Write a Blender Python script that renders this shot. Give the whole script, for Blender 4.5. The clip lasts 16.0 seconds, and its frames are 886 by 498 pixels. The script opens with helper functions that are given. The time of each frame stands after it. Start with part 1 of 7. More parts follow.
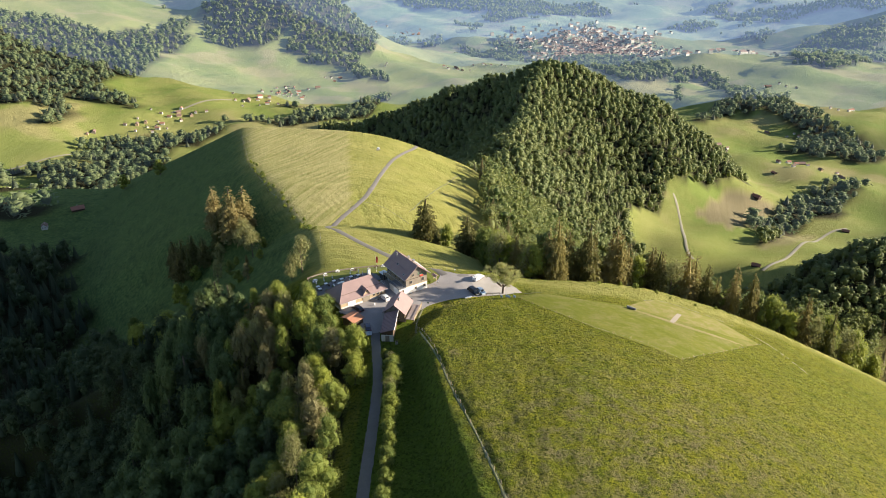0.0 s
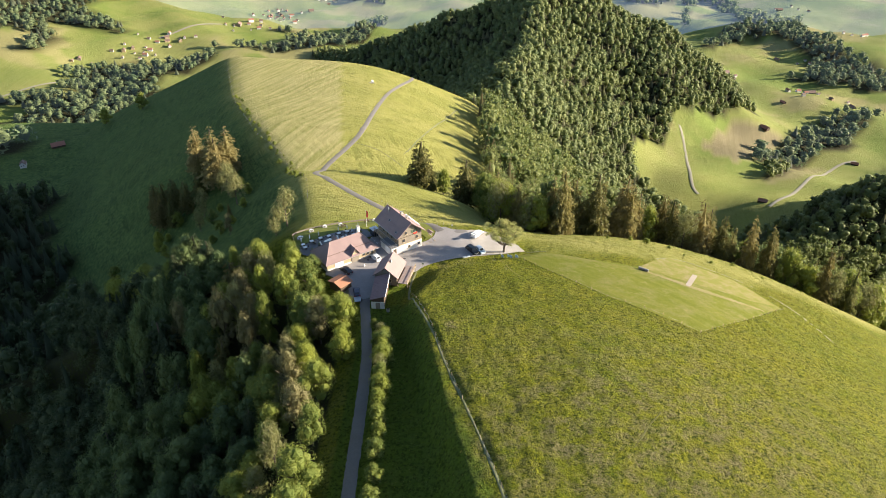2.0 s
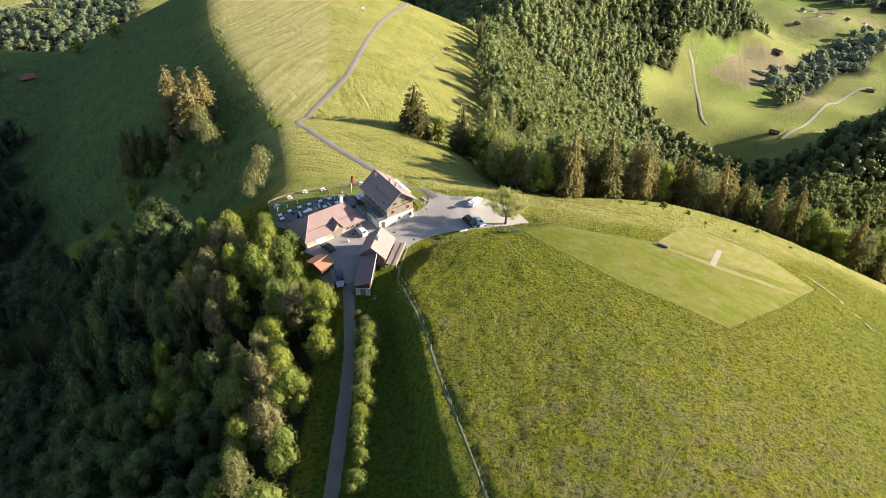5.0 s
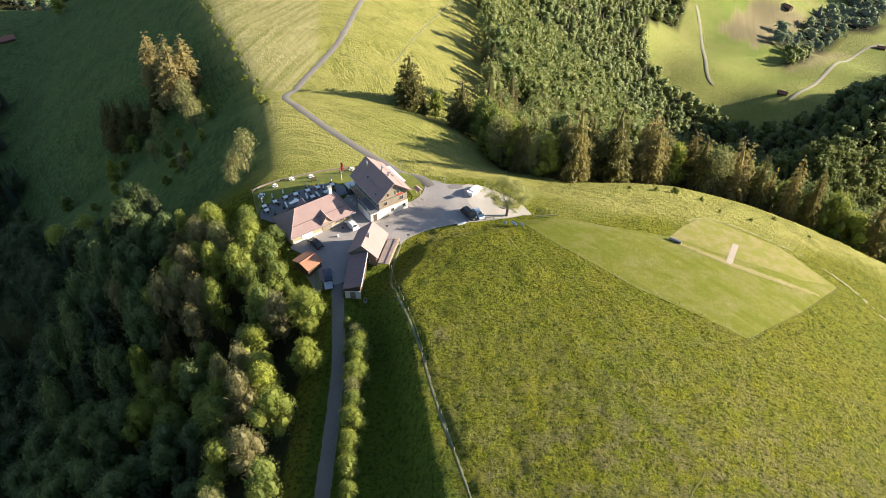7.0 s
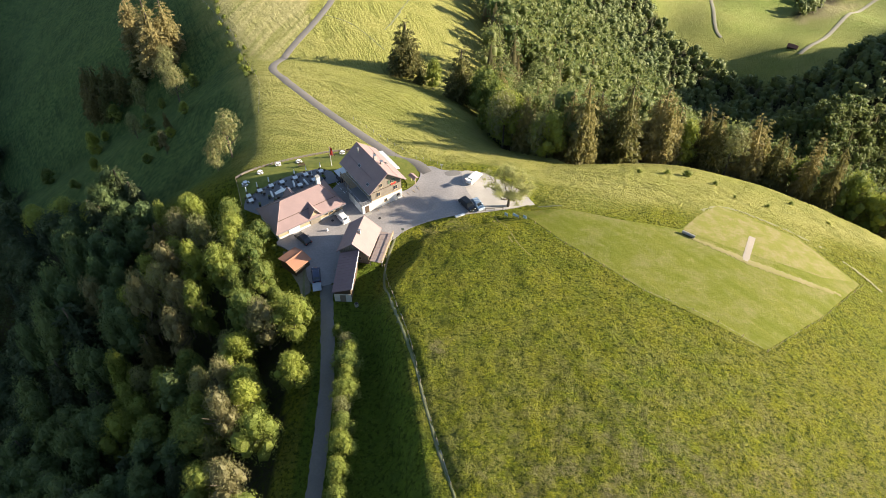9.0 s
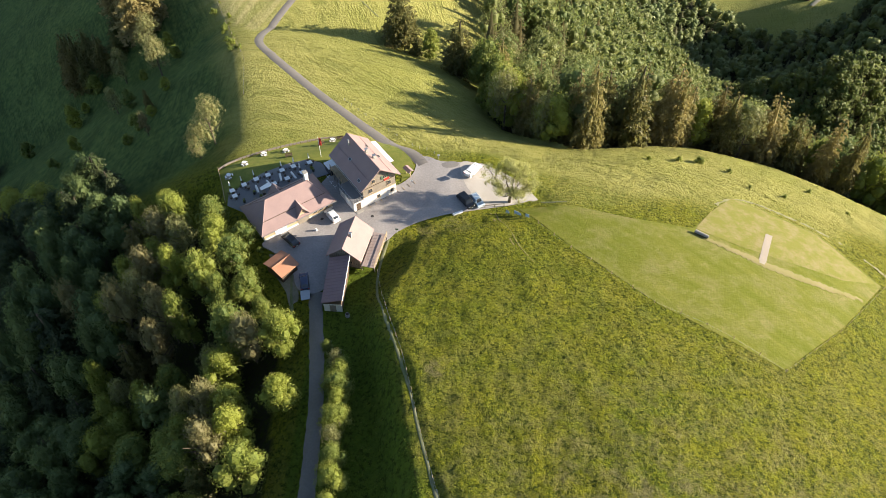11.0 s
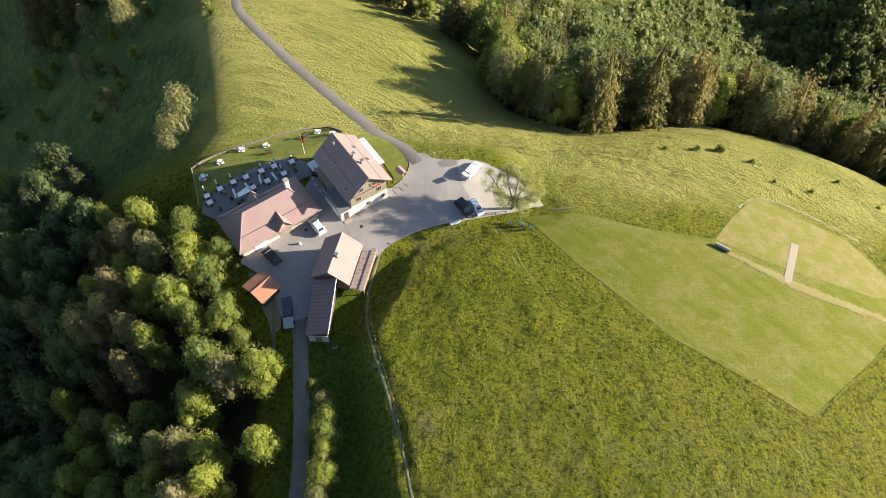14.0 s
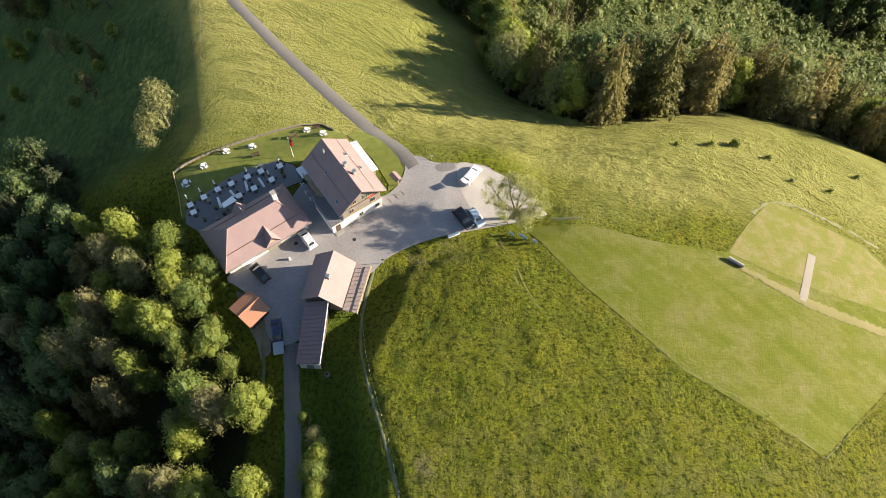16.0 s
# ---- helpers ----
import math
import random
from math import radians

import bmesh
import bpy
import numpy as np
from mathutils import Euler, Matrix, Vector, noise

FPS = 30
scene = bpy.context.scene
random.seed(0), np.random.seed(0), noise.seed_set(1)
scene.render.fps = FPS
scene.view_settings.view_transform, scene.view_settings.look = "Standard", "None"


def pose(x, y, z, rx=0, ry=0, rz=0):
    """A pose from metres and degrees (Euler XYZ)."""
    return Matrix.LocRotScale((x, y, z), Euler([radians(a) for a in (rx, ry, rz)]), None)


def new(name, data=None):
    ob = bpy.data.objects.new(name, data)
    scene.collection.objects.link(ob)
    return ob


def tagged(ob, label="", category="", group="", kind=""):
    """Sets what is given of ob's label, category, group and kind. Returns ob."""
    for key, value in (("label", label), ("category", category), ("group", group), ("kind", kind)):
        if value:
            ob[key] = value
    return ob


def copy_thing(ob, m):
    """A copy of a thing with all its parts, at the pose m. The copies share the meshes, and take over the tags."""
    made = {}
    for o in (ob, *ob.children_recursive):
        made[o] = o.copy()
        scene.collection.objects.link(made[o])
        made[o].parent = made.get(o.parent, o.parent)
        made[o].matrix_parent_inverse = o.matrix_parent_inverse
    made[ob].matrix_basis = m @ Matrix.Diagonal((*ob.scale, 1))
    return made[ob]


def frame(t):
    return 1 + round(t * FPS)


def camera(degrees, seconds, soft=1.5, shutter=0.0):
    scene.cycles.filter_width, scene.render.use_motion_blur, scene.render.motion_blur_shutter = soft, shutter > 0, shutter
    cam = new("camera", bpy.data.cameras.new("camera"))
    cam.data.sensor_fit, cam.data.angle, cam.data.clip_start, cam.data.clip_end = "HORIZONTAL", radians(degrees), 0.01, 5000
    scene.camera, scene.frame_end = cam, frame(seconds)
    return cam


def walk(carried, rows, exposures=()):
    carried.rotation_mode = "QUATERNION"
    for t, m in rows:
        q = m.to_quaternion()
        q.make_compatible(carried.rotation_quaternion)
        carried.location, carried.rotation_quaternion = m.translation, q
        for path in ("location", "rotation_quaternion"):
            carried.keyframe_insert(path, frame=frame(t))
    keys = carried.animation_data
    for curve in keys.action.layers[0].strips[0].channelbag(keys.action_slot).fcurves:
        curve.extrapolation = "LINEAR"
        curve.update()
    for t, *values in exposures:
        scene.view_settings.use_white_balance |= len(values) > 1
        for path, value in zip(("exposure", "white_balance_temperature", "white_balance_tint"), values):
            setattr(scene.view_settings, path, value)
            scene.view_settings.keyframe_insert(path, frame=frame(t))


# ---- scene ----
cam = camera(63.29, 16.0, 0.7)
# seconds, eye in metres, pitch, roll and yaw in degrees: a level flight while the camera tips down
PATH = [
    (0, 0.00, 0.00, 117.00, -26.18, 0.05, 1.23),
    (0.5, 0.12, 5.69, 116.62, -27.68, 0.06, 1.21),
    (1, 0.23, 11.20, 116.27, -29.12, 0.07, 1.18),
    (1.5, 0.34, 16.53, 115.94, -30.54, 0.09, 1.15),
    (2, 0.45, 21.69, 115.64, -31.97, 0.10, 1.13),
    (2.5, 0.56, 26.69, 115.36, -33.23, 0.11, 1.10),
    (3, 0.66, 31.53, 115.11, -34.27, 0.12, 1.07),
    (3.5, 0.76, 36.24, 114.88, -35.24, 0.13, 1.05),
    (4, 0.86, 40.82, 114.67, -36.21, 0.15, 1.02),
    (4.5, 0.95, 45.27, 114.49, -37.22, 0.16, 1.00),
    (5, 1.04, 49.62, 114.33, -38.28, 0.17, 0.97),
    (7.5, 1.46, 70.06, 113.91, -42.86, 0.23, 0.84),
    (8, 1.53, 73.97, 113.90, -43.89, 0.24, 0.81),
    (8.5, 1.61, 77.84, 113.92, -44.93, 0.25, 0.78),
    (9, 1.67, 81.69, 113.95, -46.00, 0.27, 0.76),
    (11.5, 1.98, 100.94, 114.51, -51.25, 0.33, 0.62),
    (12, 2.03, 104.84, 114.69, -52.33, 0.34, 0.60),
    (12.5, 2.08, 108.79, 114.90, -53.44, 0.35, 0.57),
    (13, 2.13, 112.79, 115.14, -54.54, 0.36, 0.54),
    (13.5, 2.17, 116.83, 115.39, -55.66, 0.38, 0.52),
    (14, 2.21, 120.94, 115.68, -56.93, 0.39, 0.49),
    (14.5, 2.25, 125.11, 115.98, -58.20, 0.40, 0.46),
    (15, 2.28, 129.34, 116.31, -59.49, 0.41, 0.44),
    (15.5, 2.31, 133.64, 116.67, -60.83, 0.42, 0.41),
    (16, 2.34, 138.01, 117.05, -62.29, 0.44, 0.38),
]
walk(cam, [(t, pose(x, y, z, 90 + pitch, 0, yaw) @ pose(0, 0, 0, 0, 0, roll)) for t, x, y, z, pitch, roll, yaw in PATH],
     [(0, 1.60), (1.2, 1.72), (2.5, 1.83), (11, 1.82), (16, 1.72)])
# ---- end of path ----

# ---- light ----
SUN_UP, SUN_TURN = 16.0, 84.0
world = bpy.data.worlds.new("world")
scene.world = world
world.use_nodes = True
sky = world.node_tree.nodes.new("ShaderNodeTexSky")
sky.sky_type, sky.sun_disc = "NISHITA", False
sky.sun_elevation, sky.sun_rotation = radians(SUN_UP), radians(SUN_TURN)
sky.altitude = 900
world.node_tree.links.new(sky.outputs[0], world.node_tree.nodes["Background"].inputs[0])
world.node_tree.nodes["Background"].inputs[1].default_value = 0.068
sun = new("sun", bpy.data.lights.new("sun", "SUN"))
sun.data.energy, sun.data.angle, sun.data.color = 5.0, radians(0.6), (1.0, 0.875, 0.69)
az = radians(90 - SUN_TURN)
to_sun = Vector((math.cos(az) * math.cos(radians(SUN_UP)), math.sin(az) * math.cos(radians(SUN_UP)), math.sin(radians(SUN_UP))))
sun.matrix_world = Matrix.Translation((300, 300, 400)) @ to_sun.to_track_quat("Z", "Y").to_matrix().to_4x4()


# ---- materials ----
class Nodes:
    """A small wrapper that adds and links shader nodes."""

    def __init__(self, name):
        self.mat = bpy.data.materials.new(name)
        self.mat.use_nodes = True
        self.tree = self.mat.node_tree
        self.bsdf = self.tree.nodes["Principled BSDF"]

    def add(self, kind, **inputs):
        node = self.tree.nodes.new("ShaderNode" + kind)
        for key, value in inputs.items():
            self.put(node, key, value)
        return node

    def put(self, node, key, value):
        socket = node.inputs[key] if not key.startswith("i") or not key[1:].isdigit() else node.inputs[int(key[1:])]
        if isinstance(value, bpy.types.NodeSocket):
            self.tree.links.new(value, socket)
        else:
            socket.default_value = value

    def place(self):
        return self.add("NewGeometry").outputs["Position"]

    def own(self):
        return self.add("TexCoord").outputs["Object"]

    def noise(self, vector, scale, detail=3.0, rough=0.55, stretch=None):
        if stretch:
            vector = self.add("Mapping", Vector=vector, Scale=stretch).outputs[0]
        return self.add("TexNoise", Vector=vector, Scale=scale, Detail=detail, Roughness=rough).outputs[0]

    def ramp(self, fac, lo, hi):
        node = self.add("MapRange", Value=fac)
        node.inputs["From Min"].default_value, node.inputs["From Max"].default_value = lo, hi
        return node.outputs[0]

    def mix(self, fac, a, b):
        node = self.add("Mix")
        node.data_type = "RGBA"
        for key, value in ((0, fac), (6, a), (7, b)):
            if isinstance(value, bpy.types.NodeSocket):
                self.tree.links.new(value, node.inputs[key])
            else:
                node.inputs[key].default_value = (*value, 1) if isinstance(value, tuple) else value
        return node.outputs[2]

    def maths(self, op, a, b):
        node = self.add("Math", i0=a, i1=b)
        node.operation = op
        return node.outputs[0]

    def attr(self, name):
        node = self.add("Attribute")
        node.attribute_name = name
        return node.outputs["Fac"]

    def bump(self, height, strength, distance):
        node = self.add("Bump", Height=height, Strength=strength, Distance=distance)
        self.tree.links.new(node.outputs[0], self.bsdf.inputs["Normal"])

    def done(self, colour, rough=0.8, metal=0.0, spec=0.3):
        self.put(self.bsdf, "Base Color", colour if isinstance(colour, bpy.types.NodeSocket) else (*colour, 1))
        self.put(self.bsdf, "Roughness", rough)
        self.put(self.bsdf, "Metallic", metal)
        self.put(self.bsdf, "Specular IOR Level", spec)
        return self.mat


def plain(name, a, b, scale=3.0, rough=0.7, metal=0.0, bump=0.0, stretch=None, spec=0.3):
    """A surface of two close colours, worn at two scales."""
    n = Nodes(name)
    p = n.own()
    big, fine = n.noise(p, scale * 0.25, 2), n.noise(p, scale * 4, 4, 0.6, stretch)
    fac = n.maths("ADD", n.maths("MULTIPLY", n.ramp(big, 0.3, 0.7), 0.5), n.maths("MULTIPLY", n.ramp(fine, 0.3, 0.7), 0.5))
    if bump:
        n.bump(fine, bump, 0.03)
    return n.done(n.mix(fac, a, b), rough, metal, spec)


def leaves(name, a, b, c, source, glow=0.0):
    """Foliage: source "object" varies it plant by plant, "tint" by a value kept with each plant of a stand."""
    n = Nodes(name)
    if source == "object":
        own = n.add("ObjectInfo").outputs["Random"]
    else:
        own = n.attr("tint")
    leaf = n.add("NewGeometry").outputs["Random Per Island"]
    col = n.mix(n.ramp(own, 0.0, 1.0), a, b)
    col = n.mix(n.maths("MULTIPLY", leaf, 0.6), col, c)
    mat = n.done(col, 0.6, 0, 0.25)
    # Air haze added to the foliage as emission
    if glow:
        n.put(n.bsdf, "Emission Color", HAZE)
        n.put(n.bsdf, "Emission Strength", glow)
    thin = n.add("BsdfTranslucent", Color=col)
    both = n.add("MixShader", Fac=0.48, i1=n.bsdf.outputs[0], i2=thin.outputs[0])
    n.tree.links.new(both.outputs[0], n.tree.nodes["Material Output"].inputs["Surface"])
    return mat


# Blue air haze, put in as emission on far land and woods
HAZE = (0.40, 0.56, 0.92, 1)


def ground_material(name="turf", glow=0.0, fields=((0.138, 0.178, 0.042), (0.200, 0.210, 0.068), (0.255, 0.222, 0.110))):
    n = Nodes(name)
    p = n.place()
    wide, mid = n.noise(p, 0.02, 3), n.noise(p, 0.16, 4, 0.6)
    fine, grain = n.noise(p, 0.9, 5, 0.65), n.noise(p, 6.0, 3, 0.7)
    col = n.mix(n.ramp(mid, 0.38, 0.62), (0.092, 0.122, 0.009), (0.155, 0.158, 0.014))
    col = n.mix(n.maths("MULTIPLY", n.ramp(wide, 0.42, 0.62), 0.45), col, (0.165, 0.152, 0.016))
    col = n.mix(n.ramp(fine, 0.50, 0.70), col, (0.075, 0.100, 0.005))
    col = n.mix(n.maths("MULTIPLY", n.ramp(grain, 0.45, 0.8), 0.5), col, (0.165, 0.165, 0.011))
    tuft = n.noise(p, 1.9, 4, 0.7)
    col = n.mix(n.maths("MULTIPLY", n.ramp(tuft, 0.50, 0.63), 0.8), col, (0.212, 0.214, 0.012))
    dry = n.maths("MULTIPLY", n.attr("dry"), n.ramp(n.noise(p, 0.28, 5, 0.7), 0.42, 0.62))
    col = n.mix(n.maths("MULTIPLY", dry, 0.75), col, (0.155, 0.13, 0.075))
    pasture = n.mix(n.ramp(wide, 0.35, 0.65), (0.236, 0.240, 0.060), (0.300, 0.282, 0.088))
    terrace = n.noise(n.add("Mapping", Vector=p, Rotation=(0, 0, 0.2)).outputs[0], 0.75, 5, 0.65, (0.09, 1.0, 0.1))
    contour = n.maths("MULTIPLY", n.ramp(n.noise(p, 1.0, 5, 0.65, (0.08, 0.08, 2.4)), 0.46, 0.58), n.ramp(n.noise(p, 0.07, 4, 0.7), 0.40, 0.56))
    terrace = n.maths("MAXIMUM", n.maths("MULTIPLY", n.ramp(terrace, 0.50, 0.68), 0.6), n.maths("MULTIPLY", contour, 0.8))
    pasture = n.mix(n.maths("MULTIPLY", terrace, 0.62), pasture, (0.092, 0.112, 0.018))
    pasture = n.mix(n.maths("MULTIPLY", n.ramp(n.noise(p, 0.8, 6, 0.75), 0.48, 0.70), 0.55), pasture, (0.300, 0.290, 0.110))
    # West slope grass, its shade painted in as a darker, bluer green
    slope_shade = n.mix(n.ramp(n.noise(p, 0.55, 6, 0.72), 0.40, 0.62), (0.060, 0.105, 0.030), (0.135, 0.180, 0.050))
    slope_shade = n.mix(n.maths("MULTIPLY", contour, 0.6), slope_shade, (0.045, 0.080, 0.022))
    pasture = n.mix(n.attr("slope_shade"), pasture, slope_shade)
    distant = n.mix(n.ramp(n.noise(p, 0.009, 4, 0.6), 0.4, 0.6), fields[0], fields[1])
    distant = n.mix(n.maths("MULTIPLY", n.ramp(n.noise(p, 0.0045, 3, 0.6), 0.56, 0.60), 0.6), distant, fields[2])
    pasture = n.mix(n.attr("distant"), pasture, distant)
    # Lusher bank grass, with its shade painted in as a deeper green
    col = n.mix(n.maths("MULTIPLY", n.attr("lush_shade"), 0.8), col, n.mix(n.ramp(fine, 0.4, 0.65), (0.085, 0.135, 0.014), (0.055, 0.095, 0.010)))
    col = n.mix(n.attr("pasture"), col, pasture)
    swath = n.add("Mapping", Vector=p, Rotation=(0, 0, 0.22)).outputs[0]
    hay = n.mix(n.ramp(n.noise(swath, 0.42, 4, 0.6, (1, 0.05, 0.05)), 0.38, 0.64), (0.330, 0.300, 0.135), (0.215, 0.215, 0.070))
    col = n.mix(n.attr("hay"), col, hay)
    # Ground turns near-black wherever woods stand
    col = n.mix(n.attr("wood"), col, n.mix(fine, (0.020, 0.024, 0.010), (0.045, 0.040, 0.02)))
    soil = n.mix(fine, (0.20, 0.16, 0.12), (0.12, 0.10, 0.06))
    col = n.mix(n.attr("bare"), col, soil)
    # Shade in the hollows between clumps is painted into the turf colour
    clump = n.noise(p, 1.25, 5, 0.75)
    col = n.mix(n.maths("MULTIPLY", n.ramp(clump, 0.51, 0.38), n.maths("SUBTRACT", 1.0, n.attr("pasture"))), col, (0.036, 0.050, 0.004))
    n.bump(n.maths("SUBTRACT", n.maths("ADD", n.maths("ADD", n.maths("ADD", fine, n.maths("MULTIPLY", tuft, 0.5)), n.maths("MULTIPLY", clump, 0.8)), n.maths("MULTIPLY", grain, 0.3)), n.maths("MULTIPLY", contour, n.maths("MULTIPLY", n.maths("SUBTRACT", n.attr("pasture"), n.attr("distant")), 0.45))), 1.0, 0.9)
    # Haze painted onto the land as emission
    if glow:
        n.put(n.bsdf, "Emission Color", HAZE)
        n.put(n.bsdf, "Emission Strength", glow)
    return n.done(col, 0.9, 0, 0.1)


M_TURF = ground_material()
# Haze is painted in: more glow and bluer fields with each sheet
M_DISTANCE = [ground_material("hazy far land", 0.052, ((0.140, 0.176, 0.055), (0.190, 0.206, 0.082), (0.235, 0.215, 0.115))),
              ground_material("hazy far land", 0.085, ((0.120, 0.158, 0.070), (0.170, 0.192, 0.090), (0.205, 0.190, 0.115))),
              ground_material("hazy far land", 0.150, ((0.100, 0.148, 0.070), (0.152, 0.188, 0.092), (0.170, 0.175, 0.105)))]
M_ROOF = plain("pink clay tile", (0.272, 0.192, 0.184), (0.212, 0.148, 0.146), 2.0, 0.75, 0, 0.3)
M_ROOF_RED = plain("orange clay tile", (0.42, 0.205, 0.125), (0.31, 0.145, 0.09), 2.0, 0.75, 0, 0.4)
M_ROOF_DARK = plain("brown fibre cement sheet", (0.235, 0.155, 0.155), (0.18, 0.115, 0.118), 2.0, 0.6)
M_WOOD = plain("weathered timber", (0.25, 0.215, 0.175), (0.165, 0.138, 0.11), 4.0, 0.8, 0, 0.3, (8, 8, 0.4))
M_WOOD_DARK = plain("dark timber", (0.10, 0.068, 0.045), (0.06, 0.04, 0.028), 4.0, 0.8, 0, 0.3, (8, 8, 0.4))
M_WOOD_PALE = plain("pale timber", (0.42, 0.33, 0.22), (0.32, 0.24, 0.15), 4.0, 0.75, 0, 0.2)
M_PLASTER = plain("white plaster", (0.64, 0.62, 0.59), (0.54, 0.52, 0.49), 1.0, 0.85, 0, 0.2)
M_METAL = plain("grey metal", (0.45, 0.46, 0.48), (0.35, 0.36, 0.38), 3.0, 0.4, 0.8)
M_WHITE = plain("white paint", (0.8, 0.8, 0.8), (0.7, 0.7, 0.7), 2.0, 0.4)
M_BLACK = plain("black rubber", (0.02, 0.02, 0.02), (0.035, 0.035, 0.035), 5.0, 0.6)
M_GLASS = plain("dark window glass", (0.03, 0.035, 0.045), (0.05, 0.055, 0.06), 0.6, 0.08, 0, 0, None, 0.6)
M_STONE = plain("grey stone", (0.36, 0.34, 0.31), (0.24, 0.23, 0.21), 2.0, 0.9, 0, 0.5)
M_BARK = plain("bark", (0.14, 0.11, 0.085), (0.08, 0.065, 0.05), 6.0, 0.95, 0, 0.6)
M_RED = plain("red paint", (0.55, 0.05, 0.04), (0.45, 0.04, 0.03), 2.0, 0.5)
M_LEAF = leaves("broad leaves", (0.084, 0.132, 0.034), (0.250, 0.285, 0.044), (0.30, 0.305, 0.07), "object")
# Shade of the west wood is put into these leaf and needle colours
M_LEAF_SHADED = leaves("shade-darkened leaves", (0.070, 0.118, 0.052), (0.138, 0.182, 0.062), (0.125, 0.165, 0.062), "object")
M_NEEDLE_SHADED = leaves("shade-darkened needles", (0.046, 0.068, 0.036), (0.080, 0.100, 0.044), (0.075, 0.094, 0.044), "object")
M_LEAF_PALE = leaves("young leaves", (0.190, 0.205, 0.072), (0.240, 0.240, 0.095), (0.27, 0.255, 0.12), "object")
M_LEAF_MAPLE = leaves("unfolding maple leaves", (0.32, 0.34, 0.12), (0.36, 0.37, 0.14), (0.42, 0.40, 0.18), "object")
M_LEAF_BROWN = leaves("flowering twigs", (0.195, 0.180, 0.082), (0.250, 0.215, 0.105), (0.16, 0.16, 0.06), "object")
M_NEEDLE = leaves("spruce needles", (0.085, 0.105, 0.032), (0.165, 0.140, 0.052), (0.20, 0.165, 0.06), "object")
M_NEEDLE_DRY = leaves("browned spruce needles", (0.205, 0.188, 0.066), (0.285, 0.235, 0.098), (0.31, 0.26, 0.11), "object")
M_STAND = leaves("woodland leaves", (0.088, 0.135, 0.042), (0.185, 0.215, 0.070), (0.20, 0.21, 0.075), "tint")
# Distant woods glow with painted haze, stronger band by band
M_FAR = [leaves("hazy far leaves", (0.095, 0.145, 0.064), (0.165, 0.200, 0.085), (0.155, 0.185, 0.08), "tint", g) for g in (0.012, 0.060, 0.120, 0.19)]
M_FAR_N = [leaves("hazy far needles", (0.075, 0.105, 0.060), (0.130, 0.142, 0.080), (0.12, 0.13, 0.075), "tint", g) for g in (0.012, 0.060, 0.120, 0.19)]
# Woodland leaves and needles again, with the west slope's shade in their colour
M_STAND_SHADED = leaves("shade-darkened woodland leaves", (0.042, 0.070, 0.034), (0.078, 0.104, 0.042), (0.08, 0.105, 0.045), "tint")
M_STAND_N_SHADED = leaves("shade-darkened woodland needles", (0.038, 0.060, 0.034), (0.066, 0.086, 0.044), (0.07, 0.088, 0.046), "tint")
M_HILL = leaves("hill forest leaves", (0.125, 0.172, 0.066), (0.215, 0.245, 0.092), (0.20, 0.22, 0.09), "tint")
M_HILL_N = leaves("hill forest needles", (0.105, 0.130, 0.064), (0.180, 0.175, 0.086), (0.17, 0.165, 0.085), "tint")
M_STAND_N = leaves("woodland needles", (0.080, 0.090, 0.036), (0.175, 0.145, 0.062), (0.18, 0.155, 0.066), "tint")


# ---- the lie of the land ----
# west brow of the ridge: y, x, height of the brow
BROW = np.array([(60, -25, 6), (150, -25, 2.5), (176, -28, 0.5), (186, -37, -0.8), (200, -45, -0.6), (207, -49, -0.4), (217, -52, -0.6), (228, -49, -2), (245, -53, -4), (272, -61, -7.5),
                 (303, -72, -19.5), (360, -101, -21), (450, -140, -38), (560, -172, -50), (640, -190, -85), (760, -190, -170), (1000, -160, -300)], float)
# hills of the distance: centre, height over the valley, breadth across and along
HILLS = [(230, 930, 45, 140, 230), (480, 660, 65, 190, 130), (-1250, 1750, 190, 330, 500), (-1000, 2700, 170, 300, 400), (-430, 2450, 105, 220, 230), (-620, 2520, 170, 170, 250),
         (2000, 3300, 190, 500, 400), (900, 2300, 60, 300, 200), (300, 3300, 60, 500, 300), (-300, 4600, 150, 1600, 500), (2200, 4600, 190, 1300, 500), (-2600, 4200, 260, 900, 900)]
# crests of the wooded hill beyond the pasture: x, y, height
CRESTS = [[(35, 640, -132), (56, 730, -140), (81, 850, -135), (97, 960, -127), (121, 1050, -122)],
          [(121, 1050, -122), (50, 1090, -137), (-10, 1150, -171), (-89, 1230, -225), (-168, 1300, -265), (-247, 1380, -307)],
          [(121, 1050, -122), (163, 1060, -119), (209, 1080, -142), (256, 1090, -165), (298, 1080, -181), (338, 1060, -200), (371, 1030, -228), (402, 1000, -250)],
          [(298, 1080, -181), (272, 990, -200), (271, 920, -245), (268, 850, -300)],
          [(300, 560, -228), (352, 600, -210), (396, 620, -196), (500, 640, -176), (700, 680, -120)]]
FOOTPATH = [(-10.5, 195.5), (-12, 188), (-12.2, 180.7), (-10.1, 173.4), (-7.3, 165.4), (-4.6, 157.2), (-0.9, 141.7), (4.9, 124), (9.6, 107.3), (12, 98)]
FOOTPATH_Y, FOOTPATH_X = [p[1] for p in FOOTPATH[::-1]], [p[0] for p in FOOTPATH[::-1]]
# level yard and car park of the inn
YARD = [(-43, 200), (-47, 206), (-44, 212), (-29, 219), (-22, 222), (-4, 220), (12, 219.5), (19, 209), (8, 203.5), (-8, 197.5), (-11, 187), (-17, 175), (-26, 175), (-36, 186)]


def soft(v, w):
    """A smooth bend: 0 far below 0, v far above."""
    v = np.clip(v / w, -40, 40)
    return w * np.log1p(np.exp(v))


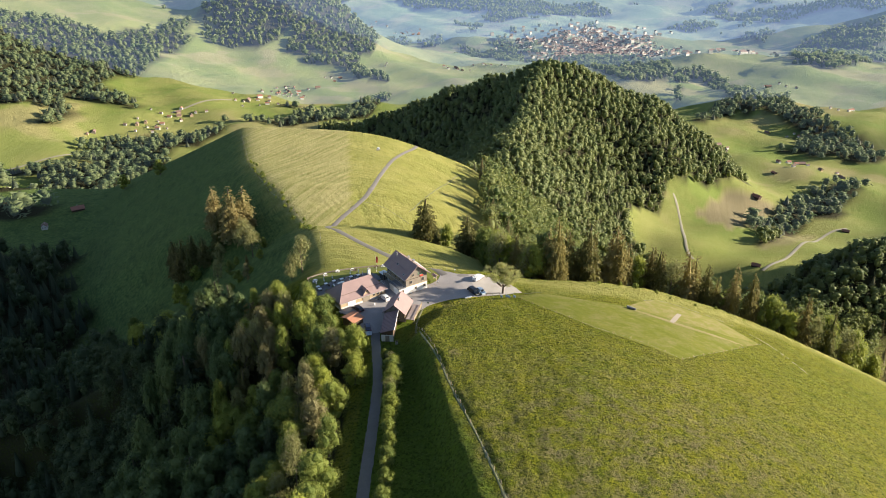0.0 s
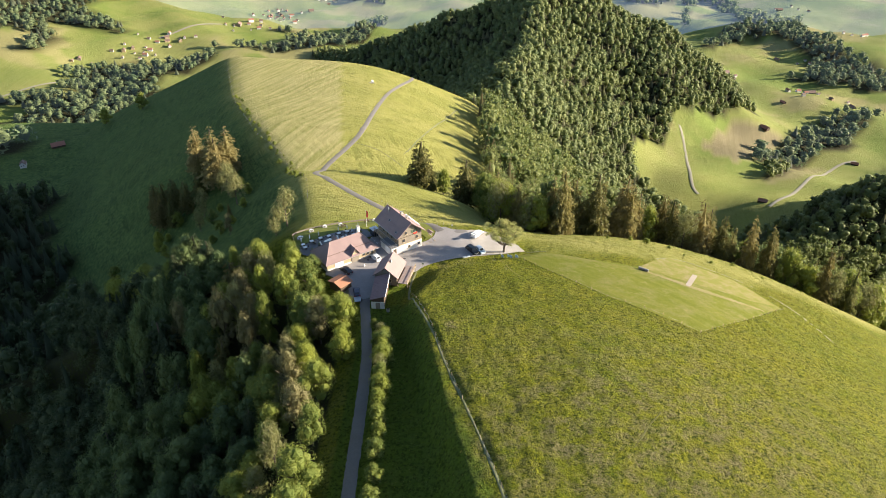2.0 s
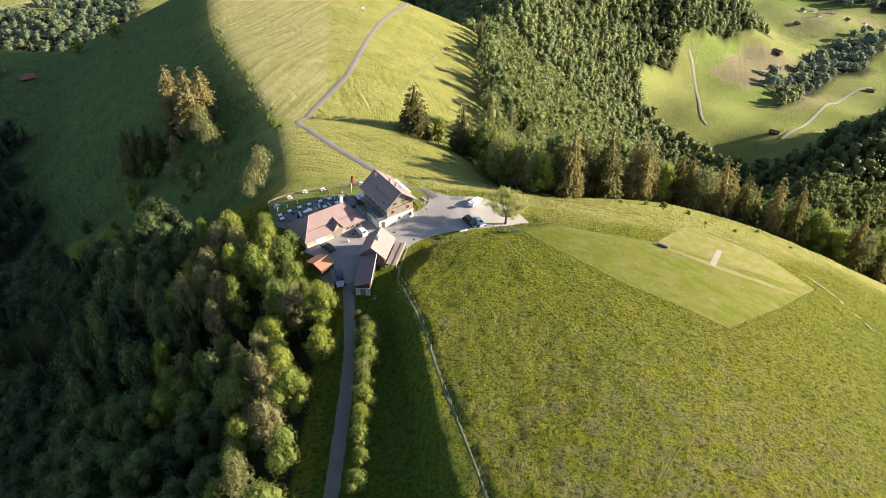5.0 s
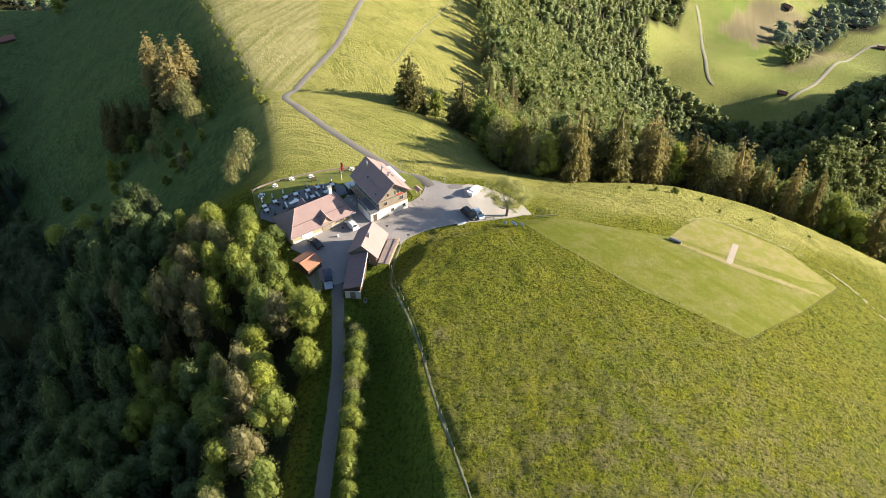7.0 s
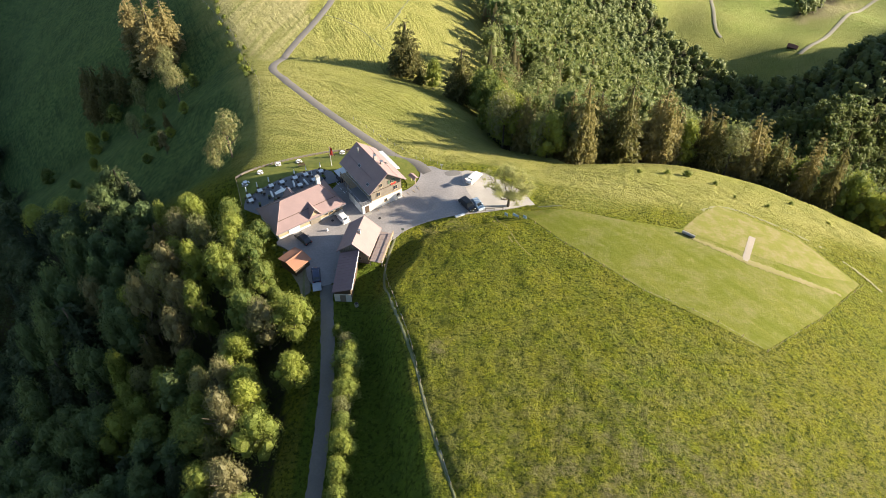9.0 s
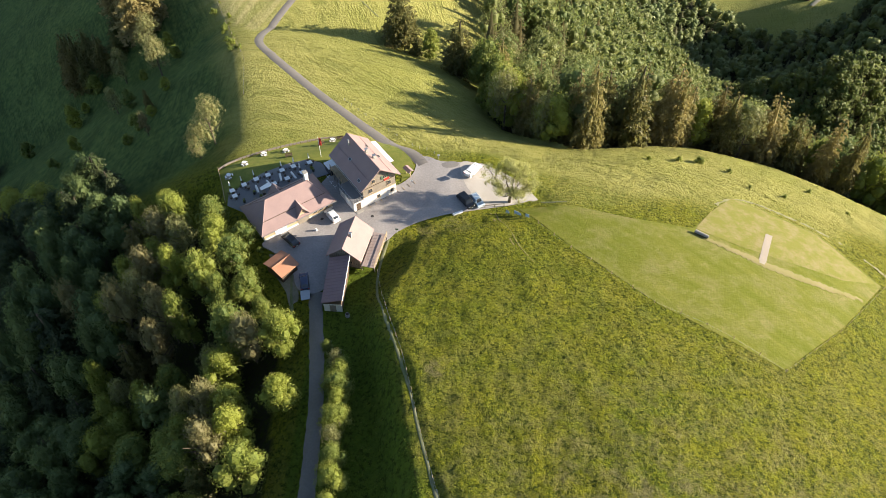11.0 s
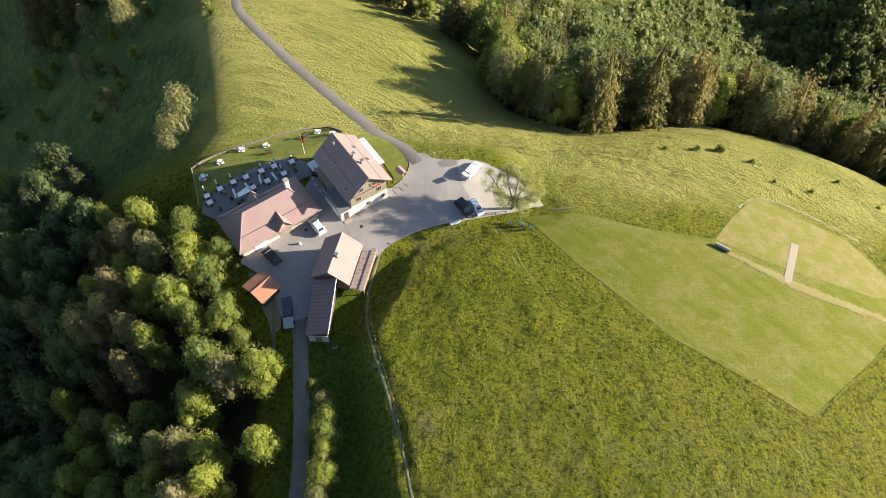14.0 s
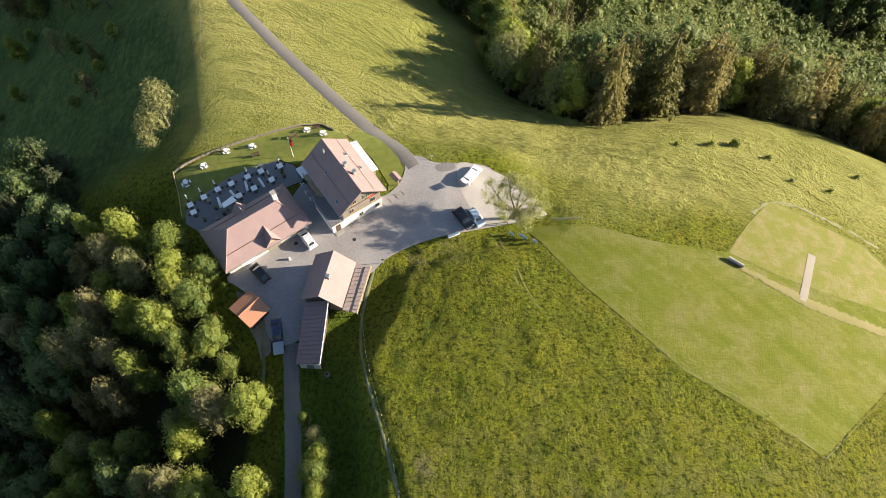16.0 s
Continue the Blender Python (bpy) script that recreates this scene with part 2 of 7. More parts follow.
def blend(a, b, k):
    """The higher of two surfaces, with a rounded seam."""
    return b + soft(a - b, k)


def step(v, lo, hi):
    s = np.clip((v - lo) / (hi - lo), 0, 1)
    return s * s * (3 - 2 * s)


def crest(x, y, line, fall):
    """A ridge along a line of heights, falling away on both sides."""
    best = np.full(np.shape(x), -1e4)
    for (ax, ay, az), (bx, by, bz) in zip(line, line[1:]):
        dx, dy = bx - ax, by - ay
        s = np.clip(((x - ax) * dx + (y - ay) * dy) / (dx * dx + dy * dy), 0, 1)
        d = np.hypot(x - ax - s * dx, y - ay - s * dy)
        best = np.maximum(best, az + s * (bz - az) - fall * (np.hypot(d, 14) - 14))
    return best


def off_shape(x, y, shape):
    """Distance from a polygon; below zero inside."""
    best, inside = np.full(np.shape(x), 1e9), np.zeros(np.shape(x), bool)
    for (ax, ay), (bx, by) in zip(shape, shape[1:] + shape[:1]):
        dx, dy = bx - ax, by - ay
        s = np.clip(((x - ax) * dx + (y - ay) * dy) / (dx * dx + dy * dy), 0, 1)
        best = np.minimum(best, np.hypot(x - ax - s * dx, y - ay - s * dy))
        cross = ((ay > y) != (by > y)) & (x < (bx - ax) * (y - ay) / (by - ay + 1e-12) + ax)
        inside ^= cross
    return np.where(inside, -best, best)


def off_line(x, y, line):
    """Distance from a polyline, and how far along it the nearest point lies."""
    best, along, run = np.full(np.shape(x), 1e9), np.zeros(np.shape(x)), 0.0
    for (ax, ay), (bx, by) in zip(line, line[1:]):
        dx, dy = bx - ax, by - ay
        length = math.hypot(dx, dy)
        s = np.clip(((x - ax) * dx + (y - ay) * dy) / (length * length), 0, 1)
        d = np.hypot(x - ax - s * dx, y - ay - s * dy)
        along = np.where(d < best, run + s * length, along)
        best = np.minimum(best, d)
        run += length
    return best, along


def swell(x, y):
    """Gentle waves of the pastures."""
    return (np.sin(x / 71 + 1.3) * np.sin(y / 97 + 0.4) + 0.6 * np.sin(x / 33 + y / 41) + 0.4 * np.sin(x / 19 - y / 23 + 2))


def ground(x, y):
    x, y = np.asarray(x, float), np.asarray(y, float)
    # meadow dome before the inn, with a bank on its west side
    dome = 11.5 - np.where(x < 25, 0.22, 0.7) * (np.hypot(x - 25, 125) - 125) - 0.00138 * (y - 115) ** 2
    # banks along the footpath: a low one under the fence, a high one west of it
    u = np.interp(y, FOOTPATH_Y, FOOTPATH_X) - x
    dome = dome - 0.4 * step(u, -1.6, -0.3) * step(-y, -186, -176) - 5.6 * step(u, np.interp(y, (105, 125, 150, 165), (4.2, 3.4, 1.2, 0.3)), np.interp(y, (105, 125, 150, 165), (12, 11, 8.5, 7.5))) * step(-y, -184, -168)
    dome = dome - 1.0 * np.exp(-((x + 8) / 10) ** 2 - ((y - 188) / 14) ** 2)
    # second hill behind the inn, gentle on its east side
    bx, bz = np.interp(y, BROW[:, 0], BROW[:, 1]), np.interp(y, BROW[:, 0], BROW[:, 2])
    d = np.maximum(x - bx, 0)
    wide = np.interp(y, (200, 262, 300, 450, 560), (58, 46, 42, 95, 108))
    hill = bz - 0.03 * d - 0.36 * soft(d - wide, 14)
    hill = np.where(y < 190, -60, hill - 40 * step(-y, -215, -190))
    near = blend(dome, hill, 2.5)
    # steep wooded side towards the east valley
    edge, _ = off_line(x, y, WOOD_EDGE)
    behind = np.where((y > np.interp(x, WOOD_EDGE_X, WOOD_EDGE_Y)) & (x > np.interp(y, (236, 250, 280, 330, 450, 600), (40, 14, 8, 14, 16, 20))), edge, -edge)
    near = near - 0.5 * soft(behind + 6, 5)
    # inn yard
    out = off_shape(x, y, YARD)
    yard = -0.05 * np.maximum(x - 2, 0)
    near = yard + (near - yard) * step(out, 0.5, 9 - 3 * step(x, -18, -8) * step(-y, -201, -195))
    # lane cut into the slope
    lane, _ = off_line(x, y, LANE_NEAR)
    level = np.interp(y, (60, 150, 178), (4.5, 1.8, 0.0))
    near = level + (near - level) * step(lane, 1.8, 4.5) if np.ndim(x) == 0 else np.where(y < 182, level + (near - level) * step(lane, 1.8, 4.5), near)
    # steep west side
    fall = soft(bx - x, 3.0)
    near = near - np.interp(y, (180, 215, 300, 520), (0.62, 0.60, 0.66, 0.46)) * fall
    near = near - 900 * step(y, 780, 1150)
    # valleys and far hills
    floor = np.interp(y, (-500, 1500, 2000, 3000, 5200), (-330, -310, -335, -480, -470)) + 9 * swell(x / 3, y / 3)
    far = floor
    for cx, cy, h, sx, sy in HILLS:
        far = far + h * np.exp(-0.5 * (((x - cx) / sx) ** 2 + ((y - cy) / sy) ** 2))
    for line in CRESTS:
        far = blend(crest(x, y, line, 0.9), far, 18)
    far = far + 6 * swell(x, y)
    return blend(near, far, 12) + 0.25 * swell(x * 1.7, y * 1.7) * step(out, 0, 20)


WOOD_EDGE = [(20, 600), (16, 450), (14, 330), (8, 280), (14, 250), (30, 238), (44, 240), (70, 249), (95, 250), (113, 245), (131, 239), (160, 241), (260, 290)]
WOOD_EDGE_X, WOOD_EDGE_Y = (8, 14, 30, 44, 70, 95, 113, 131, 160, 260), (280, 250, 238, 240, 249, 250, 245, 239, 241, 290)
ROAD = [(-4, 217.5), (-5.3, 219.6), (-14, 230), (-23.3, 239.5), (-34.5, 252), (-43, 262.5), (-51, 272), (-57, 284), (-58, 298), (-56, 312), (-50, 336), (-46, 358), (-47, 400), (-47, 465), (-40, 515), (-34, 545), (-33, 575)]
LANE_NEAR = [(-18.5, 60), (-19.6, 120), (-20.2, 152), (-21.6, 164), (-23.3, 175), (-24.1, 181.5)]


def mesh_of(name, verts, faces, mats, parent=None, smooth=False, index=None):
    me = bpy.data.meshes.new(name)
    me.from_pydata([tuple(v) for v in verts], [], [tuple(f) for f in faces])
    for m in mats:
        me.materials.append(m)
    if index is not None:
        me.polygons.foreach_set("material_index", np.asarray(index, np.int32))
    if smooth:
        me.polygons.foreach_set("use_smooth", np.ones(len(me.polygons), bool))
    me.update()
    ob = new(name, me)
    ob.parent = parent
    return ob


def graded(lo, hi, a, b, fine, grow):
    """Grid lines, fine from a to b and ever wider outside."""
    mid = list(np.arange(a, b + fine, fine))
    up, s = [mid[-1]], fine
    while up[-1] < hi:
        s = min(s * grow, 60)
        up.append(up[-1] + s)
    down, s = [mid[0]], fine
    while down[-1] > lo:
        s = min(s * grow, 60)
        down.append(down[-1] - s)
    return np.array(down[:0:-1] + mid + up[1:])


MOWN = [(17, 204.5), (26, 191.5), (41, 175), (60.8, 161.8), (78, 175), (95, 191), (86.5, 206.5), (68.5, 216), (61, 208), (54.4, 200), (40, 201.8), (29, 205)]
HAYFIELD = [(-61, 296), (-74, 308), (-101, 360), (-139, 450), (-171, 560), (-160, 600), (-95, 600), (-88, 560), (-64, 400), (-53, 332)]
# woods of the distance and clearings between them, as outlines
WOOD_SLOPE = [(-1120, 1806), (-1051, 1824), (-957, 1883), (-896, 1864), (-815, 2027), (-784, 2182), (-731, 1997), (-748, 1872), (-747, 1760), (-723, 1640), (-769, 1630), (-781, 1518), (-667, 1481), (-623, 1420), (-722, 1421), (-796, 1433), (-739, 1272), (-753, 1272), (-792, 1332), (-848, 1330), (-900, 1300), (-1250, 1500)]
WOOD_KNOLL = [(-760, 2560), (-560, 2640), (-400, 2560), (-253, 2400), (-256, 2180), (-351, 2135), (-322, 2047), (-407, 2077), (-497, 2206), (-554, 2083), (-641, 2046), (-695, 2022), (-756, 2146), (-768, 2322), (-650, 2376)]
WOOD_TOP = [(-893, 2240), (-892, 2442), (-1000, 2800), (-960, 2800), (-860, 2394)]
WOOD_COPSE = [(-188, 3171), (-92, 3218), (-64, 3098), (-147, 3080)]
WOOD_HEDGE = [(-336, 2032), (-269, 2006), (-184, 1928), (-178, 1880), (-255, 1900)]
WOOD_STREAM = [(-678, 1205), (-655, 1260), (-555, 1327), (-459, 1375), (-440, 1330), (-491, 1250), (-561, 1180), (-607, 1133), (-632, 1129)]
WOOD_BROOK = [(-740, 1083), (-690, 1094), (-648, 1087), (-637, 1062), (-720, 1048)]
WOOD_BEND = [(-479, 1404), (-380, 1419), (-303, 1501), (-240, 1571), (-170, 1770), (-205, 1491), (-351, 1385)]
WOOD_HOLLOW = [(-640, 1000), (-623, 1090), (-579, 1130), (-534, 1200), (-480, 1150), (-500, 1040), (-560, 940)]
WOOD_RIM = [(605, 2061), (696, 2099), (729, 1954), (705, 1718), (657, 1572), (611, 1539), (507, 1480), (647, 1685), (677, 1929), (642, 2018), (547, 1767), (526, 1644), (518, 1711)]
WOOD_GORGE = [(708, 1706), (766, 1684), (754, 1563), (768, 1393), (797, 1317), (759, 1227), (722, 1229), (670, 1224), (643, 1254), (603, 1305), (659, 1362), (699, 1477), (667, 1567)]
WOOD_CREEK = [(360, 797), (425, 922), (489, 1002), (561, 1067), (644, 1130), (640, 1070), (566, 984), (504, 938), (396, 817)]
WOOD_EAST = [(1305, 2909), (1565, 3118), (1736, 3076), (1372, 2368), (1046, 2029), (948, 2095)]
WOOD_TOWN = [(359, 2614), (500, 2700), (631, 2223), (576, 1955), (457, 1835), (397, 2055)]
WOOD_BACK = [(-340, 4022), (720, 3903), (780, 3749), (519, 3686), (187, 3700), (-272, 3892)]
WOOD_BANK = [(-29, 3090), (152, 2923), (289, 2713), (200, 2600), (18, 2992)]
WOOD_END = [(872, 3941), (1850, 3316), (1778, 3171), (1328, 3649)]
WOODS = [WOOD_SLOPE, WOOD_KNOLL, WOOD_TOP, WOOD_COPSE, WOOD_HEDGE, WOOD_STREAM, WOOD_BROOK, WOOD_BEND, WOOD_HOLLOW, WOOD_RIM, WOOD_GORGE, WOOD_CREEK, WOOD_EAST, WOOD_TOWN, WOOD_BACK, WOOD_BANK, WOOD_END]
HILL_WOOD = [(20, 560), (150, 560), (260, 600), (300, 640), (217, 724), (207, 795), (203, 823), (236, 858), (261, 868), (280, 919), (336, 954), (400, 985), (440, 1010), (420, 1120), (130, 1180), (-60, 1270), (-230, 1420), (-280, 1380), (-200, 1180), (-60, 960), (-20, 760)]
CLEARINGS = [[(203, 823), (207, 795), (218, 757), (217, 724), (252, 718), (266, 744), (285, 739), (348, 831), (441, 960), (544, 1050), (595, 1094), (565, 1108), (419, 1020), (336, 954), (280, 919), (261, 868), (236, 858)],
             [(306, 714), (384, 815), (507, 914), (577, 928), (534, 846), (371, 672), (328, 632), (314, 674)]]


def in_wood(x, y):
    """How wooded the land is, 0 to 1, before the jagged edge."""
    x, y = np.asarray(x, float), np.asarray(y, float)
    jag = 9 * noise2(x / 22, y / 22) + 4 * noise2(x / 7, y / 7)
    bx = np.interp(y, BROW[:, 0], BROW[:, 1])
    west = (x < bx - 3 - 4 * step(y, 190, 200)) & (y < 200 + 0.62 * (bx - x) + jag) & (x > -420)
    low_west = (x < bx - 120 + jag * 1.5) & (y < 420) & (x > -500)
    edge, _ = off_line(x, y, WOOD_EDGE)
    behind = (y > np.interp(x, WOOD_EDGE_X, WOOD_EDGE_Y)) & (x > np.interp(y, (236, 250, 280, 330, 450, 600), (40, 14, 8, 14, 16, 20)))
    east = behind & (edge > 3 + 0.3 * jag) & (y < 640) & (x < jag * 1.5 + np.interp(y, (250, 400, 520, 560, 620, 640), (430, 400, 350, 300, 225, 205)))
    east = east | (behind & (edge > 3) & (y < 330 + jag + 0.35 * (x - 150) * (x > 150)) & (x < 430))
    hill = off_shape(x, y, HILL_WOOD) < 0.6 * jag
    spur = off_line(x, y, [p[:2] for p in CRESTS[4]])[0] < 62 + jag
    for shape in CLEARINGS:
        clear = off_shape(x, y, shape) < 0.3 * jag - 3
        east, hill, spur = east & ~clear, hill & ~clear, spur & ~clear
    far = np.zeros(np.shape(x), bool)
    for shape in WOODS:
        far |= off_shape(x, y, shape) < 14 * noise2(x / 40, y / 40) + 9 * noise2(x / 110, y / 110)
    for cx, cy, rx, ry in ((-345, 500, 35, 16), (-430, 560, 60, 25), (-480, 860, 190, 70)):
        far |= ((x - cx) / rx) ** 2 + ((y - cy) / ry) ** 2 + 0.45 * noise2(x / 40, y / 40) < 1
    spots = noise2(x / 210 + 5, y / 260 + 2) + 0.5 * noise2(x / 60, y / 75)
    far |= (spots > 0.98) & (y > 1250)
    far |= (y > 3000) & (spots > 0.62)
    return west | low_west | east | hill | spur | far


def noise2(x, y):
    """Cheap smooth value noise, about -1 to 1."""
    xi, yi = np.floor(x), np.floor(y)
    fx, fy = x - xi, y - yi
    fx, fy = fx * fx * (3 - 2 * fx), fy * fy * (3 - 2 * fy)

    def val(a, b):
        h = np.sin(a * 127.1 + b * 311.7) * 43758.5453
        return (h - np.floor(h)) * 2 - 1

    return (val(xi, yi) * (1 - fx) + val(xi + 1, yi) * fx) * (1 - fy) + (val(xi, yi + 1) * (1 - fx) + val(xi + 1, yi + 1) * fx) * fy


LAWN = [(-51, 216), (-47, 205), (-46.5, 207.5), (-43.5, 211), (-40, 214.2), (-35, 217.2), (-30.8, 218.8), (-27, 217.6), (-22.5, 221.5), (-18, 222.5), (-18.5, 226), (-23.7, 229.6), (-27.7, 229.2), (-41, 223)]


RUTS = [(13.3, 203), (14.3, 199), (16.3, 195.5), (17.1, 191), (20.3, 185)]
TRAIL = [(42.5, 128.5), (38.8, 123.9), (37.1, 121.2), (34.6, 117.8)]


def unevenness(x, y):
    """Hummocks of the unmown grass."""
    return (0.15 * noise2(x / 0.95, y / 1.05) + 0.13 * noise2(x / 2.1 + 4, y / 1.9) + 0.2 * noise2(x / 6.1 + 9, y / 6.1)) * step(off_shape(x, y, MOWN), 0.5, 4) * step(off_shape(x, y, LAWN), 0.5, 4) * step(off_line(x, y, RUTS)[0], 1.0, 2.5) * step(off_line(x, y, TRAIL)[0], 0.3, 1.5)


def build_ground():
    xs, ys = graded(-3600, 3900, -20, 122, 0.72, 1.042), graded(-200, 5000, 96, 236, 0.72, 1.026)
    gx, gy = np.meshgrid(xs, ys)
    gz = ground(gx, gy)
    near = (gx > -20) & (gx < 124) & (gy > 90) & (gy < 240) & (off_shape(gx, gy, YARD) > 2) & (off_line(gx, gy, FOOTPATH)[0] > 0.9)
    rough = unevenness(gx, gy)
    lane = np.minimum(off_line(gx, gy, LANE_NEAR)[0], off_line(gx, gy, ROAD)[0])
    gz = gz + np.where(near & (lane > 3), rough, 0)
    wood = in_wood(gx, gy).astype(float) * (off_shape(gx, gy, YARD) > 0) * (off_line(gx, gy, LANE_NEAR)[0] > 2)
    far = step(gy + 5 * noise2(gx / 9, gy / 9) + 12 * step(gx, 12, 30), 214, 232)
    dry = np.exp(-0.5 * (((gx - 38) / 34) ** 2 + ((gy - 118) / 26) ** 2)) + 0.12
    for px, py, r in ((0.6, 159.5, 2.2), (3.5, 199.3, 2.6), (-3.5, 197.0, 2.2)):
        dry = dry + 1.3 * np.exp(-((gx - px) ** 2 + (gy - py) ** 2) / r ** 2)
    hay = (off_shape(gx, gy, HAYFIELD) < 0) * 1.0
    patch = noise2(gx / 150 + 3, gy / 190 + 8)
    hay = np.maximum(hay, 0.22 * step(patch, 0.3, 0.34) * (gy > 1100))
    hay = np.maximum(hay, (off_shape(gx, gy, BARE_FIELD) < 0) * 1.0)
    hay = np.maximum(hay, (off_shape(gx, gy, CUT_FIELD) < 0) * 0.8)
    bare = np.maximum((off_shape(gx, gy, BARE_FIELD) < 0) * 0.75, (off_shape(gx, gy, CUT_FIELD) < 0) * 0.4)
    # Bank west of the footpath, where the shaded green is painted
    lush_shade = step(np.interp(gy, FOOTPATH_Y, FOOTPATH_X) - gx + 1.2 * noise2(gx / 3, gy / 3), 0, 3) * (gy < 190) * (gx > -24)
    # The last layer marks the west slope, where shade is painted into the grass
    layers = (("lush_shade", lush_shade), ("wood", wood), ("pasture", far), ("dry", np.clip(dry, 0, 1)), ("hay", hay), ("bare", bare), ("distant", step(gy, 520, 900)), ("slope_shade", step(np.interp(gy, BROW[:, 0], BROW[:, 1]) - gx + 3 * noise2(gx / 6, gy / 6), 0, 9) * (gy < 700)))
    cuts = [int(np.searchsorted(ys, v)) for v in (1650, 2250, 3100)] + [len(ys) - 1]

    def sheet(name, lo, hi, mat, label, category):
        cx, cy, cz = gx[lo:hi], gy[lo:hi], gz[lo:hi]
        i = np.arange(cx.size).reshape(cx.shape)
        faces = np.stack([i[:-1, :-1], i[:-1, 1:], i[1:, 1:], i[1:, :-1]], -1).reshape(-1, 4)
        me = bpy.data.meshes.new(name)
        me.vertices.add(cx.size)
        me.vertices.foreach_set("co", np.stack([cx, cy, cz], -1).reshape(-1))
        me.loops.add(faces.size)
        me.loops.foreach_set("vertex_index", faces.reshape(-1).astype(np.int32))
        me.polygons.add(len(faces))
        me.polygons.foreach_set("loop_start", np.arange(0, faces.size, 4, dtype=np.int32))
        me.polygons.foreach_set("use_smooth", np.ones(len(faces), bool))
        me.update(calc_edges=True)
        me.materials.append(mat)
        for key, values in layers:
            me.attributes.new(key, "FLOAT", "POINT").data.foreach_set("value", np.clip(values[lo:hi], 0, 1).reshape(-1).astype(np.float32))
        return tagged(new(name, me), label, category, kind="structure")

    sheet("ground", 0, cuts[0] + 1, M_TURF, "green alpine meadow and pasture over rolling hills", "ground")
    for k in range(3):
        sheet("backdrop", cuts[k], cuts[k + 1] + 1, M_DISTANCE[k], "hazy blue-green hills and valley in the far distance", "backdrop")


BARE_FIELD = [(318, 888), (391, 983), (461, 979), (384, 878), (351, 856)]
CUT_FIELD = [(371, 793), (446, 899), (505, 909), (413, 802)]
build_ground()


def ribbon(name, line, width, mat, lift=0.05, every=1.0, label="", category="road", rag=0.0, parent=None, drop=0.2):
    """A road or path laid on the ground along a line, with a slight camber and ragged edges."""
    pts = [Vector((*p, 0)) for p in line]
    # round the line off
    for _ in range(3):
        cut = [pts[0]]
        for a, b in zip(pts, pts[1:]):
            cut += [a.lerp(b, 0.25), a.lerp(b, 0.75)]
        pts = cut + [pts[-1]]
    out, carry = [pts[0]], 0.0
    for a, b in zip(pts, pts[1:]):
        length = (b - a).length
        while carry + length >= every:
            s = (every - carry) / length
            a = a.lerp(b, s)
            length, carry = (b - a).length, 0.0
            out.append(a)
        carry += length
    verts, faces, n = [], [], 5
    for k, p in enumerate(out):
        way = (out[min(k + 1, len(out) - 1)] - out[max(k - 1, 0)]).normalized()
        side = Vector((way.y, -way.x, 0))
        w = width(k / len(out)) if callable(width) else width
        for j in range(n):
            s = j / (n - 1) - 0.5
            r = rag * random.uniform(-1, 1) if j in (0, n - 1) else 0
            q = p + side * (s * w + r)
            verts.append((q.x, q.y, q.z))
    arr = np.array(verts)
    arr[:, 2] = ground(arr[:, 0], arr[:, 1]) + lift
    rows = arr.reshape(-1, n, 3)
    rows[:, 1:-1, 2] += 0.03 if drop > 0.1 else 0.0
    rows[:, (0, -1), 2] -= drop
    for k in range(len(out) - 1):
        for j in range(n - 1):
            a = k * n + j
            faces.append((a, a + 1, a + n + 1, a + n))
    ob = mesh_of(name, arr, faces, [mat], parent, True)
    return tagged(ob, label, category, kind="structure")


M_ROAD = plain("worn grey asphalt", (0.165, 0.15, 0.14), (0.12, 0.112, 0.105), 0.5, 0.9, 0, 0.3)
M_LANE = plain("pale gravel lane", (0.185, 0.172, 0.16), (0.13, 0.121, 0.112), 0.6, 0.95, 0, 0.5)
M_PATH = plain("trodden chalky earth", (0.19, 0.18, 0.115), (0.085, 0.105, 0.032), 0.8, 0.95, 0, 0.5)
M_YARD = plain("pale grey yard asphalt", (0.335, 0.312, 0.305), (0.205, 0.19, 0.188), 0.6, 0.9, 0, 0.3)
ribbon("road_back", ROAD, lambda s: 3.6 - 0.6 * min(1, s * 4), M_ROAD, 0.13, 1.0, "narrow grey asphalt road winding over the green hill", "road", 0.05)
ribbon("road_lane", LANE_NEAR, 3.2, M_LANE, 0.13, 1.0, "pale gravel lane between forest and hedge", "road", 0.15)
ribbon("path_meadow", FOOTPATH, lambda s: 0.95 + 0.4 * math.sin(40 * s) * math.sin(17 * s + 1), M_PATH, 0.0, 0.5, "trodden pale footpath along the meadow fence", "path", 0.25)


def build_yard():
    """The paved yard: one sheet with a rounded outline and a thin edge."""
    pts = [Vector((*p, 0)) for p in PAVED]
    for _ in range(2):
        pts = [q for a, b in zip(pts, pts[1:] + pts[:1]) for q in (a.lerp(b, 0.25), a.lerp(b, 0.75))]
    bm = bmesh.new()
    top = [bm.verts.new((p.x, p.y, -0.05 * max(p.x - 2, 0) + 0.07)) for p in pts]
    low = [bm.verts.new((p.x, p.y, -0.05 * max(p.x - 2, 0) - 0.3)) for p in pts]
    bm.faces.new(top)
    for k in range(len(top)):
        j = (k + 1) % len(top)
        bm.faces.new((top[k], low[k], low[j], top[j]))
    bmesh.ops.recalc_face_normals(bm, faces=bm.faces)
    bmesh.ops.triangulate(bm, faces=[f for f in bm.faces if len(f.verts) > 4])
    me = bpy.data.meshes.new("pavement")
    bm.to_mesh(me)
    bm.free()
    me.materials.append(M_YARD)
    return tagged(new("pavement", me), "pale grey asphalt inn yard and car park", "car park", kind="structure")


